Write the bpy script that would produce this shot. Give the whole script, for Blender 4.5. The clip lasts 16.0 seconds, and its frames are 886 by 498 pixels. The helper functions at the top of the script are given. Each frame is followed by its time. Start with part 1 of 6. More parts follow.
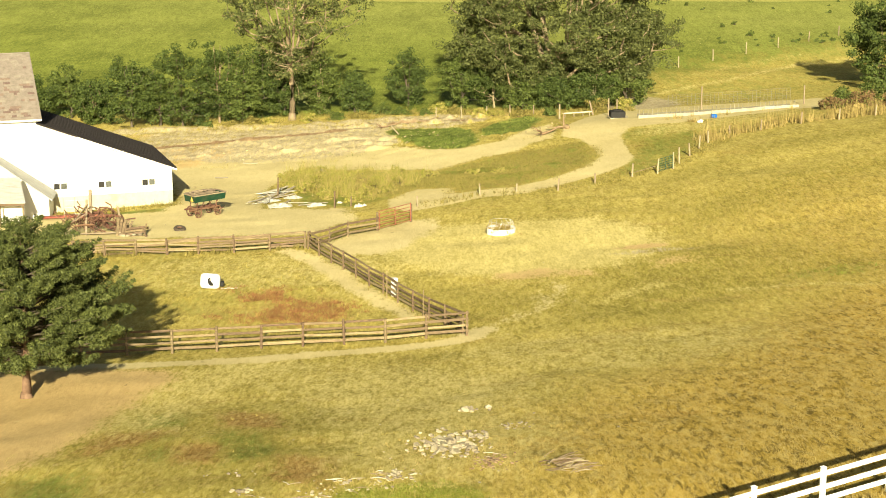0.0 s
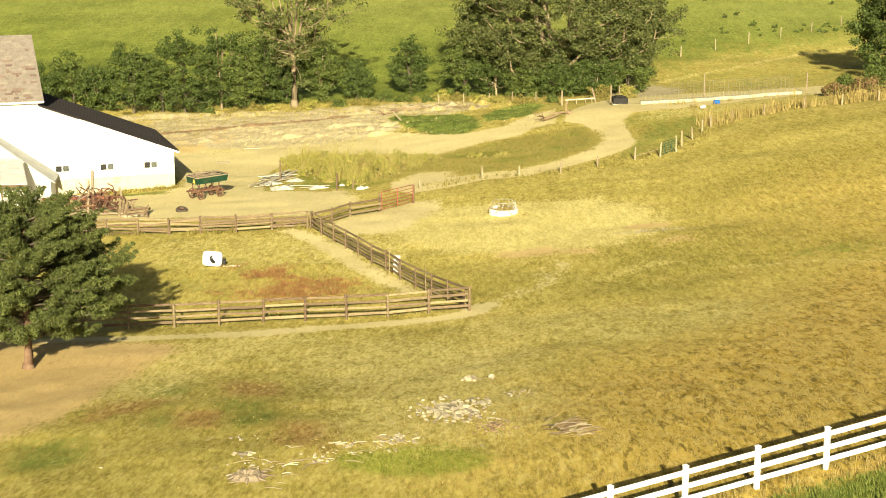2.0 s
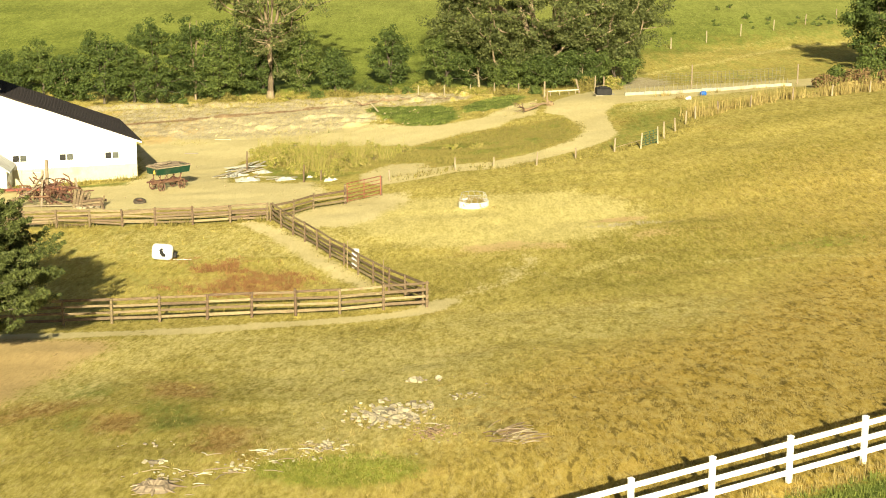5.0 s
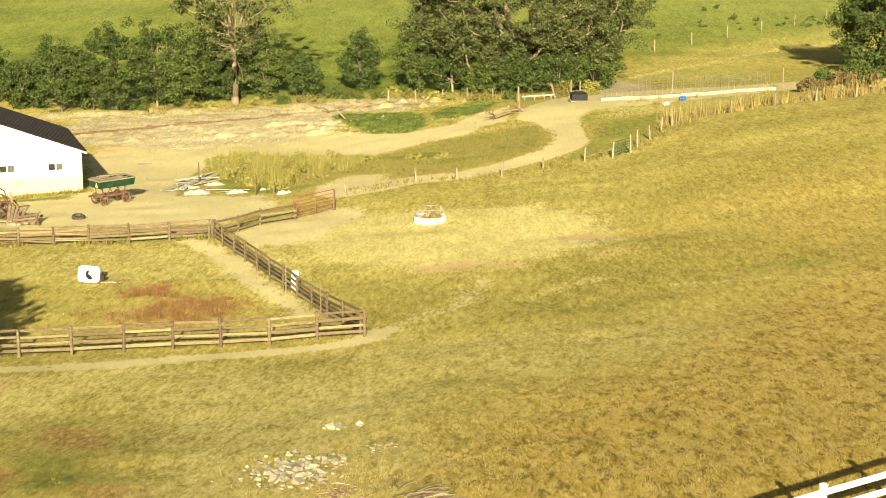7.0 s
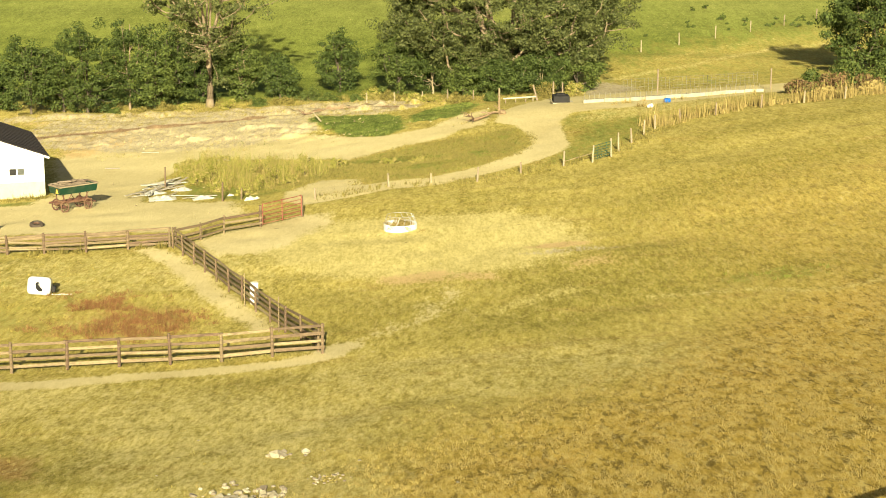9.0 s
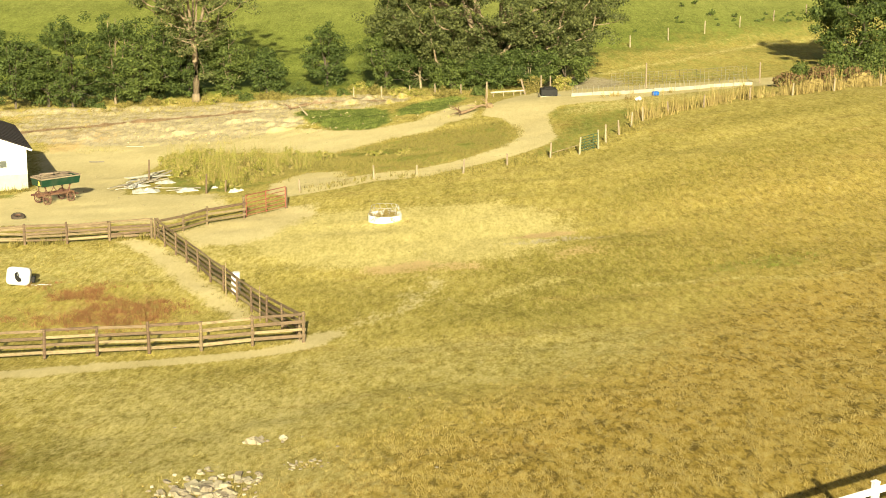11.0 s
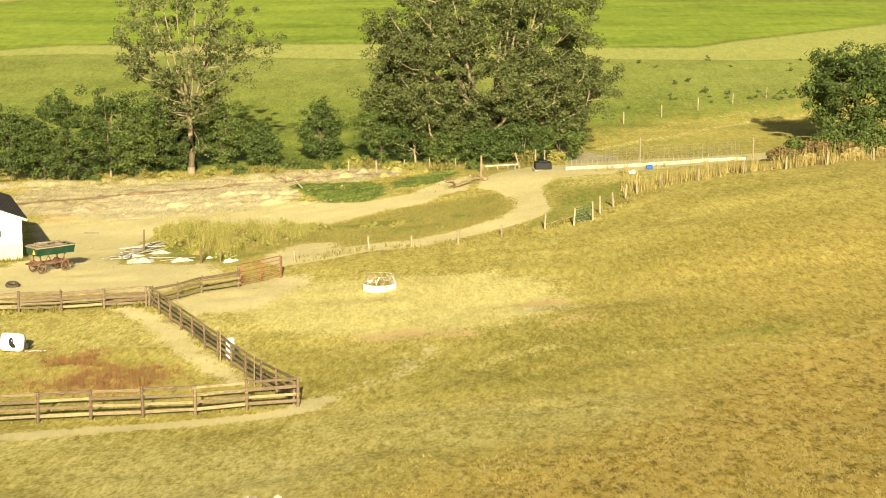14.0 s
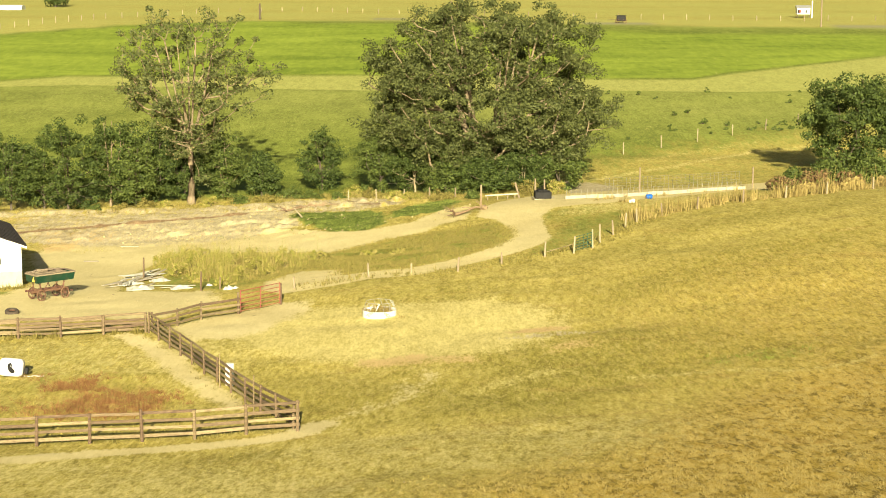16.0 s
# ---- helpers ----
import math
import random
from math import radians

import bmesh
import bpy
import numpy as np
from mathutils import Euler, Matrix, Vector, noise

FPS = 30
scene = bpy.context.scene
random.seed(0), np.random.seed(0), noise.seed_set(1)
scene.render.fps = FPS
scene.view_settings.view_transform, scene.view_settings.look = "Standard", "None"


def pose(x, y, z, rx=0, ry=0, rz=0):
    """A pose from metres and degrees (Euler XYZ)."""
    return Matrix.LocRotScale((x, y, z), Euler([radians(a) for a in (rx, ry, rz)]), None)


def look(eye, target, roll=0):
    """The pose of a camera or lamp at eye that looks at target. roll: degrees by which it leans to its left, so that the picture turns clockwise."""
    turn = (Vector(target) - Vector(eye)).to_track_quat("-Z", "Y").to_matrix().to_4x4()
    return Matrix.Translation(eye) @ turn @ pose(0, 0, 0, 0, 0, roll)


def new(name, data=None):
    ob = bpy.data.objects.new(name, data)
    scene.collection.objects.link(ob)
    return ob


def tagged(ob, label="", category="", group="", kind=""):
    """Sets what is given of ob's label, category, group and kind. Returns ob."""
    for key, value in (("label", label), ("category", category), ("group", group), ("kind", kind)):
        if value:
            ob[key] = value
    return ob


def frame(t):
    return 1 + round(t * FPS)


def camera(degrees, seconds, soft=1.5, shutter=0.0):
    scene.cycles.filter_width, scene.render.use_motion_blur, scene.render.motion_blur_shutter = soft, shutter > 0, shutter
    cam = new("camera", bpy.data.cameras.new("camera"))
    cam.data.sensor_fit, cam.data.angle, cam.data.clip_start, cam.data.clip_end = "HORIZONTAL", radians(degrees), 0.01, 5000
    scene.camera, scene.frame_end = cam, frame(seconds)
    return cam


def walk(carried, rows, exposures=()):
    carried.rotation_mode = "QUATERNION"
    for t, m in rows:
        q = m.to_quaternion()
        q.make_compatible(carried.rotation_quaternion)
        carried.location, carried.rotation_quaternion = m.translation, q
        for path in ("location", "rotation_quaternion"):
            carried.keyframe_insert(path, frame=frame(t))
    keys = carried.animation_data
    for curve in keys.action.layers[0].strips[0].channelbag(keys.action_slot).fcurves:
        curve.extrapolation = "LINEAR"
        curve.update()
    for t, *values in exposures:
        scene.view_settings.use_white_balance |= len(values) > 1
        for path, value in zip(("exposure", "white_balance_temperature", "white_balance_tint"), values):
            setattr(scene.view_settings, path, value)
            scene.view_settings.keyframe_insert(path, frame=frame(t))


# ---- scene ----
cam = camera(28, 16.0, soft=1.0)
PATH = [
    (0, pose(-1.119, -102.233, 28.682, 77.028, 0.138, 0.133)),
    (0.5, pose(-1.155, -102.333, 28.299, 77.033, 0.094, 0.154)),
    (1, pose(-1.151, -102.241, 27.873, 77.045, 0.087, 0.163)),
    (1.5, pose(-1.158, -102.339, 27.530, 77.028, 0.072, 0.189)),
    (2, pose(-1.198, -102.398, 27.230, 77.005, 0.048, 0.199)),
    (2.5, pose(-1.159, -102.295, 26.916, 77.004, 0.011, 0.210)),
    (3, pose(-1.068, -101.951, 26.632, 76.982, 0.006, 0.233)),
    (5.5, pose(2.196, -94.423, 25.336, 76.957, -0.169, 0.307)),
    (6, pose(3.027, -92.280, 25.177, 76.966, -0.085, 0.284)),
    (6.5, pose(3.813, -90.260, 25.024, 76.979, -0.001, 0.274)),
    (7, pose(4.474, -88.310, 24.887, 76.990, 0.062, 0.260)),
    (7.5, pose(4.990, -86.733, 24.738, 77.003, 0.087, 0.222)),
    (8, pose(5.395, -85.424, 24.588, 77.018, 0.133, 0.171)),
    (8.5, pose(5.763, -84.336, 24.442, 77.029, 0.127, 0.134)),
    (9, pose(6.028, -83.448, 24.262, 77.034, 0.103, 0.069)),
    (9.5, pose(6.248, -82.794, 24.088, 77.056, 0.101, -0.005)),
    (10, pose(6.385, -82.504, 23.844, 77.027, 0.128, -0.083)),
    (12.5, pose(6.490, -82.698, 22.861, 77.821, -0.016, -0.325)),
    (13, pose(6.446, -82.744, 22.782, 78.552, -0.043, -0.343)),
    (13.5, pose(6.425, -82.736, 22.711, 79.178, -0.093, -0.355)),
    (14, pose(6.375, -82.755, 22.617, 79.680, -0.122, -0.378)),
    (14.5, pose(6.379, -82.804, 22.538, 79.998, -0.138, -0.377)),
    (15, pose(6.348, -82.844, 22.426, 80.276, -0.170, -0.380)),
    (15.5, pose(6.353, -82.868, 22.298, 80.526, -0.173, -0.377)),
    (16, pose(6.359, -82.791, 22.132, 80.777, -0.187, -0.379)),
]
walk(cam, PATH, [(0, 1.49, 6420, 3), (16, 1.49, 6420, 3)])

# ---- light ----
world = bpy.data.worlds.new("sky")
world.use_nodes = True
scene.world = world
_nt = world.node_tree
_sky = _nt.nodes.new("ShaderNodeTexSky")
_sky.sky_type = "NISHITA"
_sky.sun_disc = False
_sky.sun_elevation = radians(20)
_sky.sun_rotation = radians(180)
_sky.air_density = 1.0
_sky.dust_density = 6.0
_sky.ozone_density = 0.3
_nt.links.new(_sky.outputs[0], _nt.nodes["Background"].inputs[0])
_nt.nodes["Background"].inputs[1].default_value = 0.024
sun = new("sun", bpy.data.lights.new("sun", "SUN"))
sun.data.energy = 5.0
sun.data.angle = radians(0.6)
sun.data.color = (1.0, 0.86, 0.60)
sun.matrix_world = look((0, 0, 0), (-0.04, math.cos(radians(20)), -math.sin(radians(20))))

# ---- materials ----
def nodes(name):
    m = bpy.data.materials.new(name)
    m.use_nodes = True
    return m, m.node_tree, m.node_tree.nodes["Principled BSDF"]


def noise_node(nt, vec, scale, detail=4.0, rough=0.6, distortion=0.0):
    n = nt.nodes.new("ShaderNodeTexNoise")
    n.inputs["Scale"].default_value = scale
    n.inputs["Detail"].default_value = detail
    n.inputs["Roughness"].default_value = rough
    n.inputs["Distortion"].default_value = distortion
    nt.links.new(vec, n.inputs["Vector"])
    return n.outputs[0]


def ramp(nt, fac, stops):
    r = nt.nodes.new("ShaderNodeValToRGB")
    els = r.color_ramp.elements
    while len(els) < len(stops):
        els.new(0.5)
    for e, (p, c) in zip(els, stops):
        e.position, e.color = p, (c if len(c) == 4 else (*c, 1))
    nt.links.new(fac, r.inputs[0])
    return r.outputs[0]


def mix(nt, fac, a, b, kind="MIX"):
    n = nt.nodes.new("ShaderNodeMix")
    n.data_type, n.blend_type = "RGBA", kind
    for sock, v in ((n.inputs[0], fac), (n.inputs[6], a), (n.inputs[7], b)):
        if isinstance(v, (int, float)):
            sock.default_value = v
        elif isinstance(v, tuple):
            sock.default_value = (*v, 1) if len(v) == 3 else v
        else:
            nt.links.new(v, sock)
    return n.outputs[2]


def calc(nt, op, a, b=0.0, clamp=False):
    n = nt.nodes.new("ShaderNodeMath")
    n.operation, n.use_clamp = op, clamp
    for sock, v in ((n.inputs[0], a), (n.inputs[1], b)):
        if isinstance(v, (int, float)):
            sock.default_value = v
        else:
            nt.links.new(v, sock)
    return n.outputs[0]


def bump(nt, bsdf, height, strength, distance=0.02):
    b = nt.nodes.new("ShaderNodeBump")
    b.inputs["Strength"].default_value = strength
    b.inputs["Distance"].default_value = distance
    nt.links.new(height, b.inputs["Height"])
    nt.links.new(b.outputs[0], bsdf.inputs["Normal"])


def surface(name, dark, light, scale=4.0, stretch=(1, 1, 1), rough=0.85, metal=0.0, relief=0.3, grain=25.0, vary=0.12, stain=None, stain_scale=0.7, island=False):
    """A weathered surface: a base between two tones, fine grain, large stains, and a tone of its own for each piece."""
    m, nt, b = nodes(name)
    tc = nt.nodes.new("ShaderNodeTexCoord")
    mp = nt.nodes.new("ShaderNodeMapping")
    mp.inputs["Scale"].default_value = stretch
    nt.links.new(tc.outputs["Object"], mp.inputs[0])
    v = mp.outputs[0]
    n1 = noise_node(nt, v, scale, 5)
    n2 = noise_node(nt, v, grain, 3)
    f = calc(nt, "ADD", calc(nt, "MULTIPLY", n1, 0.65), calc(nt, "MULTIPLY", n2, 0.35))
    col = ramp(nt, f, [(0.32, dark), (0.68, light)])
    if stain:
        n3 = noise_node(nt, v, stain_scale, 6, 0.7)
        col = mix(nt, calc(nt, "MULTIPLY", ramp(nt, n3, [(0.5, (0, 0, 0)), (0.72, (1, 1, 1))]), 0.75), col, stain)
    if island:
        g = nt.nodes.new("ShaderNodeNewGeometry")
        rnd = g.outputs["Random Per Island"]
    else:
        o = nt.nodes.new("ShaderNodeObjectInfo")
        rnd = o.outputs["Random"]
    hs = nt.nodes.new("ShaderNodeHueSaturation")
    nt.links.new(col, hs.inputs["Color"])
    nt.links.new(calc(nt, "ADD", calc(nt, "MULTIPLY", rnd, 2 * vary), 1 - vary), hs.inputs["Value"])
    nt.links.new(calc(nt, "ADD", calc(nt, "MULTIPLY", rnd, 0.03), 0.485), hs.inputs["Hue"])
    nt.links.new(hs.outputs[0], b.inputs["Base Color"])
    b.inputs["Roughness"].default_value = rough
    b.inputs["Metallic"].default_value = metal
    b.inputs["Specular IOR Level"].default_value = 0.3
    if relief:
        bump(nt, b, f, relief)
    return m


def foliage(name, dark, light, dry=None, dryness=0.0, trans=0.25):
    """Leaves: each one with a tone of its own, some dry, thin enough to let a little light through."""
    m, nt, b = nodes(name)
    g = nt.nodes.new("ShaderNodeNewGeometry")
    tc = nt.nodes.new("ShaderNodeTexCoord")
    big = calc(nt, "ADD", calc(nt, "MULTIPLY", noise_node(nt, tc.outputs["Object"], 0.35, 3), 0.5), calc(nt, "MULTIPLY", noise_node(nt, tc.outputs["Object"], 1.1, 2), 0.5))
    f = calc(nt, "ADD", calc(nt, "MULTIPLY", g.outputs["Random Per Island"], 0.5), calc(nt, "MULTIPLY", big, 0.6))
    col = ramp(nt, f, [(0.15, dark), (0.85, light)])
    if dry:
        r2 = noise_node(nt, tc.outputs["Object"], 1.3, 2)
        pick = calc(nt, "GREATER_THAN", calc(nt, "ADD", calc(nt, "MULTIPLY", r2, 0.7), calc(nt, "MULTIPLY", g.outputs["Random Per Island"], 0.3)), 1 - dryness)
        col = mix(nt, pick, col, dry)
    nt.links.new(col, b.inputs["Base Color"])
    b.inputs["Roughness"].default_value = 0.65
    b.inputs["Specular IOR Level"].default_value = 0.25
    tr = nt.nodes.new("ShaderNodeBsdfTranslucent")
    nt.links.new(col, tr.inputs["Color"])
    mx = nt.nodes.new("ShaderNodeMixShader")
    mx.inputs[0].default_value = trans
    nt.links.new(b.outputs[0], mx.inputs[1])
    nt.links.new(tr.outputs[0], mx.inputs[2])
    nt.links.new(mx.outputs[0], nt.nodes["Material Output"].inputs[0])
    return m


WOOD = surface("weathered_wood", (0.06, 0.042, 0.027), (0.19, 0.135, 0.08), 3, (0.6, 6, 6), relief=0.4, stain=(0.28, 0.21, 0.12), stain_scale=1.5, vary=0.22)
RAIL_WOOD = surface("sunbleached_rail_wood", (0.098, 0.070, 0.040), (0.262, 0.196, 0.115), 3, (0.5, 8, 8), relief=0.4, stain=(0.06, 0.042, 0.028), stain_scale=1.2, vary=0.4)
WHITE_RAIL = surface("white_vinyl", (0.74, 0.74, 0.72), (0.84, 0.84, 0.82), 3, rough=0.45, relief=0.05, vary=0.03)
WHITE_WALL = surface("white_siding_paint", (0.62, 0.62, 0.59), (0.72, 0.72, 0.70), 1.2, rough=0.7, relief=0.1, vary=0.02, stain=(0.66, 0.65, 0.58), stain_scale=0.4)
CREAM_WALL = surface("cream_plaster", (0.39, 0.37, 0.26), (0.48, 0.46, 0.335), 1.5, rough=0.85, relief=0.15, vary=0.02, stain=(0.26, 0.23, 0.15), stain_scale=0.5)
DARK_ROOF = surface("dark_roof_sheet", (0.011, 0.008, 0.008), (0.022, 0.017, 0.017), 1.0, rough=0.9, relief=0.1, vary=0.08)
SHINGLE = surface("old_brown_shingle", (0.145, 0.124, 0.102), (0.245, 0.215, 0.180), 2.5, rough=0.9, relief=0.3, vary=0.09)
GREY_ROOF = surface("grey_weathered_roof", (0.255, 0.255, 0.245), (0.40, 0.40, 0.385), 1.5, (1, 4, 1), rough=0.8, relief=0.2, stain=(0.20, 0.185, 0.155))
SHINGLE_DARK = surface("dark_patched_shingle", (0.10, 0.07, 0.06), (0.19, 0.135, 0.11), 2.5, rough=0.9, relief=0.3, vary=0.2)
DARK = surface("dark_opening", (0.012, 0.012, 0.012), (0.03, 0.028, 0.025), 2, relief=0)
PANE_GREY = surface("dusty_pane", (0.05, 0.055, 0.05), (0.11, 0.115, 0.10), 3, rough=0.25, relief=0)
RUST = surface("rusty_steel", (0.060, 0.030, 0.021), (0.185, 0.095, 0.060), 6, rough=0.8, metal=0.1, relief=0.3, vary=0.25)
GREEN_PAINT = surface("dark_green_paint", (0.005, 0.026, 0.015), (0.009, 0.044, 0.024), 2, rough=0.4, relief=0.1, vary=0.03, stain=(0.05, 0.06, 0.035), stain_scale=1.4)
GALV = surface("galvanised_steel", (0.35, 0.35, 0.33), (0.55, 0.55, 0.52), 4, rough=0.45, metal=0.6, relief=0.1)
WHITE_PLASTIC = surface("white_plastic", (0.62, 0.62, 0.60), (0.76, 0.76, 0.74), 3, rough=0.4, relief=0.05, vary=0.02, stain=(0.55, 0.53, 0.45))
BLACK_PLASTIC = surface("black_plastic", (0.010, 0.010, 0.010), (0.022, 0.021, 0.020), 3, rough=0.8, relief=0.05)
BLUE_PLASTIC = surface("blue_plastic", (0.01, 0.06, 0.35), (0.02, 0.10, 0.5), 3, rough=0.4, relief=0.05)
RUBBER = surface("worn_rubber", (0.03, 0.022, 0.018), (0.09, 0.07, 0.05), 6, rough=0.85, relief=0.3)
CONCRETE = surface("pale_concrete", (0.34, 0.29, 0.19), (0.50, 0.44, 0.31), 1.5, rough=0.9, relief=0.2, stain=(0.3, 0.26, 0.2))
DUSTY_WALL = surface("dusty_low_wall", (0.25, 0.225, 0.165), (0.40, 0.365, 0.275), 1.2, rough=0.9, relief=0.3, vary=0.18)
STONE = surface("limestone_rubble", (0.145, 0.12, 0.078), (0.37, 0.33, 0.235), 3, rough=0.9, relief=0.5, vary=0.35, stain=(0.17, 0.12, 0.065), stain_scale=2.0)
BARK = surface("pale_bark", (0.145, 0.112, 0.066), (0.300, 0.240, 0.148), 3, (3, 3, 0.6), rough=0.9, relief=0.6, grain=15)
DARK_BARK = surface("dark_bark", (0.049, 0.038, 0.028), (0.119, 0.095, 0.066), 3, (3, 3, 0.6), rough=0.9, relief=0.6, grain=15)
LEAF = foliage("broad_leaves", (0.024, 0.043, 0.010), (0.135, 0.168, 0.036))
LEAF_DARK = foliage("dark_leaves", (0.013, 0.027, 0.007), (0.100, 0.134, 0.029))
LEAF_BIG = foliage("big_tree_leaves", (0.020, 0.032, 0.009), (0.138, 0.152, 0.046), (0.19, 0.155, 0.06), 0.17)
LEAF_THIN = foliage("thin_dry_leaves", (0.042, 0.058, 0.018), (0.150, 0.165, 0.052), (0.21, 0.165, 0.075), 0.33)
NEEDLE = foliage("pine_needles", (0.010, 0.019, 0.005), (0.116, 0.134, 0.034), (0.11, 0.09, 0.035), 0.08, trans=0.12)
DRY_STALK = foliage("dry_stalks", (0.185, 0.138, 0.045), (0.40, 0.318, 0.115))
WEED = foliage("yellow_green_weeds", (0.150, 0.160, 0.026), (0.45, 0.42, 0.095), (0.42, 0.34, 0.13), 0.45, trans=0.35)
RED_WEED = foliage("red_brown_weeds", (0.130, 0.058, 0.022), (0.340, 0.180, 0.072), (0.27, 0.24, 0.07), 0.36)
GRASS_TUFT = foliage("golden_grass", (0.19, 0.142, 0.036), (0.46, 0.362, 0.122), (0.34, 0.245, 0.09), 0.3, trans=0.3)
GREEN_TUFT = foliage("lush_grass", (0.075, 0.100, 0.017), (0.210, 0.240, 0.050))
PANEL_STEEL = surface("dull_grey_steel", (0.13, 0.125, 0.085), (0.24, 0.225, 0.16), 4, rough=0.6, metal=0.2, relief=0.1)
RED_PAINT = surface("faded_red_paint", (0.15, 0.04, 0.028), (0.28, 0.09, 0.055), 3, rough=0.7, relief=0.15, stain=(0.13, 0.07, 0.045))
PALE_BOARD = surface("bleached_board", (0.28, 0.245, 0.175), (0.52, 0.475, 0.37), 3, (0.5, 6, 6), relief=0.3, vary=0.2)
PALE_POST = surface("pale_post_wood", (0.155, 0.122, 0.078), (0.33, 0.275, 0.18), 4, (4, 4, 0.7), relief=0.4, vary=0.2)
GATE_GREEN = surface("dull_green_steel", (0.02, 0.055, 0.03), (0.04, 0.09, 0.05), 4, rough=0.5, relief=0.1)
FRESH_TUFT = foliage("fresh_grass", (0.110, 0.135, 0.018), (0.250, 0.265, 0.045), trans=0.3)
STUMP_WOOD = surface("dry_root_wood", (0.10, 0.062, 0.036), (0.24, 0.165, 0.10), 4, relief=0.4, vary=0.15)
OLIVE_TUFT = foliage("grazed_grass", (0.165, 0.138, 0.028), (0.44, 0.365, 0.098))
WEED_DULL = foliage("dull_weeds", (0.096, 0.088, 0.020), (0.288, 0.240, 0.068))
BRUSH = foliage("reddish_brush", (0.10, 0.06, 0.028), (0.25, 0.165, 0.075), (0.13, 0.14, 0.035), 0.42)
SHEET = surface("dirty_white_sheet", (0.36, 0.345, 0.285), (0.56, 0.54, 0.47), 4, rough=0.6, relief=0.3)


# ---- ground ----
HILLS = [
    [0.38, 2.12, 2.16, 2.37, 2.42, 2.68],
    [0.31, 0.31, -1.06, 0.73, 1.44, 1.59],
    [-0.2, 0.13, -1.33, -0.3, 0.89, 1.05],
    [-1.24, 1.23, 1.2, -0.45, 0.9, 2.12],
    [-1.14, -2.09, -1.99, 0.79, 1.68, 2.11],
    [0.6, -0.45, -0.15, 1.65, -1.9, -0.18],
    [-1.84, -0.68, -0.59, -1.93, -1.43, 2.82],
]

def patchy(x, y, cell, seed):
    """Smooth random values from 0 to 1, one for each cell of a grid."""
    t = np.random.default_rng(seed).random((64, 64))
    u, v = np.asarray(x) / cell, np.asarray(y) / cell
    i, j = np.floor(u).astype(int), np.floor(v).astype(int)
    a, b = u - i, v - j
    a, b = a * a * (3 - 2 * a), b * b * (3 - 2 * b)
    return (t[i % 64, j % 64] * (1 - a) + t[(i + 1) % 64, j % 64] * a) * (1 - b) + (t[i % 64, (j + 1) % 64] * (1 - a) + t[(i + 1) % 64, (j + 1) % 64] * a) * b


def relief(x, y):
    """The lie of the land: a broad hillside near the camera, a hollow by the barn, a valley and far slopes."""
    x, y = np.asarray(x, float), np.asarray(y, float)
    near = np.full(x.shape, -1.0)
    for j, row in enumerate(HILLS):
        for i, w in enumerate(row):
            near = near + w * np.exp(-((x - (-60 + 28 * i)) ** 2 + (y - (-50 + 30 * j)) ** 2) / 1800.0)
    far = np.interp(y, [130, 150, 180, 206, 360, 600, 1500], [-3.4, -3.1, -1.0, 0.5, 6.5, 8.5, 25])
    side = np.interp(y, [-120, 0, 130], [4, 1, -2.5])
    t = np.clip((y - 125) / 30, 0, 1)
    t = t * t * (3 - 2 * t)
    e = np.clip((np.abs(x - 10) - 80) / 60, 0, 1)
    e = e * e * (3 - 2 * e)
    k = np.maximum(t, e)
    b = np.clip((y - 125) / 25, 0, 1)
    z = near * (1 - k) + (side * (1 - b) + far * b) * k
    z = z + 0.9 * np.exp(-((x - 14) ** 2 + (y - 86) ** 2) / 200.0) - 0.6 * np.exp(-((x - 2) ** 2 + (y + 49) ** 2) / 90.0)
    near_in = np.clip((75 - np.abs(x)) / 10, 0, 1) * np.clip((y + 60) / 10, 0, 1) * np.clip((140 - y) / 10, 0, 1)
    return z + near_in * (0.11 * (patchy(x, y, 2.3, 21) - 0.5) + 0.22 * (patchy(x, y, 8.5, 22) - 0.5))


def ground_z(x, y):
    return float(relief(x, y))


def near_line(x, y, pts, r, soft):
    """1 within r of a broken line, falling to 0 over soft metres."""
    d = np.full(x.shape, 1e9)
    for (ax, ay), (bx, by) in zip(pts[:-1], pts[1:]):
        dx, dy = bx - ax, by - ay
        t = np.clip(((x - ax) * dx + (y - ay) * dy) / (dx * dx + dy * dy), 0, 1)
        d = np.minimum(d, np.hypot(x - ax - t * dx, y - ay - t * dy))
    return np.clip((r + soft - d) / soft, 0, 1)


def oval(x, y, cx, cy, rx, ry, soft=0.5):
    d = np.hypot((x - cx) / rx, (y - cy) / ry)
    return np.clip((1 + soft - d) / soft, 0, 1)


def area(x, y, pts, soft):
    """1 inside a broken outline, falling to 0 over soft metres across its edge."""
    inside = np.zeros(x.shape, bool)
    d = np.full(x.shape, 1e9)
    for (ax, ay), (bx, by) in zip(pts, pts[1:] + pts[:1]):
        dx, dy = bx - ax, by - ay
        t = np.clip(((x - ax) * dx + (y - ay) * dy) / (dx * dx + dy * dy), 0, 1)
        d = np.minimum(d, np.hypot(x - ax - t * dx, y - ay - t * dy))
        inside ^= ((ay > y) != (by > y)) & (x < ax + (y - ay) / (dy if dy else 1e-9) * dx)
    return np.clip(0.5 + np.where(inside, d, -d) / soft, 0, 1)


def beyond_fence(x, y):
    """Metres beyond the line of the white fence; negative on the pasture's side."""
    return (x - 4.27) * 0.4367 - (y + 45.42) * 0.8998


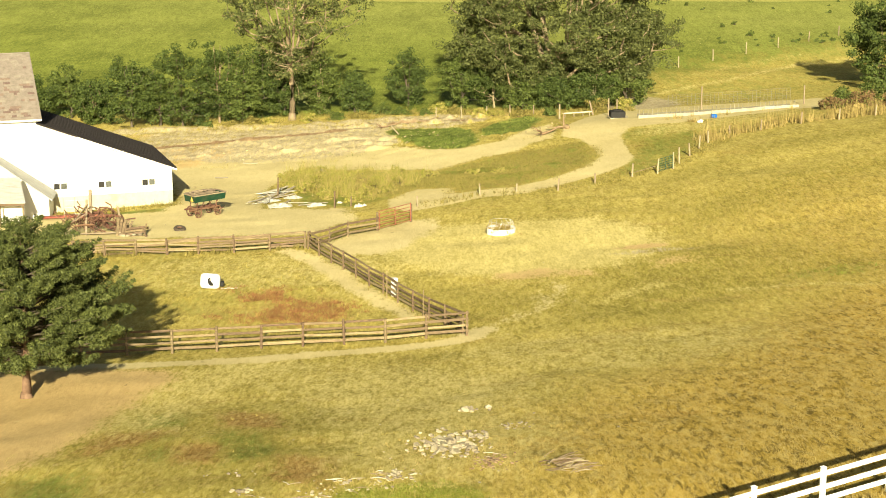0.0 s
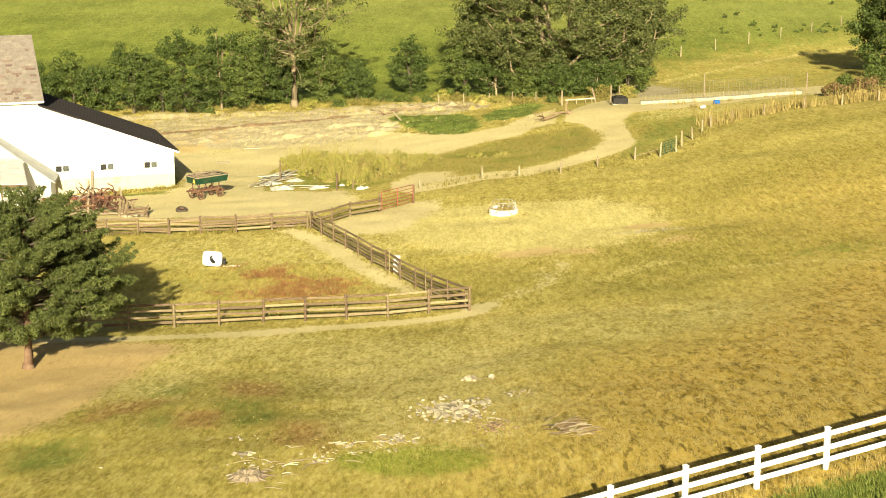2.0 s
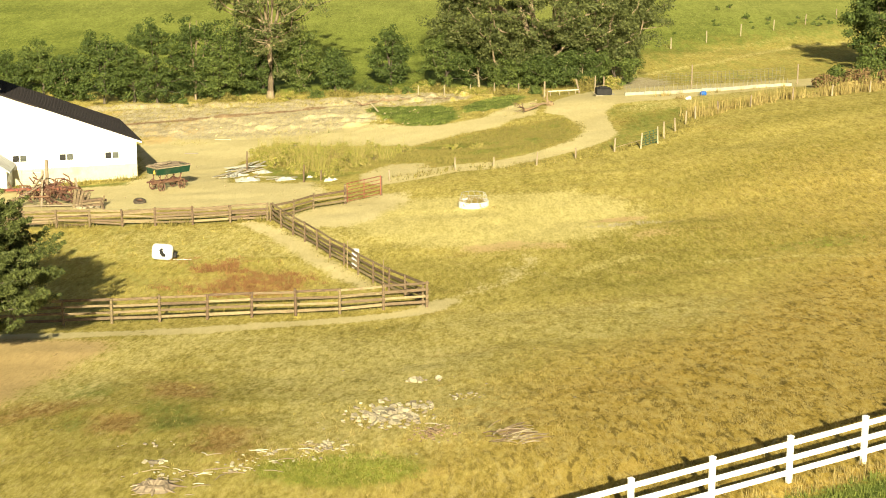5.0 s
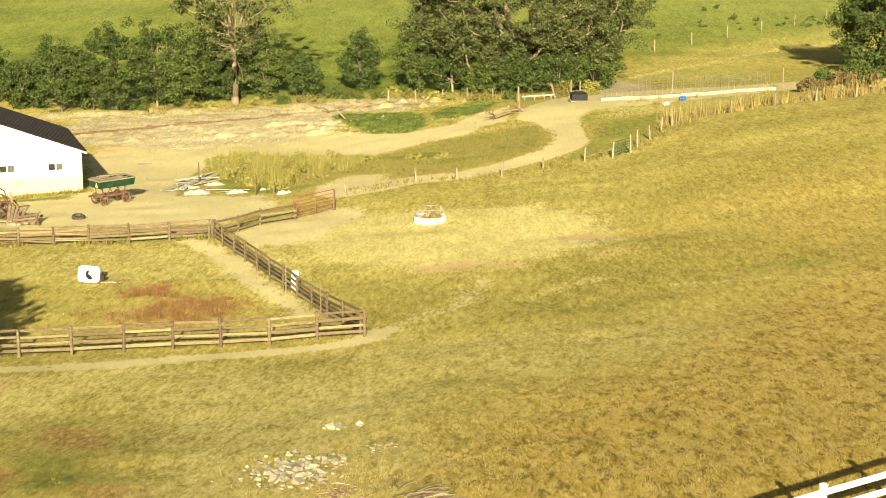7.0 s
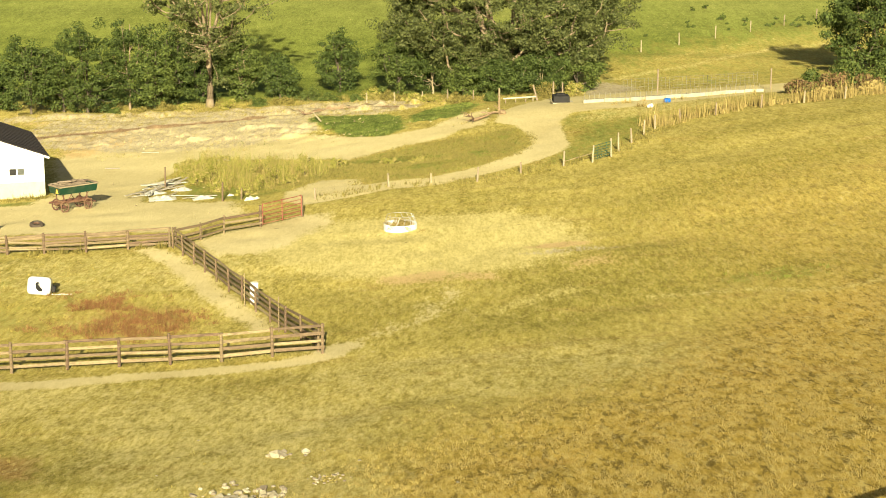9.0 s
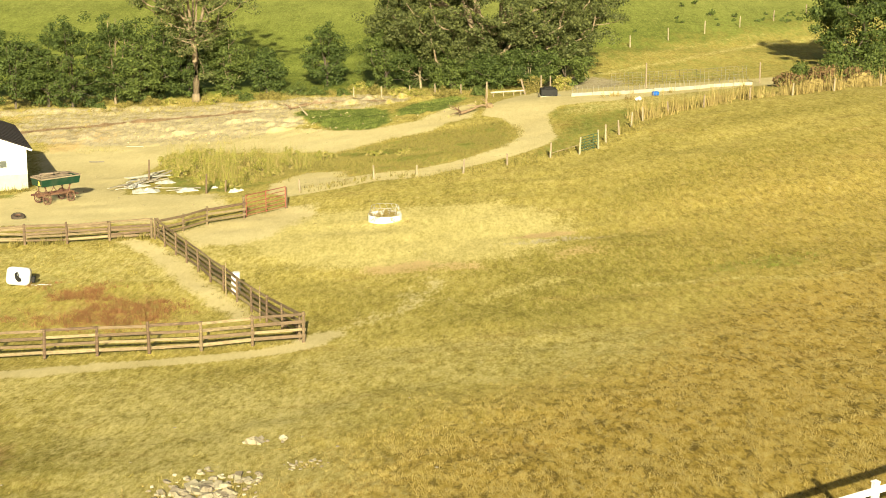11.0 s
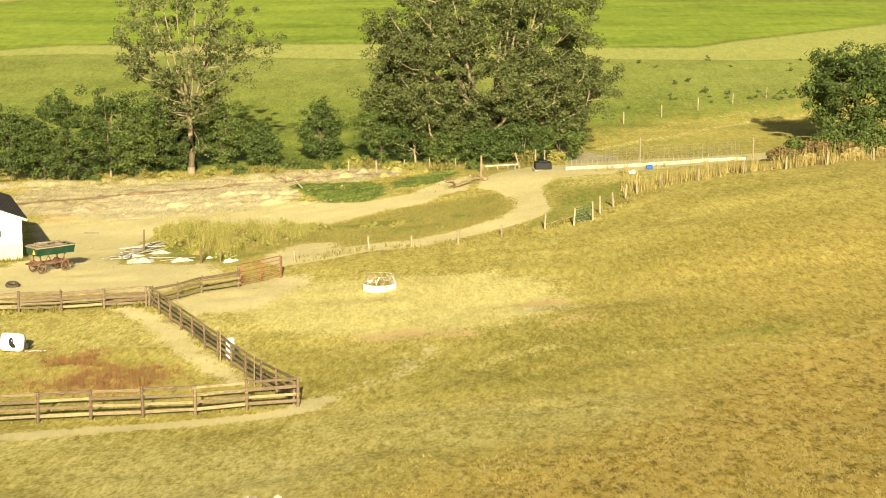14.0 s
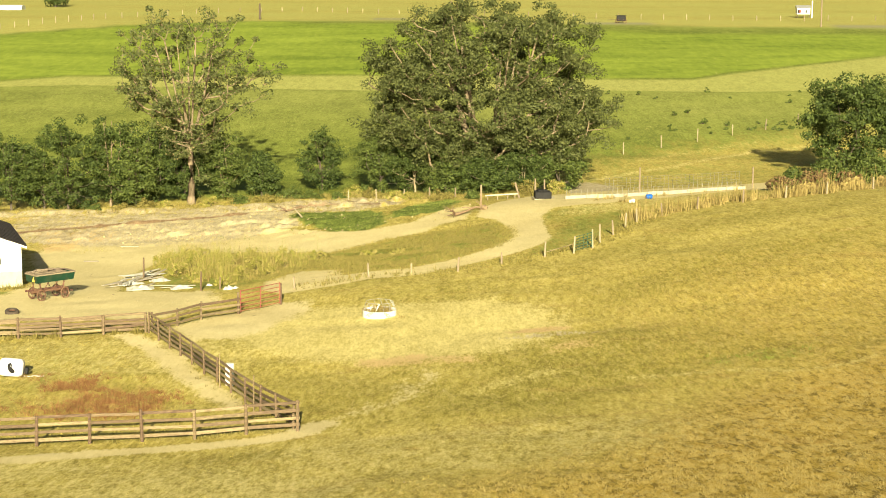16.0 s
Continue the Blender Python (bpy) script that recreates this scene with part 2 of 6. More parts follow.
def golden(x, y):
    """How golden and tufted the pasture is: fully so on the near slope, thinning out uphill."""
    top = np.interp(x, [-6, -3, 0, 4.3, 9, 14.2, 17.5, 21.2, 26.4, 31, 45], [-33, -29, -24, -18, -15, -10, -3, 3.5, 8.9, 12.7, 20])
    g = np.clip((top + 4 - y) / 13, 0, 1)
    g = np.maximum(g, 0.42 * np.clip((x - 14) / 14, 0, 1) * np.clip((52 - y) / 22, 0, 1))
    return g * np.clip((x + 5) / 14, 0, 1)


PATCH_A = [(-8.4, 98.9), (-6.7, 100.3), (-3.6, 98.7), (-0.1, 97.6), (1.5, 93.7), (2.0, 82.6), (0.4, 80.4), (-2.8, 82.4), (-5.4, 87.8)]
PATCH_B = [(2.5, 93.9), (5.4, 100.4), (8.4, 103.9), (9.5, 97.3), (7.6, 86.2), (5.0, 85.6), (2.7, 86.8)]
BANK = [(-15.2, 70.8), (-13.2, 72.9), (-9.1, 71.6), (-2.4, 67.5), (1.5, 71.4), (5.8, 72.6), (12.9, 74.3), (13.1, 64.7), (11.8, 60.6), (8.6, 55.9), (4.6, 53.2), (-0.4, 52.2), (-0.7, 55.8), (-4.1, 57.2), (-6.4, 52.2), (-9.5, 48.9), (-14.4, 52), (-16, 61)]


def bare_yard(x, y):
    """The trodden yard by the barn, the two farm tracks and the pad by the slab."""
    d = area(x, y, [(-62, 37), (-28, 36.8), (-17.7, 36.2), (-12, 36), (-9.2, 41.5), (-8.8, 43.1), (-10.2, 48.8), (-14.3, 50), (-17.2, 50.5), (-19.1, 58.7), (-17.9, 70), (-16.3, 77.6), (-11.9, 75), (-9.2, 73), (-2.4, 69), (1.5, 72.2), (5.8, 74), (7.6, 77.2), (9.8, 78.5), (10.2, 88), (7.4, 86), (5.0, 81.6), (1.6, 80), (-2.5, 82), (-7.5, 87), (-5.7, 96.5), (-8.9, 100.7), (-11.3, 103.6), (-18, 103), (-26.2, 97), (-29, 88), (-30.5, 80), (-26, 60), (-26.4, 52), (-40, 51.5), (-62, 48)], 2.2)
    d = np.maximum(d, area(x, y, [(-6.4, 51.9), (-4.1, 56.8), (-0.7, 55.4), (-0.4, 52.2), (4.6, 53), (8.5, 55.6), (11.8, 60.2), (13.4, 64.5), (13.2, 70.6), (12.4, 75.9), (10.4, 79), (11.2, 84), (13.6, 91.6), (15, 97.5), (21, 108), (30, 111), (44, 112), (44, 97), (34, 89), (27, 84.6), (22.7, 81.2), (17.6, 79.9), (16.4, 75.7), (16.2, 67.4), (16.4, 63.1), (15.4, 58.9), (13.4, 55.7), (10.3, 53.2), (6.3, 49.6), (1.8, 48.3), (-1.1, 46), (-4.4, 44.3), (-6.2, 47)], 1.0))
    return np.maximum(d, area(x, y, [(-11, 30.6), (-8.2, 35.6), (-4.4, 39.8), (-2.4, 40), (-2.0, 36), (-3.8, 30.2), (-6, 26.6), (-8.2, 26.4)], 2.4))


def worn(x, y):
    """Narrow trodden paths: outside the paddock, up its inner side and towards the feeder."""
    p = near_line(x, y, [(-45, -9), (-20, -6.9), (-15.3, -6.1), (-11.5, -5.0), (-9.1, -3.8), (-4.0, -2.5), (-1.4, -1.7), (0.1, -0.5), (1.0, 1.8)], 0.3, 1.05)
    p = np.maximum(p, near_line(x, y, [(1.0, 1.8), (2.6, 4.4), (4.3, 6.0), (5.5, 9.0), (6.1, 13.1)], 0.1, 2.6) * 0.42)
    return np.maximum(p, near_line(x, y, [(-13.4, 29), (-10.3, 24), (-8.0, 17.4), (-5.8, 12.3), (-3.7, 7.3)], 0.35, 1.2) * 0.8)


def axis(fine0, fine1, step, lo, hi):
    vals = list(np.arange(fine0, fine1 + 0.01, step))
    s, v = step, fine1
    while v < hi:
        s *= 1.045
        v += s
        vals.append(v)
    s, v = step, fine0
    while v > lo:
        s *= 1.07
        v -= s
        vals.insert(0, v)
    return np.array(vals)


def build_ground():
    xs = axis(-62, 66, 0.5, -1800, 1800)
    xs = np.unique(np.concatenate([xs, np.arange(67, 130, 1.0)]))
    ys = axis(-52, 128, 0.5, -700, 2600)
    ys = np.unique(np.concatenate([ys, np.arange(205, 290, 0.8)]))
    gx, gy = np.meshgrid(xs, ys)
    z = relief(gx, gy)
    x, y = gx.ravel(), gy.ravel()
    # spoil heaps on the bare ground behind the yard
    heap = np.maximum(oval(x, y, -3, 104, 7, 2.2, 0.8) * 0.9, oval(x, y, -14, 88, 13, 6, 0.7) * 0.75)
    heap = np.maximum(heap, oval(x, y, -4, 90, 12, 7, 0.5) * 0.4)
    bank = near_line(x, y, [(-38, 104.5), (-20, 107.5), (-6, 110), (2, 109)], 0.8, 1.6) * (0.05 + 0.4 * patchy(x, y, 1.3, 12))
    turned = np.maximum(near_line(x, y, [(-40, 103), (-20, 106), (-6, 108.6), (3, 107.5)], 1.0, 1.6) * 0.6, area(x, y, [(-38, 88), (-26, 84), (-14, 83), (-6, 88), (1, 100), (4, 105), (-6, 108), (-36, 103)], 3) * 0.62)
    turned = np.maximum(turned, near_line(x, y, [(-34.1, 92.4), (-30, 95.5), (-26, 98), (-14.4, 101.9)], 0.3, 0.8))
    turned = np.maximum(turned, near_line(x, y, [(-9, 105.5), (-3, 106), (2, 103)], 1.0, 1.2) * 0.8)
    turned = np.maximum(turned, oval(x, y, 13.6, 22.4, 2.2, 0.5, 1.2) * 0.5)
    turned = np.maximum(turned, oval(x, y, 22, 116, 4.5, 7, 0.6) * 0.75)
    heap = np.maximum(heap, area(x, y, [(-38, 90), (-28, 85), (-16, 84), (-8, 88), (0, 98), (4, 104), (-6, 109), (-36, 104)], 4) * 0.4)
    lump = np.array([max(0.0, noise.noise((a * 0.6, b * 0.8, 9.0)) + 0.7 * noise.noise((a * 1.7, b * 2.3, 4.0))) if h > 0 else 0.0 for a, b, h in zip(x, y, heap)])
    smooth = area(x, y, [(-30, 80), (-16, 73), (-12, 79), (-4, 80), (6, 76.5), (12, 78), (12, 84), (0, 83), (-9, 86), (-14, 88), (-26, 88)], 2.0)
    zz = z.ravel() + heap * (0.12 + 0.85 * lump) * (1 - 0.7 * np.clip(smooth, 0, 1)) + bank
    nx, ny = len(xs), len(ys)
    i = np.arange(nx - 1)[None, :] + nx * np.arange(ny - 1)[:, None]
    quads = np.stack([i, i + 1, i + 1 + nx, i + nx], -1).reshape(-1, 4)
    me = bpy.data.meshes.new("ground")
    me.vertices.add(nx * ny)
    me.vertices.foreach_set("co", np.stack([x, y, zz], 1).ravel())
    me.loops.add(len(quads) * 4)
    me.loops.foreach_set("vertex_index", quads.ravel())
    me.polygons.add(len(quads))
    me.polygons.foreach_set("loop_start", np.arange(len(quads)) * 4)
    me.polygons.foreach_set("use_smooth", np.ones(len(quads), bool))
    me.update()
    # bare earth: yard, tracks, worn paths
    dirt = np.maximum(bare_yard(x, y), worn(x, y))
    straw = area(x, y, [(-6.5, 28), (-4.0, 33), (-0.8, 36.8), (4.9, 36.6), (10.6, 35.6), (14.4, 30.4), (14.6, 25), (13.2, 21.5), (10.5, 18.6), (6.7, 17.6), (3.4, 17.6), (-0.5, 19.5), (-4.6, 23)], 3.5)
    straw = np.maximum(straw, near_line(x, y, [(26.3, 127.5), (32.1, 133.4), (37.2, 137.5), (43, 145.2), (49, 152.5), (62, 158)], 0.3, 1.4) * 0.5)
    straw = np.maximum(straw, near_line(x, y, [(33.1, 143.4), (39.2, 150.5), (44.8, 155.7), (50.8, 159.9)], 0.2, 1.2) * 0.36)
    straw = np.maximum(straw, area(x, y, [(17, 74), (19, 82), (28, 88), (38, 90), (34, 82), (24, 74)], 3) * 0.45)
    straw = np.maximum(straw, oval(x, y, -14, 22, 9, 5, 0.9) * 0.45)
    straw = np.maximum(straw, area(x, y, [(-12.3, -9.5), (-4.1, -6.0), (4.0, -10.5), (4.5, -18), (1.5, -26), (-5.5, -26), (-9.2, -19.8)], 7) * 0.56)
    straw = np.maximum(straw, oval(x, y, 8.5, -7, 8, 4.5, 0.9) * 0.42)
    straw = np.maximum(straw, near_line(x, y, [(-17, -21.5), (-15, -13), (-11, -6.5)], 1.2, 4.5) * 0.55)
    straw = np.maximum(straw, oval(x, y, -1.0, -27.5, 4.2, 6, 0.9) * 0.5)
    straw = np.maximum(straw, near_line(x, y, [(9.2, 8.5), (13, 11.8)], 0.3, 1.8) * 0.42)
    straw = np.maximum(straw, near_line(x, y, [(17, 8.6), (22.4, 7.5), (25.4, 4.9), (28.2, 5.9), (34, 10)], 0.1, 0.9) * 0.46)
    bare = area(x, y, [(-70, -40), (-21.1, -32.9), (-19.1, -29.4), (-18.3, -26.3), (-17.7, -21.3), (-17.2, -16.5), (-16.2, -11.9), (-15.6, -8.2), (-30, -7), (-70, -9)], 3.0)
    red = np.maximum(bare, area(x, y, [(2.0, 18.4), (5.4, 19.8), (9.0, 17.6), (9.2, 15.9), (5.4, 15.6), (2.4, 16.2)], 1.6) * 0.62)
    red = np.maximum(red, area(x, y, [(13.2, 20.6), (15.9, 21.0), (15.9, 17.0), (13.2, 16.6)], 2.2) * 0.42)
    red = np.maximum(red, area(x, y, [(-33.5, 92.4), (-30.3, 93), (-26.2, 96.5), (-24, 90), (-27.2, 83.7), (-29.4, 80.9), (-30.9, 85.5)], 2.5) * 0.8)
    red = np.maximum(red, oval(x, y, 13.2, 24.2, 1.4, 0.6, 0.9) * 0.85)
    red = np.maximum(red, near_line(x, y, [(-40, 101), (-27.5, 97.5), (-17.6, 101.4), (-8, 106), (4, 104)], 1.0, 2.2) * 0.4)
    # weedy red-brown growth on the near slope
    rusty = np.maximum(area(x, y, [(-12.3, -19), (-9.5, -19.7), (-8.8, -23.9), (-11.6, -22.6)], 2.0), area(x, y, [(-13.4, -26.3), (-11.4, -26.7), (-11.1, -30.8), (-12.9, -29.8)], 2.0))
    rusty = np.maximum(rusty, area(x, y, [(-8.7, -29.2), (-5.8, -30.4), (-6, -35.4), (-8.3, -34.2)], 2.4) * 0.9)
    rusty = np.maximum(rusty, area(x, y, [(-17.6, -23), (-14, -22.6), (-13.6, -25), (-17.6, -29)], 2.0) * 0.8)
    rusty = np.maximum(rusty, area(x, y, [(-15.7, 15.3), (-12.9, 15.6), (-8.9, 13.0), (-7.1, 8.0), (-7.8, 5.4), (-11.4, 5.4), (-15.0, 7.5)], 2.5) * 0.4)
    # green growth: valley meadow, patch on the spoil, bank between the tracks
    lush = np.clip((beyond_fence(x, y) - 1.0) / 0.8, 0, 1)
    green = np.clip((y - 111) / 7, 0, 1)
    patch = np.maximum(area(x, y, PATCH_A, 1.5), area(x, y, PATCH_B, 1.8))
    green = np.maximum(green, patch * 1.1)
    green = np.maximum(green, area(x, y, BANK, 2.2) * 0.56)
    green = np.maximum(green, area(x, y, [(15.8, 76.3), (18.3, 79.5), (22, 78.5), (25.6, 74.2), (23.3, 66), (20.1, 57.4), (17.7, 55.0), (12.2, 52), (16.1, 62), (17.2, 70.5)], 2) * 0.5)
    green = np.maximum(green, near_line(x, y, [(-40, 50.3), (-27, 53)], 0.6, 0.9) * 0.7)
    green = np.maximum(green, oval(x, y, 24.1, 10.6, 1.9, 1.2, 1.4) * 0.4)
    for pts in ([(-17.5, -18.6), (-13.5, -18.5), (-13, -23), (-16.3, -22.6)], [(-11.7, -24.1), (-9.3, -24.6), (-8.2, -30.2), (-10.6, -30.8)], [(-20, -31.5), (-16.6, -30.6), (-15.5, -35.2), (-18.5, -37.5)], [(-15.1, -24.1), (-13.6, -25.2), (-13.1, -30.2), (-14.8, -28.9)]):
        green = np.maximum(green, area(x, y, pts, 2.4) * 0.62)
    green = np.maximum(green, oval(x, y, -22, 18, 7, 9, 1.0) * 0.3)
    # the damp, darker sward across the middle of the pasture
    damp = area(x, y, [(10, 17.5), (14.6, 18.5), (17.3, 24.9), (22.1, 21.6), (31, 15), (44, 19), (44, 11), (29.1, 7.5), (21.9, 9.2), (18, 5), (13, 0.5), (6.7, 1.6), (5.5, 6.2), (8.6, 10.9)], 6) * 0.85
    damp = np.maximum(damp, area(x, y, [(14, 36), (26, 44), (40, 52), (40, 44), (28, 34), (18, 29)], 7) * 0.75)
    damp = np.maximum(damp, area(x, y, [(16, 47), (22, 57), (30, 62), (44, 66), (44, 61), (28, 55), (20, 47)], 4) * 0.6)
    damp = np.maximum(damp, oval(x, y, 3, 9, 4, 3, 1.0) * 0.55)
    damp = np.maximum(damp, area(x, y, [(-17, -21), (-9, -20), (-6.8, -26.7), (-6.6, -32.4), (-12, -37), (-19, -38), (-18.8, -30.4)], 4) * 0.4)
    dry = near_line(x, y, [(26, 108), (34, 124), (52, 139), (80, 156)], 13, 20) * 0.9
    green = green * (1 - 0.75 * dry)
    low = np.interp(x, [-90, -69, -58, -6, 39, 53, 61, 78, 98, 150], [222, 226, 235, 238, 232.5, 233, 243, 259, 278, 320])
    edge = np.interp(x, [-66, -54, -4, 37, 56, 83], [216, 219, 211.6, 212.7, 211, 215.5])
    top = np.interp(x, [-110, -92, -66, -37, -5, 47, 79, 112, 150], [306, 324, 354, 374, 364, 341, 336, 330, 324])
    hay = np.clip((y - edge) / 1.5, 0, 1) * np.clip((low - y) / 3, 0, 1) * 0.85
    crop = np.clip((y - low) / 3, 0, 1) * np.clip((top - y) / 3, 0, 1)
    beyond = np.clip((y - top - 17 * np.clip((x + 45) / 50, 0, 1)) / 5, 0, 1)
    hay = np.maximum(hay, beyond * (0.5 + 0.25 * np.sin(y * 0.11 + x * 0.012) * np.sin(y * 0.031 - x * 0.02)))
    hay = np.maximum(hay, 0.26 * np.clip((y - 150) / 40, 0, 1) * (y < edge) * (0.5 + patchy(x, y, 17, 64)))
    gold = golden(x, y)
    road = np.clip((2.0 - np.abs(y - (top + 29))) / 0.6, 0, 1) * np.clip((x + 30) / 20, 0, 0.6)
    fresh = np.maximum(oval(x, y, -2.3, -37.0, 1.9, 1.5, 0.8), oval(x, y, -4.5, -36.6, 0.9, 1.2, 1.0) * 0.7)
    green = green * np.where(y > 300, 1 - 0.62 * beyond, 1)
    rut = np.maximum(near_line(x, y, [(-36, 91.5), (-33, 93.5), (-27.5, 96.3), (-22.6, 98.4), (-17.6, 100.5), (-13.4, 101.8)], 0.4, 0.7), near_line(x, y, [(-8, 104.6), (-2.9, 105), (1.5, 103.6)], 0.3, 0.7) * 0.8)
    dirt, turned, red = dirt * (1 - 0.8 * patch), turned * (1 - patch), red * (1 - patch)
    one = np.ones(len(x))
    for name, a, b, c in (("soil", dirt, straw, red), ("growth", green, lush, gold), ("fields", hay, crop, road), ("spoil", turned, damp, fresh), ("weeds", rusty, rut, patch)):
        at = me.attributes.new(name, "FLOAT_COLOR", "POINT")
        at.data.foreach_set("color", np.stack([a, b, c, one], 1).ravel().astype(np.float32))
    m, nt, b = nodes("pasture_ground")
    geo = nt.nodes.new("ShaderNodeNewGeometry")
    pos = geo.outputs["Position"]
    lie = nt.nodes.new("ShaderNodeMapping")
    lie.inputs["Scale"].default_value = (1.0, 0.26, 1)
    nt.links.new(pos, lie.inputs[0])
    n_big = noise_node(nt, pos, 0.09, 5, 0.65)
    n_mid = noise_node(nt, lie.outputs[0], 0.75, 6, 0.7)
    n_fine = noise_node(nt, lie.outputs[0], 6.0, 5, 0.75)
    mp = nt.nodes.new("ShaderNodeMapping")
    mp.inputs["Scale"].default_value = (1.0, 0.28, 1)
    nt.links.new(pos, mp.inputs[0])
    n_str = noise_node(nt, mp.outputs[0], 2.2, 5, 0.75)

    rw = nt.nodes.new("ShaderNodeMapping")
    rw.inputs["Scale"].default_value = (0.35, 0.8, 1)
    nt.links.new(pos, rw.inputs[0])
    n_row = noise_node(nt, rw.outputs[0], 0.09, 7, 0.68, 0.4)

    def zones(name):
        at = nt.nodes.new("ShaderNodeAttribute")
        at.attribute_name = name
        sp = nt.nodes.new("ShaderNodeSeparateColor")
        nt.links.new(at.outputs["Color"], sp.inputs[0])
        return sp.outputs

    def edge_of(mask, spread=0.8, tex=n_mid, soft=0.25):
        v = calc(nt, "ADD", mask, calc(nt, "MULTIPLY", calc(nt, "SUBTRACT", tex, 0.5), spread * 2))
        v = calc(nt, "ADD", v, calc(nt, "MULTIPLY", calc(nt, "SUBTRACT", n_fine, 0.5), spread * 1.2))
        return ramp(nt, v, [(0.5 - soft, (0, 0, 0)), (0.5 + soft, (1, 1, 1))])

    soil, growth, fields, spoil, weedy = zones("soil"), zones("growth"), zones("fields"), zones("spoil"), zones("weeds")
    n_tuft = noise_node(nt, mp.outputs[0], 2.6, 6, 0.8, 0.3)
    tone = calc(nt, "ADD", calc(nt, "MULTIPLY", n_fine, 0.36), calc(nt, "ADD", calc(nt, "MULTIPLY", n_tuft, 0.42), calc(nt, "MULTIPLY", n_mid, 0.22)))
    olive = ramp(nt, tone, [(0.42, OLIVE[0]), (0.5, OLIVE[1]), (0.59, OLIVE[2])])
    tan = ramp(nt, tone, [(0.42, TAN[0]), (0.5, TAN[1]), (0.59, TAN[2])])
    col = mix(nt, ramp(nt, n_big, [(0.36, (0, 0, 0)), (0.64, (1, 1, 1))]), olive, tan)
    bw = nt.nodes.new("ShaderNodeMapping")
    bw.inputs["Scale"].default_value = (0.35, 1.0, 1)
    bw.inputs["Rotation"].default_value = (0, 0, 0.25)
    nt.links.new(pos, bw.inputs[0])
    n_band = noise_node(nt, bw.outputs[0], 0.14, 6, 0.68, 0.6)
    fresh = ramp(nt, tone, [(0.42, FRESH[0]), (0.58, FRESH[1])])
    col = mix(nt, calc(nt, "MULTIPLY", ramp(nt, n_band, [(0.50, (0, 0, 0)), (0.68, (1, 1, 1))]), 0.55), col, fresh)
    near = calc(nt, "SUBTRACT", 1.0, calc(nt, "MAXIMUM", growth[0], calc(nt, "MAXIMUM", fields[0], fields[1])), True)
    damp_col = ramp(nt, tone, [(0.42, DAMP[0]), (0.5, DAMP[1]), (0.59, DAMP[2])])
    col = mix(nt, calc(nt, "MULTIPLY", edge_of(spoil[1], 0.8, n_mid, 0.4), 0.85), col, damp_col)
    gold_col = ramp(nt, tone, [(0.42, GOLD[0]), (0.5, GOLD[1]), (0.59, GOLD[2])])
    g_mask = edge_of(growth[2], 0.5, n_mid, 0.42)
    col = mix(nt, g_mask, col, gold_col)
    # rusty and greenish sweeps a few metres across
    n_sweep = noise_node(nt, bw.outputs[0], 0.42, 5, 0.7, 0.8)
    col = mix(nt, calc(nt, "MULTIPLY", ramp(nt, n_sweep, [(0.56, (0, 0, 0)), (0.70, (1, 1, 1))]), 0.34), col, ramp(nt, tone, [(0.42, RUSTY[0]), (0.58, RUSTY[1])]))
    col = mix(nt, calc(nt, "MULTIPLY", edge_of(weedy[0], 0.9, n_str, 0.25), 0.8), col, ramp(nt, tone, [(0.42, RUSTY[0]), (0.58, RUSTY[1])]))
    # thatch and shade between tufts painted as dark colour, pale dead wisps on top
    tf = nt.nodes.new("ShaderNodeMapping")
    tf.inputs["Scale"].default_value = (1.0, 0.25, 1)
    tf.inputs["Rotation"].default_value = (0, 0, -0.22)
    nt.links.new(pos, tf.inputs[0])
    thatch_shade = ramp(nt, noise_node(nt, tf.outputs[0], 3.3, 4, 0.66, 0.7), [(0.38, (1, 1, 1)), (0.50, (0, 0, 0))])
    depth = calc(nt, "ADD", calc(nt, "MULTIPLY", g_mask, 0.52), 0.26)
    col = mix(nt, calc(nt, "MULTIPLY", thatch_shade, depth), col, (0.105, 0.074, 0.016))
    wisps = ramp(nt, noise_node(nt, lie.outputs[0], 3.1, 5, 0.7, 0.8), [(0.53, (0, 0, 0)), (0.65, (1, 1, 1))])
    col = mix(nt, calc(nt, "MULTIPLY", wisps, calc(nt, "ADD", calc(nt, "MULTIPLY", g_mask, 0.16), 0.38)), col, (0.60, 0.49, 0.19))
    meadow = ramp(nt, calc(nt, "ADD", calc(nt, "MULTIPLY", tone, 0.75), calc(nt, "MULTIPLY", n_big, 0.25)), [(0.43, MEADOW[0]), (0.57, MEADOW[1])])
    col = mix(nt, edge_of(growth[0], 0.7), col, meadow)
    col = mix(nt, calc(nt, "MULTIPLY", edge_of(spoil[2], 0.7, n_str, 0.25), 0.85), col, ramp(nt, tone, [(0.42, (0.14, 0.165, 0.02)), (0.58, (0.30, 0.31, 0.05))]))
    col = mix(nt, growth[1], col, ramp(nt, tone, [(0.42, LUSH[0]), (0.58, LUSH[1])]))
    col = mix(nt, fields[0], col, ramp(nt, tone, [(0.42, HAY[0]), (0.58, HAY[1])]))
    col = mix(nt, fields[1], col, ramp(nt, calc(nt, "ADD", calc(nt, "MULTIPLY", n_row, 0.6), calc(nt, "MULTIPLY", n_mid, 0.4)), [(0.38, CROP[0]), (0.6, CROP[1])]))
    pale = ramp(nt, tone, [(0.42, STRAW[0]), (0.58, STRAW[1])])
    col = mix(nt, edge_of(soil[1], 0.9, n_str), col, pale)
    earth = ramp(nt, calc(nt, "ADD", calc(nt, "MULTIPLY", tone, 0.6), calc(nt, "MULTIPLY", n_big, 0.4)), [(0.36, EARTH[0]), (0.64, EARTH[1])])
    col = mix(nt, edge_of(soil[0], 0.62, n_mid, 0.16), col, earth)
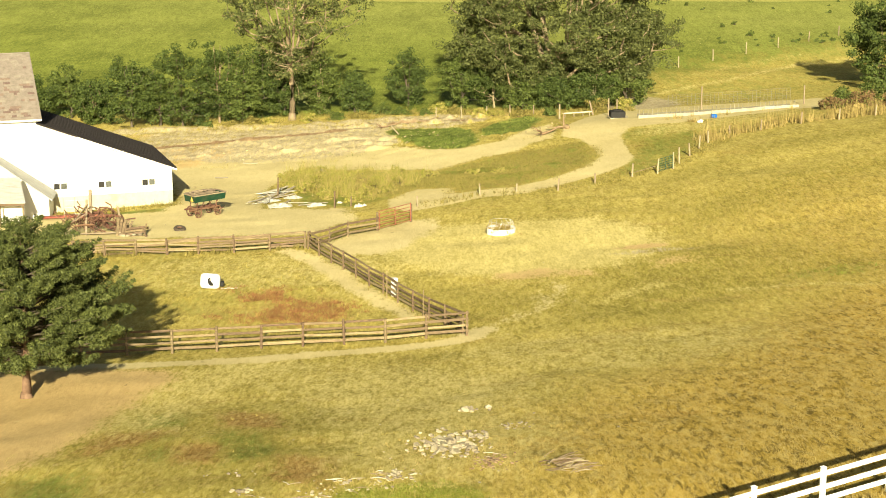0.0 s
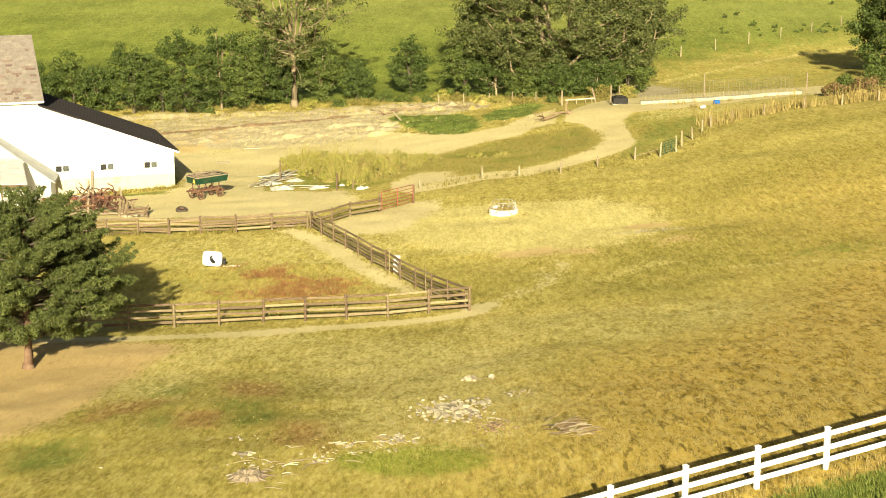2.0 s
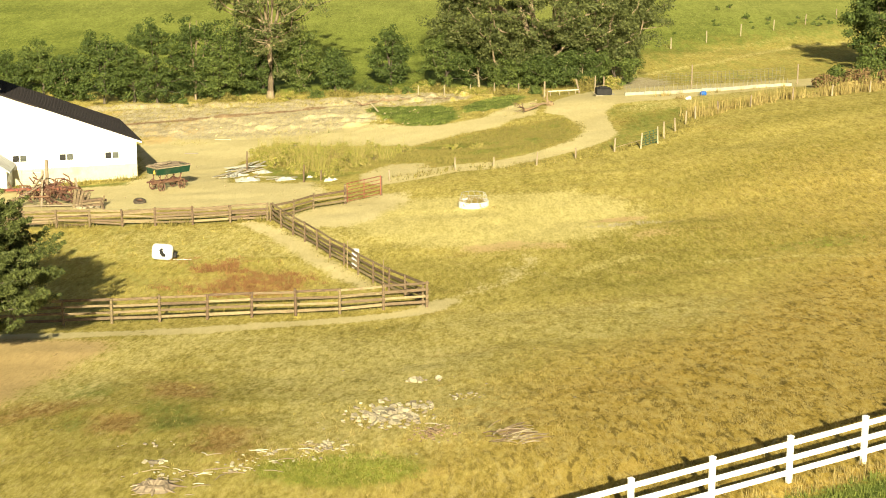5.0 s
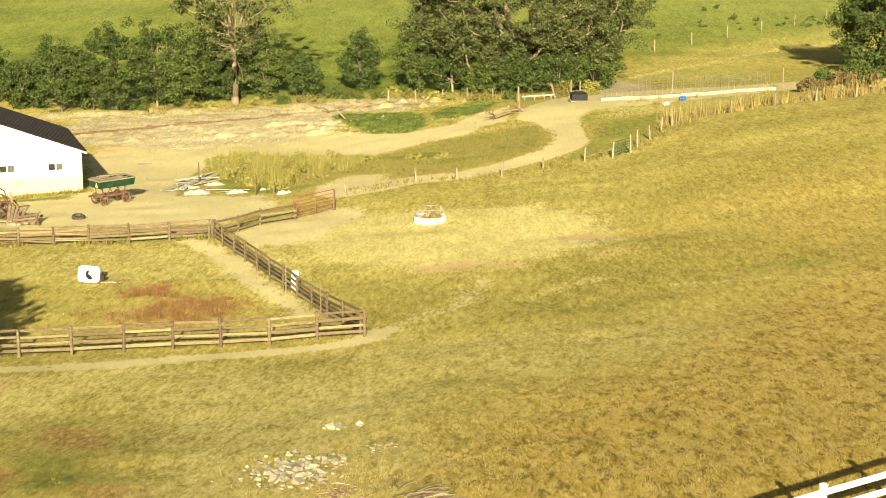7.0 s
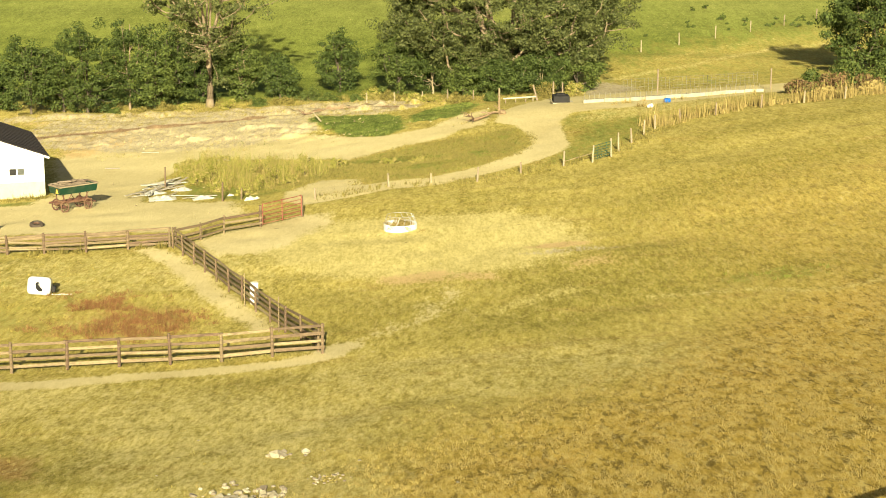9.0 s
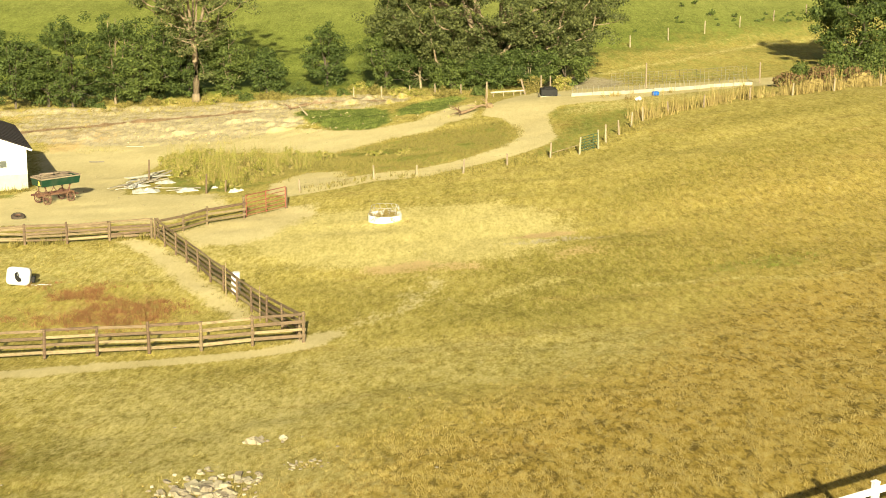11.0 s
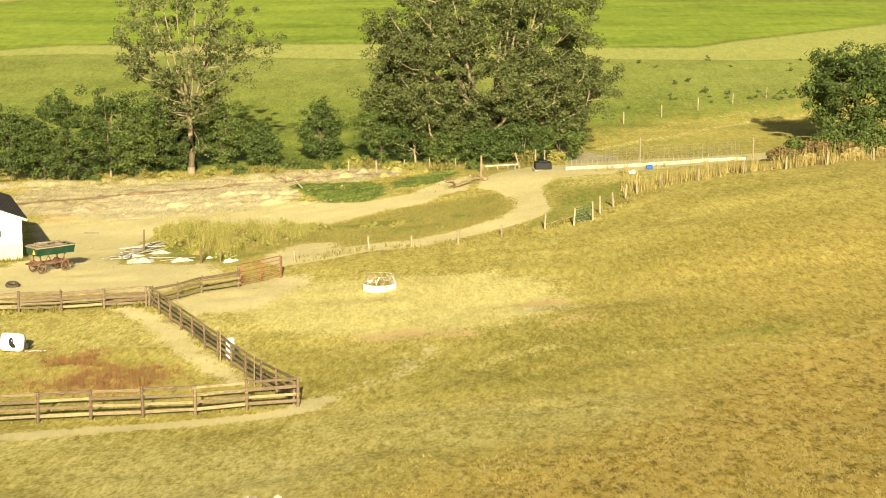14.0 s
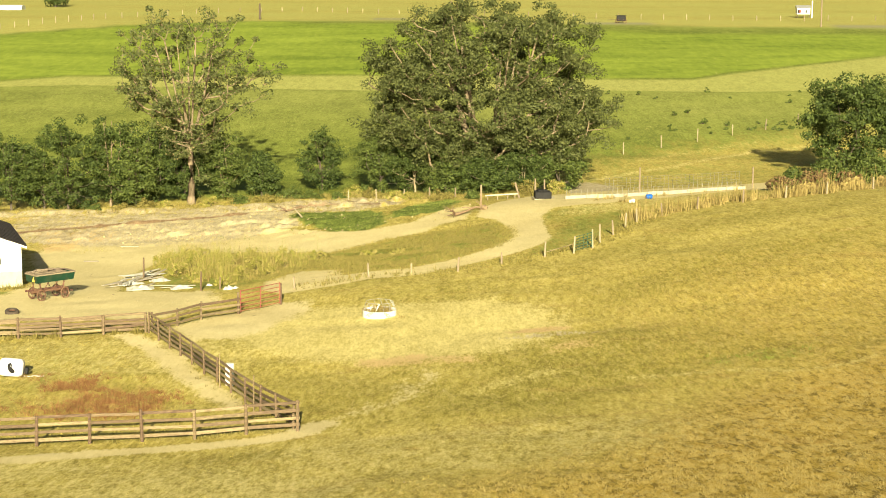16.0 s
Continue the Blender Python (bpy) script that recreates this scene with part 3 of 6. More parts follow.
    col = mix(nt, edge_of(soil[2], 1.0, calc(nt, "ADD", calc(nt, "MULTIPLY", n_mid, 0.5), calc(nt, "MULTIPLY", noise_node(nt, pos, 0.3, 5, 0.7), 0.5)), 0.2), col, ramp(nt, tone, [(0.33, REDDISH[0]), (0.67, REDDISH[1])]))
    col = mix(nt, edge_of(spoil[0], 0.9, n_str, 0.2), col, ramp(nt, tone, [(0.42, TURNED[0]), (0.58, TURNED[1])]))
    col = mix(nt, calc(nt, "MULTIPLY", edge_of(weedy[1], 0.5, n_str, 0.25), 0.8), col, ramp(nt, tone, [(0.42, (0.18, 0.100, 0.050)), (0.58, (0.33, 0.212, 0.110))]))
    col = mix(nt, edge_of(weedy[2], 0.6, n_str, 0.2), col, ramp(nt, tone, [(0.42, (0.070, 0.098, 0.018)), (0.58, (0.185, 0.220, 0.048))]))
    # straw litter and dung
    sp = nt.nodes.new("ShaderNodeMapping")
    sp.inputs["Scale"].default_value = (1.9, 1.0, 1)
    nt.links.new(pos, sp.inputs[0])
    litter = ramp(nt, noise_node(nt, sp.outputs[0], 1.4, 6, 0.8), [(0.61, (0, 0, 0)), (0.67, (1, 1, 1))])
    col = mix(nt, calc(nt, "MULTIPLY", calc(nt, "MULTIPLY", litter, calc(nt, "SUBTRACT", 0.48, calc(nt, "MULTIPLY", g_mask, 0.3))), near), col, (0.62, 0.54, 0.28))
    dung = ramp(nt, noise_node(nt, pos, 0.95, 3, 0.6), [(0.715, (0, 0, 0)), (0.735, (1, 1, 1))])
    col = mix(nt, calc(nt, "MULTIPLY", calc(nt, "MULTIPLY", dung, 0.55), near), col, (0.10, 0.075, 0.03))
    col = mix(nt, fields[2], col, (0.20, 0.19, 0.17))
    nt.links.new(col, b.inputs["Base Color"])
    b.inputs["Roughness"].default_value = 0.95
    b.inputs["Specular IOR Level"].default_value = 0.1
    bump(nt, b, calc(nt, "ADD", n_fine, calc(nt, "MULTIPLY", n_mid, 0.6)), 0.45, 0.10)
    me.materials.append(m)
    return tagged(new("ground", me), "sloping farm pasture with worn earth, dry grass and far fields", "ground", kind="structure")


OLIVE = ((0.225, 0.190, 0.037), (0.385, 0.325, 0.076), (0.54, 0.455, 0.142))
TAN = ((0.295, 0.238, 0.054), (0.455, 0.372, 0.096), (0.61, 0.510, 0.172))
GOLD = ((0.225, 0.156, 0.029), (0.415, 0.298, 0.062), (0.545, 0.405, 0.108))
MEADOW = ((0.088, 0.110, 0.016), (0.228, 0.262, 0.050))
DAMP = ((0.150, 0.128, 0.022), (0.262, 0.228, 0.045), (0.38, 0.325, 0.085))
RUSTY = ((0.215, 0.112, 0.034), (0.45, 0.285, 0.098))
TURNED = ((0.31, 0.252, 0.152), (0.52, 0.450, 0.285))
FRESH = ((0.180, 0.158, 0.029), (0.34, 0.295, 0.070))
LUSH = ((0.07, 0.10, 0.016), (0.17, 0.21, 0.04))
HAY = ((0.27, 0.275, 0.070), (0.44, 0.435, 0.135))
CROP = ((0.135, 0.185, 0.02), (0.262, 0.322, 0.043))
STRAW = ((0.42, 0.352, 0.112), (0.66, 0.565, 0.225))
EARTH = ((0.48, 0.398, 0.182), (0.70, 0.605, 0.315))
REDDISH = ((0.43, 0.300, 0.125), (0.64, 0.475, 0.215))
ground = build_ground()


# ---- building blocks ----
rng = np.random.default_rng(7)
dice = random.Random(11)


def part(name, bm, material, parent=None, label="", smooth=False):
    """Links a bmesh as one mesh object, under a thing or a part."""
    me = bpy.data.meshes.new(name)
    bm.normal_update()
    bm.to_mesh(me)
    bm.free()
    me.materials.append(material)
    if smooth:
        me.polygons.foreach_set("use_smooth", [True] * len(me.polygons))
    ob = new(name, me)
    if parent:
        ob.parent = parent
    if label:
        ob["label"] = label
    return ob


def arrays(name, verts, faces, material, parent=None, label=""):
    """One mesh object from arrays of corners and equal-sided faces."""
    me = bpy.data.meshes.new(name)
    k = faces.shape[1]
    me.vertices.add(len(verts))
    me.vertices.foreach_set("co", np.asarray(verts, np.float32).ravel())
    me.loops.add(faces.size)
    me.loops.foreach_set("vertex_index", faces.ravel().astype(np.int32))
    me.polygons.add(len(faces))
    me.polygons.foreach_set("loop_start", np.arange(len(faces)) * k)
    me.update()
    me.materials.append(material)
    ob = new(name, me)
    if parent:
        ob.parent = parent
    if label:
        ob["label"] = label
    return ob


def thing(name, x, y, z, label, category, group="", turn=0.0, kind=""):
    e = new(name)
    e.empty_display_size = 0.3
    e.matrix_world = pose(x, y, z, 0, 0, turn)
    return tagged(e, label, category, group, kind)


def box(bm, centre, size, rot=None, bevel=0.0):
    r = bmesh.ops.create_cube(bm, size=1.0)
    m = Matrix.Translation(centre) @ (rot.to_4x4() if rot else Matrix()) @ Matrix.Diagonal((*size, 1))
    bmesh.ops.transform(bm, matrix=m, verts=r["verts"])
    if bevel:
        edges = list({e for v in r["verts"] for e in v.link_edges})
        bmesh.ops.bevel(bm, geom=edges, offset=bevel, segments=1, affect="EDGES")
    return bm


def beam(bm, a, b, wide, high, bevel=0.008):
    """A plank or pole of square section from a to b."""
    a, b = Vector(a), Vector(b)
    d = b - a
    rot = d.to_track_quat("X", "Z").to_matrix()
    return box(bm, (a + b) / 2, (d.length, wide, high), rot, bevel)


def tube(bm, pts, radii, seg=8, cap=True):
    """A round limb along points, with a radius at each."""
    rings = []
    pts = [Vector(p) for p in pts]
    if not isinstance(radii, (list, tuple)):
        radii = [radii] * len(pts)
    for i, p in enumerate(pts):
        d = (pts[min(i + 1, len(pts) - 1)] - pts[max(i - 1, 0)]).normalized()
        q = d.to_track_quat("Z", "Y").to_matrix()
        rings.append([bm.verts.new(p + q @ Vector((math.cos(6.28318 * k / seg) * radii[i], math.sin(6.28318 * k / seg) * radii[i], 0))) for k in range(seg)])
    for r0, r1 in zip(rings[:-1], rings[1:]):
        for k in range(seg):
            bm.faces.new((r0[k], r0[(k + 1) % seg], r1[(k + 1) % seg], r1[k]))
    if cap:
        bm.faces.new(rings[0][::-1])
        bm.faces.new(rings[-1])
    return bm


def ring(bm, centre, radius, thick, rot=None, seg=20, sub=6):
    rot = rot or Matrix.Identity(3)
    pts = [Vector(centre) + rot @ Vector((math.cos(6.28318 * k / seg) * radius, math.sin(6.28318 * k / seg) * radius, 0)) for k in range(seg + 1)]
    return tube(bm, pts, thick, sub, cap=False)


def prism(bm, outline, a, b):
    """A solid from a closed outline of points, swept from offset a to offset b."""
    lo = [bm.verts.new(Vector(p) + Vector(a)) for p in outline]
    hi = [bm.verts.new(Vector(p) + Vector(b)) for p in outline]
    bm.faces.new(lo[::-1])
    bm.faces.new(hi)
    n = len(outline)
    for k in range(n):
        bm.faces.new((lo[k], lo[(k + 1) % n], hi[(k + 1) % n], hi[k]))
    bmesh.ops.recalc_face_normals(bm, faces=bm.faces)
    return bm


def lump(bm, centre, size, jag=0.25, sub=1):
    """A broken stone or clod."""
    r = bmesh.ops.create_icosphere(bm, subdivisions=sub, radius=0.5)
    turn = Euler((dice.uniform(0, 6), dice.uniform(0, 6), dice.uniform(0, 6))).to_matrix()
    for v in r["verts"]:
        c = turn @ v.co * (1 + dice.uniform(-jag, jag))
        v.co = Vector(centre) + Vector((c.x * size[0], c.y * size[1], c.z * size[2]))
    return bm


# ---- wooden paddock fence ----
def rail_fence(name, posts, label, group, rails=4, high=1.5, sag=0.03, thick=1.0, proud=0.06):
    x0, y0 = posts[0]
    f = thing(name, x0, y0, ground_z(x0, y0), label, "fence", group)
    base = Vector((x0, y0, ground_z(x0, y0)))
    feet = [Vector((x, y, ground_z(x, y))) - base for x, y in posts]
    for p in feet:
        bm = bmesh.new()
        top = high + dice.uniform(-0.06, 2 * proud)
        lean = Vector((dice.uniform(-0.05, 0.05), dice.uniform(-0.05, 0.05), 0))
        tube(bm, [p - Vector((0, 0, 0.4)), p + lean * 0.5 + Vector((0, 0, top * 0.5)), p + lean + Vector((0, 0, top))], [0.085 * thick, 0.08 * thick, 0.07 * thick], 7)
        part("post", bm, WOOD, f)
    for a, b in zip(feet[:-1], feet[1:]):
        d = (b - a).normalized()
        side = Vector((d.y, -d.x, 0)) * 0.085
        for k in range(rails):
            z = 0.28 + (high - 0.42) * k / (rails - 1)
            bm = bmesh.new()
            beam(bm, a - d * 0.12 + side + Vector((0, 0, z + dice.uniform(-sag, sag))), b + d * 0.12 + side + Vector((0, 0, z + dice.uniform(-sag, sag))), 0.045, 0.15 + dice.uniform(-0.02, 0.02))
            part("rail", bm, RAIL_WOOD if dice.random() < 0.75 else WOOD, f)
    return f


def spaced(pts, step):
    """Places along a broken line, about step apart, with its corners."""
    out = []
    for (ax, ay), (bx, by) in zip(pts[:-1], pts[1:]):
        n = max(1, round(math.hypot(bx - ax, by - ay) / step))
        out += [(ax + (bx - ax) * k / n, ay + (by - ay) * k / n) for k in range(n)]
    return out + [pts[-1]]


rail_fence("rail_fence", spaced([(0.0, 0.0), (-12.1, -1.9), (-27.3, -5.0)], 2.45), "weathered brown four-rail wooden fence along the worn path", "paddock fences")
rail_fence("rail_fence", spaced([(-0.25, 0.55), (-11.75, 29.3)], 2.8), "weathered four-rail wooden fence running up the paddock side", "paddock fences", high=1.42, thick=0.8, proud=0.02)
rail_fence("rail_fence", spaced([(-12.0, 29.6), (-20, 28.7), (-34, 27.4)], 2.5), "old wooden fence with sagging loose rails by the yard", "paddock fences", rails=5, high=1.3, sag=0.12)
rail_fence("rail_fence", spaced([(-11.6, 29.9), (-9.0, 34.0), (-6.75, 36.3)], 2.3), "low wooden wing fence rising to the red gate", "paddock fences", rails=3, high=1.2, sag=0.08)

# ---- red steel gate ----
gate = thing("farm_gate", -6.6, 36.5, ground_z(-6.6, 36.5), "rusty red tubular steel farm gate", "gate")
g_end = Vector((2.45, 2.7, ground_z(-4.15, 39.2) - ground_z(-6.6, 36.5)))
for t in (0.0, 0.5, 1.0):
    bm = bmesh.new()
    beam(bm, g_end * t + Vector((0, 0, 0.1)), g_end * t + Vector((0, 0, 1.62)), 0.06, 0.06)
    part("upright", bm, RED_PAINT, gate)
for k in range(6):
    bm = bmesh.new()
    z = 0.18 + 1.38 * k / 5
    tube(bm, [Vector((0, 0, z)), g_end + Vector((0, 0, z))], 0.028, 6)
    part("bar", bm, RED_PAINT, gate)
for t in (0.0, 1.08):
    bm = bmesh.new()
    tube(bm, [g_end * t + Vector((-0.15, -0.1, -0.3)), g_end * t + Vector((-0.15, -0.1, 1.5))], 0.09, 7)
    part("gate_post", bm, WOOD, gate)

# ---- white three-rail fence ----
def white_fence():
    a, d = Vector((4.27, -45.42)), Vector((2.72, 1.32))
    feet = [a + d * k for k in range(-8, 13)]
    f = thing("vinyl_fence", a.x, a.y, 4.11, "clean white three-rail vinyl fence along green verge", "fence")
    spots = [Vector((p.x - a.x, p.y - a.y, 0.25 * k)) for k, p in zip(range(-8, 13), feet)]
    turn = Matrix.Rotation(math.atan2(d.y, d.x), 3, "Z")
    for p in spots:
        bm = bmesh.new()
        box(bm, p + Vector((0, 0, 0.64)), (0.16, 0.16, 2.14), turn, 0.006)
        post = part("post", bm, WHITE_RAIL, f)
        bm = bmesh.new()
        box(bm, p + Vector((0, 0, 1.72)), (0.19, 0.19, 0.03), turn, 0.006)
        box(bm, p + Vector((0, 0, 1.745)), (0.12, 0.12, 0.03), turn, 0.012)
        part("cap", bm, WHITE_RAIL, post)
    for p, q in zip(spots[:-1], spots[1:]):
        for z in (0.48, 0.95, 1.47):
            bm = bmesh.new()
            beam(bm, p + Vector((0, 0, z)), q + Vector((0, 0, z)), 0.045, 0.19, 0.006)
            part("rail", bm, WHITE_RAIL, f)


white_fence()


# ---- white barn with lean-to ----
barn = thing("barn", -26.35, 57.6, -4.0, "white barn with shingled main roof and dark lean-to roof", "barn", turn=19)


def wall_columns(bm, cuts, top, holes, y0, y1, floor=-1.0):
    """A wall along x between the cuts, top height by function, with openings as (x0, x1, z0, z1)."""
    xs = sorted(set(cuts) | {h[0] for h in holes} | {h[1] for h in holes})
    for a, b in zip(xs[:-1], xs[1:]):
        spans = [(floor, None)]
        for h in holes:
            if h[0] <= a + 1e-6 and b <= h[1] + 1e-6:
                spans = [(floor, h[2]), (h[3], None)]
        for lo, hi in spans:
            ta, tb = (top(a), top(b)) if hi is None else (hi, hi)
            prism(bm, [(a, 0, lo), (b, 0, lo), (b, 0, tb), (a, 0, ta)], (0, y0, 0), (0, y1, 0))


def lean_top(s):
    return 3.62 + (8.2 - 3.62) * (0 - s) / 11.86


wins = [(-10.70, 2.12), (-6.72, 2.06), (-2.78, 2.02)]
holes = [(s, s + 1.24, z, z + 0.62) for s, z in wins]
bm = bmesh.new()
wall_columns(bm, [-11.86, 0.0], lean_top, holes, 0.0, 0.22)
bmesh.ops.remove_doubles(bm, verts=bm.verts, dist=0.001)
part("front_wall", bm, WHITE_WALL, barn, "white painted board wall")
bm = bmesh.new()
box(bm, (-5.93, -0.015, 0.25), (11.86, 0.05, 2.45))
part("base_wall", bm, CREAM_WALL, barn, "cream plastered base of the wall")
bm = bmesh.new()
box(bm, (-0.11, 6.1, 1.3), (0.22, 11.78, 4.6))
part("side_wall", bm, WHITE_WALL, barn)
bm = bmesh.new()
wall_columns(bm, [-11.86, -0.22], lean_top, [], 11.78, 12.0)
part("back_wall", bm, WHITE_WALL, barn)
bm = bmesh.new()
a, b = Vector((0.42, -0.3, lean_top(0.42))), Vector((-11.95, -0.3, lean_top(-11.95)))
prism(bm, [a, b, b + Vector((0, 0, 0.14)), a + Vector((0, 0, 0.14))], (0, 0, 0), (0, 12.6, 0))
lean_roof = part("lean_to_roof", bm, DARK_ROOF, barn, "dark sheet roof of the lean-to")
for k in range(1, 13):
    bm = bmesh.new()
    y = -0.3 + 12.6 * k / 13
    beam(bm, a + Vector((0, y + 0.3, 0.155)), b + Vector((0, y + 0.3, 0.155)), 0.05, 0.03, 0)
    part("seam", bm, DARK_ROOF, lean_roof)
bm = bmesh.new()
beam(bm, a + Vector((0, -0.02, -0.06)), a.lerp(b, 0.72) + Vector((0, -0.02, -0.06)), 0.04, 0.16)
part("rake_board", bm, WHITE_WALL, barn)
for (s, z) in wins:
    bm = bmesh.new()
    for c, sz in (((s + 0.62, 0.06, z + 0.02), (1.24, 0.12, 0.04)), ((s + 0.62, 0.06, z + 0.60), (1.24, 0.12, 0.04)), ((s + 0.02, 0.06, z + 0.31), (0.04, 0.12, 0.54)), ((s + 1.22, 0.06, z + 0.31), (0.04, 0.12, 0.54)), ((s + 0.62, 0.06, z + 0.31), (0.10, 0.12, 0.54))):
        box(bm, c, sz)
    w = part("window", bm, WHITE_WALL, barn, "small two-pane stable window")
    bm = bmesh.new()
    box(bm, (s + 0.30, 0.14, z + 0.31), (0.54, 0.03, 0.54))
    part("pane", bm, DARK, w, "open dark pane")
    bm = bmesh.new()
    box(bm, (s + 0.94, 0.09, z + 0.31), (0.54, 0.02, 0.54))
    part("pane", bm, PANE_GREY, w, "dusty grey pane")

# main barn
MS, ME, EH, RH, RD = -11.9, -34.0, 8.85, 13.55, 7.2
bm = bmesh.new()
prism(bm, [(MS, 0, -1), (MS, 2 * RD, -1), (MS, 2 * RD, EH), (MS, RD, RH), (MS, 0, EH)], (-0.25, 0.02, 0), (0, 0.02, 0))
part("gable_wall", bm, WHITE_WALL, barn)
bm = bmesh.new()
box(bm, ((MS + ME) / 2 - 0.125, 0.12, EH / 2 - 0.5), (MS - ME - 0.25, 0.24, EH + 1.0))
part("main_front_wall", bm, WHITE_WALL, barn)
bm = bmesh.new()
box(bm, ((MS + ME) / 2 - 0.125, 2 * RD - 0.1, EH / 2 - 0.5), (MS - ME - 0.25, 0.24, EH + 1.0))
part("main_back_wall", bm, WHITE_WALL, barn)
for s0, s1 in ((-1, 1), (1, -1)):
    bm = bmesh.new()
    e = Vector((MS + 0.45, RD + s0 * (RD + 0.45), EH - 0.25))
    r = Vector((MS + 0.45, RD, RH + 0.05))
    up = Vector((0, 0, 0.14))
    prism(bm, [e, r, r + up, e + up], (0, 0, 0), (ME - MS - 0.6, 0, 0))
    roof = part("main_roof", bm, SHINGLE, barn, "brown shingle roof with darker patched shingles")
    if s0 < 0:
        slope = (r - e).normalized()
        rot = Matrix((Vector((1, 0, 0)), slope, Vector((1, 0, 0)).cross(slope))).transposed()
        n_rows = int((r - e).length / 0.30)
        for row in range(n_rows):
            for k in range(14):
                if dice.random() < 0.5:
                    continue
                w = dice.choice((0.3, 0.6, 0.9))
                p = e + up + slope * (0.15 + 0.30 * row) + Vector((-dice.uniform(0.5, 9.0), 0, 0)) + rot @ Vector((0, 0, 0.006 + 0.002 * dice.random()))
                bm = bmesh.new()
                box(bm, p, (w, 0.27, 0.012), rot)
                part("shingle", bm, SHINGLE_DARK if dice.random() < 0.3 else SHINGLE, roof)
        bm = bmesh.new()
        beam(bm, r + up, r + up + Vector((ME - MS - 0.6, 0, 0)), 0.3, 0.08)
        part("ridge_cap", bm, SHINGLE, roof)
bm = bmesh.new()
beam(bm, (MS + 0.45, -0.47, EH - 0.25), (ME, -0.47, EH - 0.25), 0.12, 0.16)
part("gutter", bm, WHITE_WALL, barn)

# ---- sheds in front of the barn ----
def place(ob_x, ob_y, dz=0.0):
    return ground_z(ob_x, ob_y) + dz


shed = thing("shed", -36.15, 50.6, place(-36.15, 50.6), "white shed with a weathered grey sloping roof", "shed", turn=6)
bm = bmesh.new()
prism(bm, [(0, 0, -0.6), (0, 0, 1.75), (-5.2, 0, 5.6), (-10.4, 0, 1.75), (-10.4, 0, -0.6)], (0, 0, 0), (0, 0.2, 0))
part("front_wall", bm, WHITE_WALL, shed)
bm = bmesh.new()
box(bm, (-0.1, 3.1, 0.55), (0.2, 5.8, 2.4))
part("side_wall", bm, WHITE_WALL, shed)
for s in (1, -1):
    bm = bmesh.new()
    e, r = Vector((-5.2 + s * 5.55, -0.3, 1.55)), Vector((-5.2, -0.3, 5.68))
    prism(bm, [e, r, r + Vector((0, 0, 0.12)), e + Vector((0, 0, 0.12))], (0, 0, 0), (0, 6.8, 0))
    part("roof", bm, GREY_ROOF, shed, "weathered grey roof")
lean = thing("lean_to_shed", -36.9, 45.2, place(-36.9, 45.2), "small lean-to shed with rusty grey sheet roof", "shed", turn=4)
bm = bmesh.new()
prism(bm, [(0, 0, 2.0), (-0.9, 3.2, 3.6), (-6.5, 3.2, 3.6), (-6.5, 0, 2.0)], (0, 0, 0), (0, 0, 0.08))
lr = part("roof", bm, GREY_ROOF, lean, "sun-bleached sheet roof")
for k in range(12):
    bm = bmesh.new()
    t = k / 12
    beam(bm, (-0.15 - 6.3 * t, 0, 2.10), (-0.95 - 5.5 * t, 3.2, 3.70), 0.05, 0.03, 0)
    part("rib", bm, GREY_ROOF, lr)
for x in (-0.25, -2.2, -4.2, -6.3):
    bm = bmesh.new()
    beam(bm, (x, 0.15, -0.3), (x, 0.15, 2.0), 0.14, 0.14)
    part("post", bm, WOOD, lean)
bm = bmesh.new()
beam(bm, (-0.1, 0.12, 1.9), (-6.4, 0.12, 1.9), 0.08, 0.2)
part("header_beam", bm, WOOD, lean)
bm = bmesh.new()
box(bm, (-3.2, 1.6, 0.9), (5.6, 0.15, 2.6))
part("wall", bm, WHITE_WALL, lean)


# ---- trees ----
def leaf_cloud(centres, radii, per, size, aspect=0.55, face=1.0, squash=0.72):
    """Leaves as small four-cornered blades round clump centres, most of them facing outwards; arrays of corners and faces."""
    m = len(centres) * per
    c, rad = np.repeat(centres, per, 0), np.repeat(radii, per, 0)
    d = rng.normal(size=(m, 3))
    d /= np.linalg.norm(d, axis=1)[:, None]
    p = c + d * (rad * rng.random(m) ** 0.38)[:, None] * np.array([1, 1, squash])
    up = d * face + rng.normal(size=(m, 3)) * 0.42 + np.array([0, 0, 0.22])
    up /= np.linalg.norm(up, axis=1)[:, None]
    a = np.cross(up, rng.normal(size=(m, 3)))
    a /= np.linalg.norm(a, axis=1)[:, None]
    b = np.cross(up, a)
    s = size * (0.6 + 0.8 * rng.random(m))[:, None]
    v = np.stack([p - a * s * 0.5, p + b * s * aspect * 0.5, p + a * s * 0.5, p - b * s * aspect * 0.5], 1).reshape(-1, 3)
    return v, np.arange(len(v)).reshape(-1, 4)


def limb(bm, a, b, r0, r1, bend=0.12, seg=7, steps=4):
    a, b = Vector(a), Vector(b)
    L = (b - a).length
    pts = []
    for k in range(steps + 1):
        t = k / steps
        p = a.lerp(b, t)
        if 0 < k < steps:
            p += Vector((dice.uniform(-1, 1), dice.uniform(-1, 1), dice.uniform(-0.4, 0.8))) * L * bend * 0.5
        pts.append(p)
    tube(bm, pts, [r0 + (r1 - r0) * k / steps for k in range(steps + 1)], seg)
    return pts


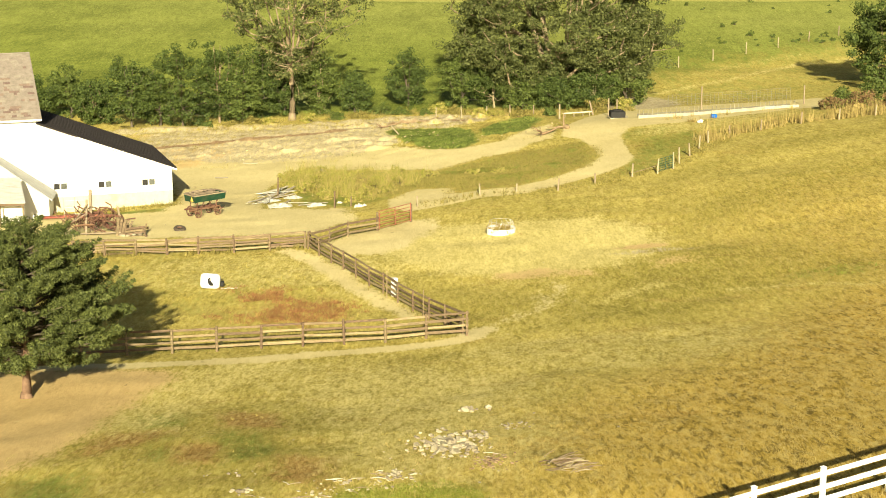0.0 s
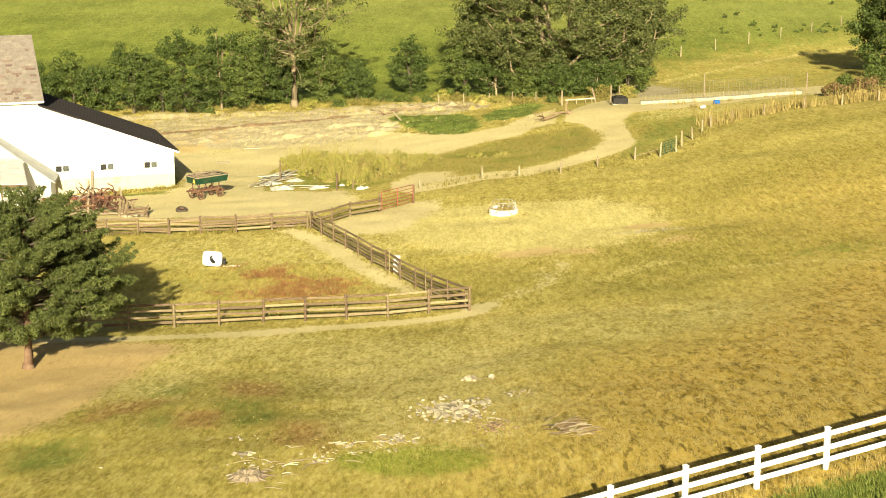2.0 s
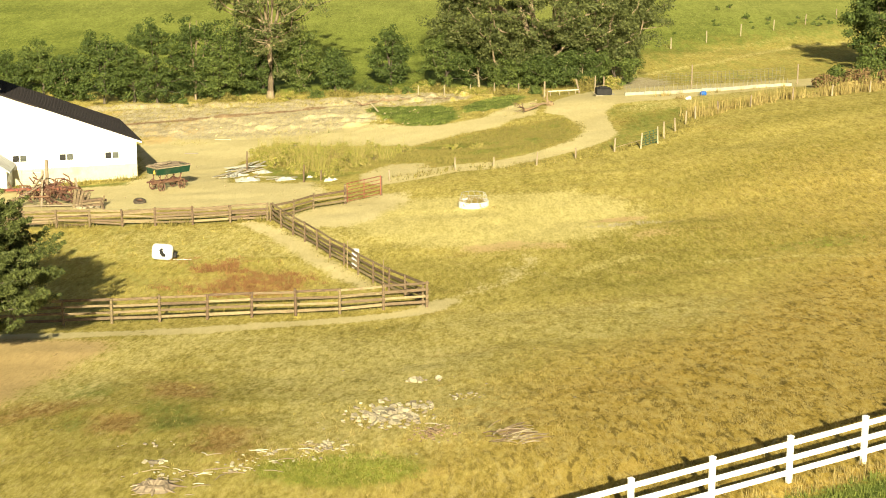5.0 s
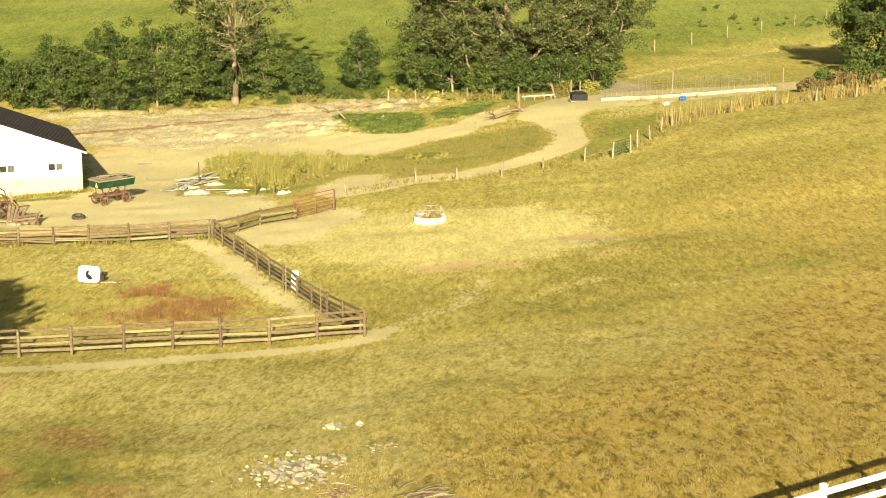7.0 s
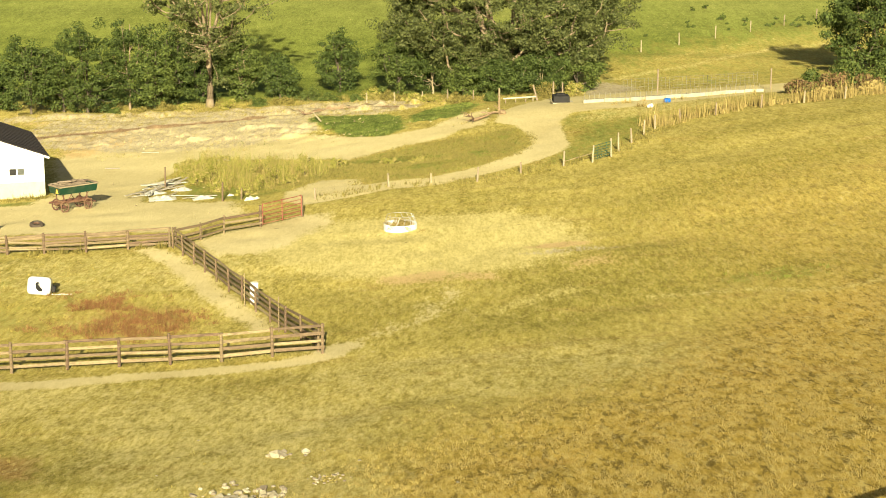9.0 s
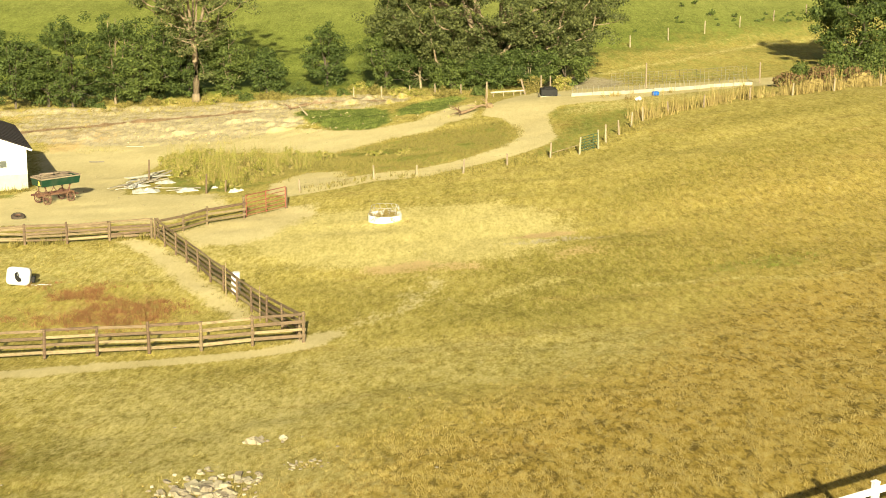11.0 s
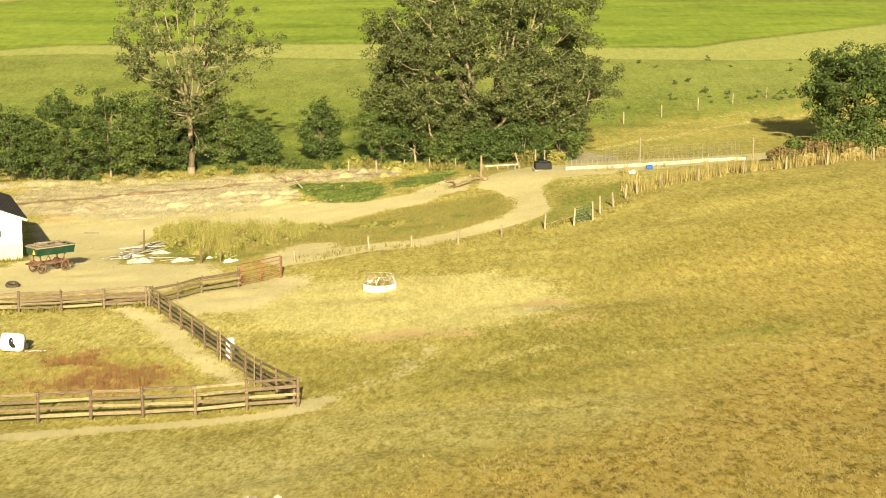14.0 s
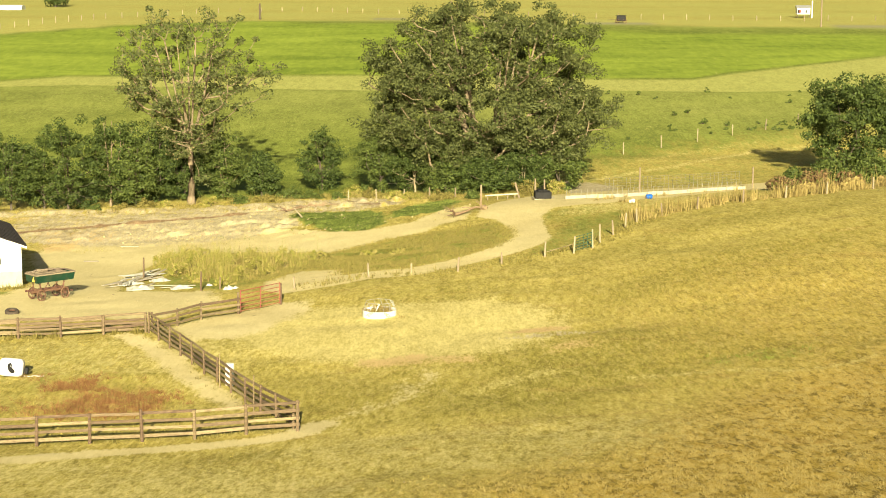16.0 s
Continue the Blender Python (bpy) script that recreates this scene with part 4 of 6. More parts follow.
def branchwork(bm, stems, ends, tip, thickest, floor):
    """Limbs that grow from the stems to every end, each from the nearest wood below it; thick where many pass through."""
    pos, parent, run = [], [], []
    for line in stems:
        for k, p in enumerate(line):
            pos.append(np.array(p, float))
            parent.append(len(pos) - 2 if k else -1)
            run.append(0.0 if not k else run[-1] + np.linalg.norm(pos[-1] - pos[-2]))
    twigs = []
    for e in sorted(ends, key=lambda q: q[2] + 0.8 * math.hypot(q[0], q[1])):
        e = np.array(e, float)
        at = np.array(pos)
        gap = np.linalg.norm(at - e, axis=1)
        low = np.maximum(0, at[:, 2] - e[2] + 0.25 * gap) + 2.0 * np.maximum(0, floor - at[:, 2])
        k = int(np.argmin(gap + 0.32 * np.array(run) + 2.5 * low))
        chain = [k]
        for t in (0.35, 0.7, 1.0):
            p = at[k] + (e - at[k]) * t + np.array([0, 0, -0.10 * gap[k] * math.sin(3.14 * t)])
            if t < 1:
                p = p + np.array([dice.uniform(-1, 1), dice.uniform(-1, 1), dice.uniform(-0.5, 0.7)]) * 0.07 * gap[k]
            parent.append(chain[-1])
            run.append(run[chain[-1]] + np.linalg.norm(p - pos[chain[-1]]))
            pos.append(p)
            chain.append(len(pos) - 1)
        twigs.append(chain)
    load = np.zeros(len(pos))
    for chain in twigs:
        k = chain[-1]
        while k >= 0:
            load[k] += 1
            k = parent[k]
    r = np.minimum(tip * np.maximum(load, 0.5) ** 0.52, thickest)
    k = 0
    for line in stems:
        rr = [thickest * (1 - 0.32 * max(0.0, p[2]) / floor) if p[2] <= floor else q for p, q in zip(line, r[k:k + len(line)])]
        tube(bm, line, [max(float(q), 0.03) for q in rr], 8)
        k += len(line)
    for chain in twigs:
        rr = [float(r[q]) for q in chain]
        rr[0] = min(rr[0], rr[1] * 1.3)
        tube(bm, [pos[q] for q in chain], rr, 5, cap=False)


def tree(label, x, y, high, wide, trunk_r, leaf, bark, clumps, per, leaf_size, low=0.25, clump_r=1.0, limbs=14, fork=0.35, fill=0.5, deep=None, group="", leaders=1, spread=0.3, seed=0, kind_name="tree", flare=0.0, reach=None, tip=0.035, gaps=0.0, point=0.0, skirt=0):
    """A tapered trunk that forks into leaders and limbs, and a crown of many small leaves in clumps with gaps between them."""
    global dice, rng
    dice, rng = random.Random(seed + 100), np.random.default_rng(seed + 100)
    z = ground_z(x, y)
    t = thing(kind_name, x, y, z, label, "tree", group)
    deep = deep or wide
    cz = high * (low + 1) / 2
    half = high * (1 - low) / 2
    cl = []
    while len(cl) < clumps:
        d = rng.normal(size=3)
        d /= np.linalg.norm(d)
        lumpy = 0.80 + 0.42 * noise.noise(Vector(d * 1.7) + Vector((seed * 3.1, 0, 0))) + 0.26 * noise.noise(Vector(d * 4.1) + Vector((0, seed * 1.7, 0)))
        r = (fill + (1 - fill) * rng.random() ** 0.6) * min(1.05, lumpy + 0.12)
        p = np.array([d[0] * wide * 0.5 * r, d[1] * deep * 0.5 * r, cz + d[2] * half * r])
        if gaps and noise.noise(Vector(p * 0.28) + Vector((seed, 5.0, 0))) < gaps - 0.5:
            continue
        cl.append(p)
    cl = np.array(cl)
    up = np.clip((cl[:, 2] / high - low) / (1 - low), 0, 1)
    k = 1 + flare * (up - 0.62) - point * up ** 2
    cl[:, 0] *= k
    cl[:, 1] *= k
    if skirt:
        cl = np.vstack([cl, np.column_stack([rng.normal(0, 1.5, skirt), 0.5 + np.abs(rng.normal(0, 1.2, skirt)), high * rng.uniform(0.10, 0.40, skirt)])])
    if reach:
        cl = np.vstack([cl, np.array(reach) * np.array([[0.55, 1, 0.9], [0.7, 1, 0.96], [0.82, 1, 0.98], [0.92, 1, 1], [1, 1, 1.03], [1.04, 1, 0.95], [0.97, 1, 0.9]]) + rng.normal(0, 0.35, (7, 3))])
    stems = []
    foot = [(0, 0, -0.4), (0, 0, 0.5)] + [(dice.uniform(-0.06, 0.06) * k, dice.uniform(-0.06, 0.06) * k, fork * high * k / 3) for k in (1, 2, 3)]
    for n in range(leaders):
        ang = 6.283 * n / leaders + dice.uniform(-0.4, 0.4)
        out = (0.25 if n == 0 and leaders > 1 else 1.0) * spread * dice.uniform(0.6, 1.0)
        line = list(foot)
        for t2 in (0.2, 0.4, 0.6, 0.8, 1.0):
            h = fork * high + (0.84 - fork) * high * t2 * dice.uniform(0.92, 1.0)
            line.append((math.cos(ang) * wide * 0.5 * out * t2 ** 0.8, math.sin(ang) * deep * 0.5 * out * t2 ** 0.8, h))
        stems.append(line)
    bm = bmesh.new()
    ends = cl[rng.permutation(len(cl))[:limbs]]
    branchwork(bm, stems, ends, tip, trunk_r, fork * high)
    tube(bm, [(0, 0, -0.4), (0, 0, 0.15), (0, 0, 0.9)], [trunk_r * 1.5, trunk_r * 1.2, trunk_r * 0.95], 9)
    part("trunk", bm, bark, t, smooth=True)
    v, f = leaf_cloud(cl, clump_r * (0.6 + 0.7 * rng.random(len(cl))), per, leaf_size)
    arrays("crown", v, f, leaf, t)
    return t


tree("tall thin tree with pale trunk and sparse drying leaves", -20.0, 111.5, 22.0, 19.5, 0.42, LEAF_THIN, BARK, 290, 66, 0.29, low=0.24, clump_r=0.85, limbs=210, fork=0.30, fill=0.42, seed=4, leaders=7, spread=0.5, flare=0.7, reach=(9.6, 0.0, 14.3), tip=0.030, skirt=16)
tree("huge broad tree with dense dark green crown and pale limbs", 12.9, 117.5, 21.8, 31.0, 0.55, LEAF_BIG, BARK, 1450, 105, 0.28, low=0.0, clump_r=1.0, limbs=420, fork=0.05, fill=0.6, deep=20, leaders=9, spread=0.5, seed=2, tip=0.042, gaps=0.1)
tree("rounded leafy tree behind the brush heap", 55.3, 121.5, 11.6, 13.5, 0.35, LEAF_DARK, DARK_BARK, 210, 130, 0.32, low=-0.05, clump_r=1.15, limbs=60, fork=0.15, leaders=4, spread=0.5, seed=3, fill=0.5, gaps=0.2)
hedge = (
    (-51.0, 109.9, 5.2, 5.5), (-47.0, 112.5, 6.3, 5.4), (-43.4, 109.0, 5.6, 5.0), (-38.6, 106.3, 8.0, 6.0), (-35.4, 107.8, 7.6, 5.2), (-32.6, 106.8, 10.0, 7.0), (-28.7, 110.6, 10.6, 6.4), (-25.8, 109.8, 7.4, 5.0),
    (-24.0, 114.0, 8.2, 6.0), (-21.2, 115.2, 7.4, 5.4), (-17.0, 115.6, 7.2, 5.2), (-12.6, 115.6, 4.8, 3.4), (-6.1, 119.8, 6.7, 4.7), (0.6, 117.6, 7.0, 5.8), (4.6, 116.5, 6.2, 6.0),
    (15.5, 119.0, 6.5, 8.0), (8.0, 112.4, 4.4, 5.2), (12.2, 111.4, 4.4, 6.0), (16.6, 111.6, 4.6, 6.0), (20.6, 113.6, 4.6, 5.0),
)
for k, (x, y, h, w) in enumerate(hedge):
    tree("dark green hedgerow tree at the field edge", x, y, h * 1.08, w * 1.28, 0.13, LEAF if k % 3 == 1 else LEAF_DARK, BARK if k % 4 == 2 else DARK_BARK, int(30 + 13 * w), 105, 0.24, low=-0.06, clump_r=0.80, limbs=60, seed=10 + k, group="hedgerow trees", fill=0.3, fork=0.2, leaders=3, spread=0.4, point=0.25, gaps=0.08, tip=0.022)


def pine():
    global dice, rng
    dice, rng = random.Random(77), np.random.default_rng(77)
    x, y = -23.0, -14.2
    t = thing("pine_tree", x, y, ground_z(x, y), "bushy green pine with a short thick trunk on bare earth", "tree")
    bm = bmesh.new()
    trunk = limb(bm, (0, 0, -0.4), (0.1, 0.1, 8.6), 0.27, 0.07, 0.02, 10, 7)
    tube(bm, [(0, 0, -0.4), (0, 0, 0.3)], [0.42, 0.28], 10)
    stem = bm
    bm = bmesh.new()
    cl, rad = [], []
    for k in range(120):
        h = 1.9 + 6.7 * k / 120
        ang = k * 2.39996 + dice.uniform(-0.3, 0.3)
        reach = float(np.interp(h, [1.9, 3.0, 4.5, 6.0, 7.5, 8.6, 9.4], [4.2, 5.3, 5.3, 4.5, 3.6, 2.6, 1.4])) * dice.uniform(0.62, 1.04)
        a = Vector((0.1, 0.1, h * 0.9))
        b = Vector((math.cos(ang) * reach, math.sin(ang) * reach, h + reach * 0.14 + dice.uniform(-0.3, 0.3)))
        limb(bm, a, b, 0.07, 0.02, 0.06, 5, 4)
        n = max(6, int(reach * 3.6))
        for j in range(n):
            s = 0.42 + 0.62 * (j + dice.random()) / n
            c = a.lerp(b, s) + Vector((dice.uniform(-1, 1), dice.uniform(-1, 1), dice.uniform(-0.15, 0.4))) * (0.2 + 0.5 * s * reach / 5)
            # each spray is a chain of tufts that narrows outwards and upwards
            out = Vector((math.cos(ang) + dice.uniform(-0.5, 0.5), math.sin(ang) + dice.uniform(-0.5, 0.5), 0.55)).normalized()
            for q in range(3):
                cl.append(c + out * 0.30 * q)
                rad.append((0.34, 0.27, 0.17)[q] * dice.uniform(0.85, 1.25))
    for k in range(36):
        ang, h = dice.uniform(0, 6.28), dice.uniform(7.9, 9.4)
        r = (9.9 - h) * 0.8
        cl.append((math.cos(ang) * r * dice.random(), math.sin(ang) * r * dice.random(), h))
        rad.append(0.36)
    part("trunk", stem, STUMP_WOOD, t, smooth=True)
    part("branchwork", bm, DARK_BARK, t, smooth=True)
    v, f = leaf_cloud(np.array(cl), np.array(rad), 62, 0.18, 0.24)
    arrays("crown", v, f, NEEDLE, t)


pine()
tree("lone round tree on the far slope", -110.5, 476.0, 7.0, 9.0, 0.3, LEAF_DARK, DARK_BARK, 46, 70, 0.6, low=0.05, clump_r=1.3, limbs=14, fork=0.2, seed=60)


# ---- farm wagon ----
def wagon():
    x, y = -22.3, 48.2
    w = thing("farm_wagon", x, y, ground_z(x, y) + 0.02, "green wooden wagon box on rusty steel running gear", "wagon", turn=42)
    w.scale = (0.95, 1.0, 1.18)
    # long box, its floor rising towards the front
    bm = bmesh.new()
    lo = [(-1.38, -0.76, 1.20), (1.88, -0.76, 1.20), (1.88, 0.76, 1.20), (-1.38, 0.76, 1.20)]
    hi = [(-1.42, -0.82, 1.66), (2.0, -0.82, 1.66), (2.0, 0.82, 1.66), (-1.42, 0.82, 1.66)]
    inn = [(-1.35, -0.76, 1.66), (1.92, -0.76, 1.66), (1.92, 0.76, 1.66), (-1.35, 0.76, 1.66)]
    ib = [(-1.32, -0.70, 1.26), (1.82, -0.70, 1.26), (1.82, 0.70, 1.26), (-1.32, 0.70, 1.26)]
    rows = [[bm.verts.new(p) for p in r] for r in (lo, hi, inn, ib)]
    bm.faces.new(rows[0][::-1])
    for r0, r1 in zip(rows[:-1], rows[1:]):
        for k in range(4):
            bm.faces.new((r0[k], r0[(k + 1) % 4], r1[(k + 1) % 4], r1[k]))
    bm.faces.new(rows[3])
    body = part("wagon_box", bm, GREEN_PAINT, w, "dark green flared wooden box")
    for k in range(4):
        a, b = Vector(hi[k]), Vector(hi[(k + 1) % 4])
        bm = bmesh.new()
        beam(bm, a + Vector((0, 0, 0.03)), b + Vector((0, 0, 0.03)), 0.14, 0.07)
        part("rim_board", bm, GREY_WOOD, body)
    for k in range(5):
        bm = bmesh.new()
        beam(bm, (-1.35 - 0.1 * (k % 2), -0.64 + 0.32 * k, 1.72 + 0.05 * (k % 3)), (1.75 - 0.2 * (k % 3), -0.64 + 0.32 * k + 0.1 * (k % 2), 1.66 + 0.03 * k), 0.26, 0.05)
        part("load_board", bm, GREY_WOOD, w, "grey weathered boards laid in the box")
    for a, b in (((-1.1, -0.3, 1.84), (0.6, 0.1, 1.88)), ((-0.6, 0.4, 1.86), (-0.2, -0.5, 1.96)), ((-0.9, 0.35, 1.86), (0.9, 0.5, 1.82))):
        bm = bmesh.new()
        beam(bm, a, b, 0.12, 0.10)
        part("load_timber", bm, GREY_WOOD, w)
    bm = bmesh.new()
    prism(bm, [(0, -0.17, 0), (0, 0.17, 0), (0, 0, 0.3)], (-1.40, -0.35, 1.27), (-1.445, -0.35, 1.27))
    part("warning_triangle", bm, SIGN_ORANGE, w, "orange slow-vehicle triangle")
    for sx in (-0.95, 1.15):
        for sy in (-0.66, 0.66):
            bm = bmesh.new()
            rot = Matrix.Rotation(radians(90), 3, "X")
            ring(bm, (0, 0, 0), 0.34, 0.05, rot, 22, 6)
            wheel = part("wheel", bm, RUST, w, "spoked rusty steel wheel", smooth=True)
            wheel.location = (sx, sy, 0.39)
            bm = bmesh.new()
            tube(bm, [(0, -0.09, 0), (0, 0.09, 0)], 0.075, 10)
            part("hub", bm, RUST, wheel)
            for k in range(8):
                bm = bmesh.new()
                c, s = math.cos(k * 0.7854), math.sin(k * 0.7854)
                beam(bm, (c * 0.06, 0, s * 0.06), (c * 0.33, 0, s * 0.33), 0.03, 0.03, 0)
                part("spoke", bm, RUST, wheel)
        bm = bmesh.new()
        beam(bm, (sx, -0.66, 0.39), (sx, 0.66, 0.39), 0.10, 0.10)
        part("axle", bm, RUST, w)
        bm = bmesh.new()
        beam(bm, (sx, -0.55, 0.66), (sx, 0.55, 0.66), 0.14, 0.16)
        part("bolster", bm, RUST, w)
        for sy in (-0.5, 0.5):
            bm = bmesh.new()
            beam(bm, (sx, sy, 0.5), (sx, sy * 1.05, 1.19), 0.07, 0.07)
            part("stake", bm, RUST, w)
    for sy in (-0.35, 0.35):
        bm = bmesh.new()
        beam(bm, (-1.75, sy, 0.62), (1.65, sy, 0.62), 0.10, 0.12)
        part("sill", bm, RUST, w)
    for sx in (-0.6, 0.2, 0.9):
        bm = bmesh.new()
        beam(bm, (sx, -0.45, 0.66), (sx + 0.35, -0.62, 1.19), 0.05, 0.05)
        part("brace", bm, RUST, w)
        bm = bmesh.new()
        beam(bm, (sx + 0.35, 0.45, 0.66), (sx, 0.62, 1.19), 0.05, 0.05)
        part("brace", bm, RUST, w)
    bm = bmesh.new()
    beam(bm, (1.3, 0, 0.5), (2.3, 0.1, 0.34), 0.09, 0.09)
    part("drawbar", bm, RUST, w)


GREY_WOOD = surface("grey_boards", (0.12, 0.09, 0.06), (0.28, 0.22, 0.155), 3, (0.5, 7, 7), relief=0.4, vary=0.2)
SIGN_ORANGE = surface("faded_orange", (0.55, 0.28, 0.05), (0.7, 0.42, 0.1), 4, rough=0.5, relief=0)
wagon()

# ---- round feeder ----
def feeder():
    x, y = 3.0, 32.4
    f = thing("hay_feeder", x, y, ground_z(x, y), "round white hay feeder ring with slanted bars", "feeder")
    bm = bmesh.new()
    n = 28
    for r0, r1 in ((1.12, 1.09),):
        lo = [bm.verts.new((math.cos(6.28318 * k / n) * r0, math.sin(6.28318 * k / n) * r0, -0.05)) for k in range(n)]
        hi = [bm.verts.new((math.cos(6.28318 * k / n) * r0, math.sin(6.28318 * k / n) * r0, 0.42)) for k in range(n)]
        hj = [bm.verts.new((math.cos(6.28318 * k / n) * r1, math.sin(6.28318 * k / n) * r1, 0.42)) for k in range(n)]
        lj = [bm.verts.new((math.cos(6.28318 * k / n) * r1, math.sin(6.28318 * k / n) * r1, -0.05)) for k in range(n)]
        for a, b in ((lo, hi), (hi, hj), (hj, lj)):
            for k in range(n):
                bm.faces.new((a[k], a[(k + 1) % n], b[(k + 1) % n], b[k]))
    part("skirt", bm, WHITE_PLASTIC, f, "white sheet skirt")
    for k in range(14):
        a0, a1 = 6.28318 * k / 14, 6.28318 * (k + 0.55) / 14
        bm = bmesh.new()
        tube(bm, [(math.cos(a0) * 1.1, math.sin(a0) * 1.1, 0.38), (math.cos(a1) * 0.9, math.sin(a1) * 0.9, 0.95)], 0.014, 6)
        part("bar", bm, GALV, f)
    bm = bmesh.new()
    ring(bm, (0, 0, 0.95), 0.9, 0.014, None, 28, 6)
    part("top_ring", bm, GALV, f, smooth=True)
    c = np.column_stack([rng.normal(0, 0.45, 60), rng.normal(0, 0.45, 60), rng.uniform(0.05, 0.5, 60)])
    v, fc = leaf_cloud(c, np.full(60, 0.28), 30, 0.4, 0.06)
    arrays("hay", v, fc, DRY_STALK, f, "loose dry hay")


feeder()

# ---- white hutch in the paddock ----
def hutch():
    x, y = -17.4, 15.7
    h = thing("water_tank", x, y, ground_z(x, y), "white rounded plastic tank lying tilted in the paddock", "tank", turn=4)
    bm = bmesh.new()
    box(bm, (0, 0.35, 0.52), (1.36, 0.95, 1.05), Matrix.Rotation(radians(-14), 3, "X") @ Matrix.Rotation(radians(5), 3, "Y"))
    bmesh.ops.bevel(bm, geom=bm.edges[:], offset=0.33, segments=5, affect="EDGES", profile=0.6)
    part("shell", bm, WHITE_PLASTIC, h, smooth=True)
    bm = bmesh.new()
    tube(bm, [(-0.02, -0.27, 0.88), (-0.10, -0.24, 0.74), (-0.04, -0.21, 0.58), (0.08, -0.17, 0.42), (0.20, -0.14, 0.36)], [0.06, 0.08, 0.12, 0.13, 0.07], 8)
    part("dark_slot", bm, BLACK_PLASTIC, h, "dark curved opening")
    bm = bmesh.new()
    tube(bm, [(0.02, -0.28, 0.92), (0.06, -0.25, 0.80), (0.05, -0.22, 0.64)], 0.022, 6)
    part("slot_edge", bm, BLACK_PLASTIC, h)
    bm = bmesh.new()
    box(bm, (0.80, 0.3, 0.34), (0.22, 0.3, 0.34), Matrix.Rotation(0.2, 3, "Y"), 0.04)
    part("outlet", bm, BLACK_PLASTIC, h, "dark outlet fitting")
    bm = bmesh.new()
    tube(bm, [(0.7, 0.1, 0.06), (1.0, 0.0, 0.05), (1.25, 0.2, 0.05), (1.5, 0.05, 0.05), (1.85, 0.12, 0.05)], 0.03, 6)
    part("hose", bm, WHITE_PLASTIC, h, "pale hose on the grass")


hutch()
x, y = -4.7, 12.9
can = thing("feed_bin", x, y, ground_z(x, y), "tall white plastic bin beside the rail fence", "bin")
bm = bmesh.new()
tube(bm, [(0, 0, 0), (0, 0, 0.2), (0, 0, 1.15)], [0.24, 0.26, 0.24], 14)
part("drum", bm, WHITE_PLASTIC, can, smooth=False)
bm = bmesh.new()
tube(bm, [(0, 0, 1.15), (0, 0, 1.22)], [0.26, 0.24], 14)
part("lid", bm, WHITE_PLASTIC, can)
for x, y in ((-5.2, 12.4), (-2.7, 6.0)):
    t = thing("stake", x, y, ground_z(x, y), "thin pale wooden stake by the rail fence", "stake", "fence stakes")
    bm = bmesh.new()
    tube(bm, [(0, 0, -0.2), (0.03, 0, 1.9)], [0.04, 0.03], 6)
    part("pole", bm, RAIL_WOOD, t)

# ---- old tyre, crate remains, scrap ----
x, y = -23.2, 40.6
tyre = thing("tractor_tyre", x, y, ground_z(x, y), "worn brown tyre lying on the bare yard", "tyre", turn=20)
bm = bmesh.new()
ring(bm, (0, 0, 0.14), 0.36, 0.15, Matrix.Rotation(radians(14), 3, "X"), 24, 10)
part("casing", bm, RUBBER, tyre, smooth=True)
bm = bmesh.new()
ring(bm, (0, 0, 0.16), 0.24, 0.05, Matrix.Rotation(radians(14), 3, "X"), 20, 6)
part("rim", bm, RUST, tyre, smooth=True)

crate = thing("broken_crate", -26.9, 39.2, ground_z(-26.9, 39.2), "broken grey wooden crate with leaning boards", "crate", turn=-12)
crate.scale = (1.35, 1.35, 1.35)
leaning = [((-0.75 + 0.12 * k, -0.5 + 0.1 * k, 0.0), (-0.95 + 0.2 * k, 0.35 + 0.05 * k, 0.95 - 0.06 * k), 0.16, 0.04) for k in range(5)]
leaning += [((-0.2, -0.6, 0.10 + 0.17 * k), (1.0, -0.25, 0.28 + 0.15 * k), 0.04, 0.13) for k in range(3)]
leaning += [((0.0, -0.8, 0.06), (1.2, -0.4, 0.06), 0.14, 0.05), ((-0.3, 0.3, 0.25), (0.9, 0.5, 0.35), 0.05, 0.16), ((0.9, -0.3, 0.0), (1.0, -0.1, 0.75), 0.09, 0.07), ((-0.2, -0.6, 0.0), (-0.15, -0.5, 0.8), 0.09, 0.07), ((0.9, -0.4, 0.5), (1.3, -0.9, 0.05), 0.1, 0.04)]
for a, b, wd, hg in leaning:
    bm = bmesh.new()
    beam(bm, a, b, wd, hg)
    part("board", bm, WOOD, crate)
for k in range(6):
    x, y = -26.9 + dice.uniform(-0.8, 1.2), 38.2 + dice.uniform(-0.3, 0.5)
    s = thing("field_stone", x, y, ground_z(x, y), "pale rough stone on the yard", "stone", "yard stones")
    bm = bmesh.new()
    lump(bm, (0, 0, 0.08), (0.4, 0.32, 0.24))
    part("stone", bm, STONE, s)

scrap = thing("scrap_heap", -30.2, 40.3, ground_z(-30.2, 40.3), "tangled heap of rusty machine scrap and poles", "scrap")
scrap.scale = (1.35, 1.4, 1.6)
for k in range(64):
    bm = bmesh.new()
    a = Vector((dice.uniform(-1.7, 1.5), dice.uniform(-1.0, 2.2), dice.uniform(0.05, 0.9)))
    ang = dice.uniform(0, 6.28)
    L = dice.uniform(0.5, 1.5)
    b = a + Vector((math.cos(ang) * L, math.sin(ang) * L * 0.7, dice.uniform(-0.5, 0.8)))
    b.z = max(0.05, b.z)
    mid = (a + b) / 2 + Vector((dice.uniform(-0.3, 0.3), 0, dice.uniform(0, 0.4)))
    tube(bm, [a, mid, b], dice.uniform(0.02, 0.045), 5)
    part("rod", bm, RUST, scrap)
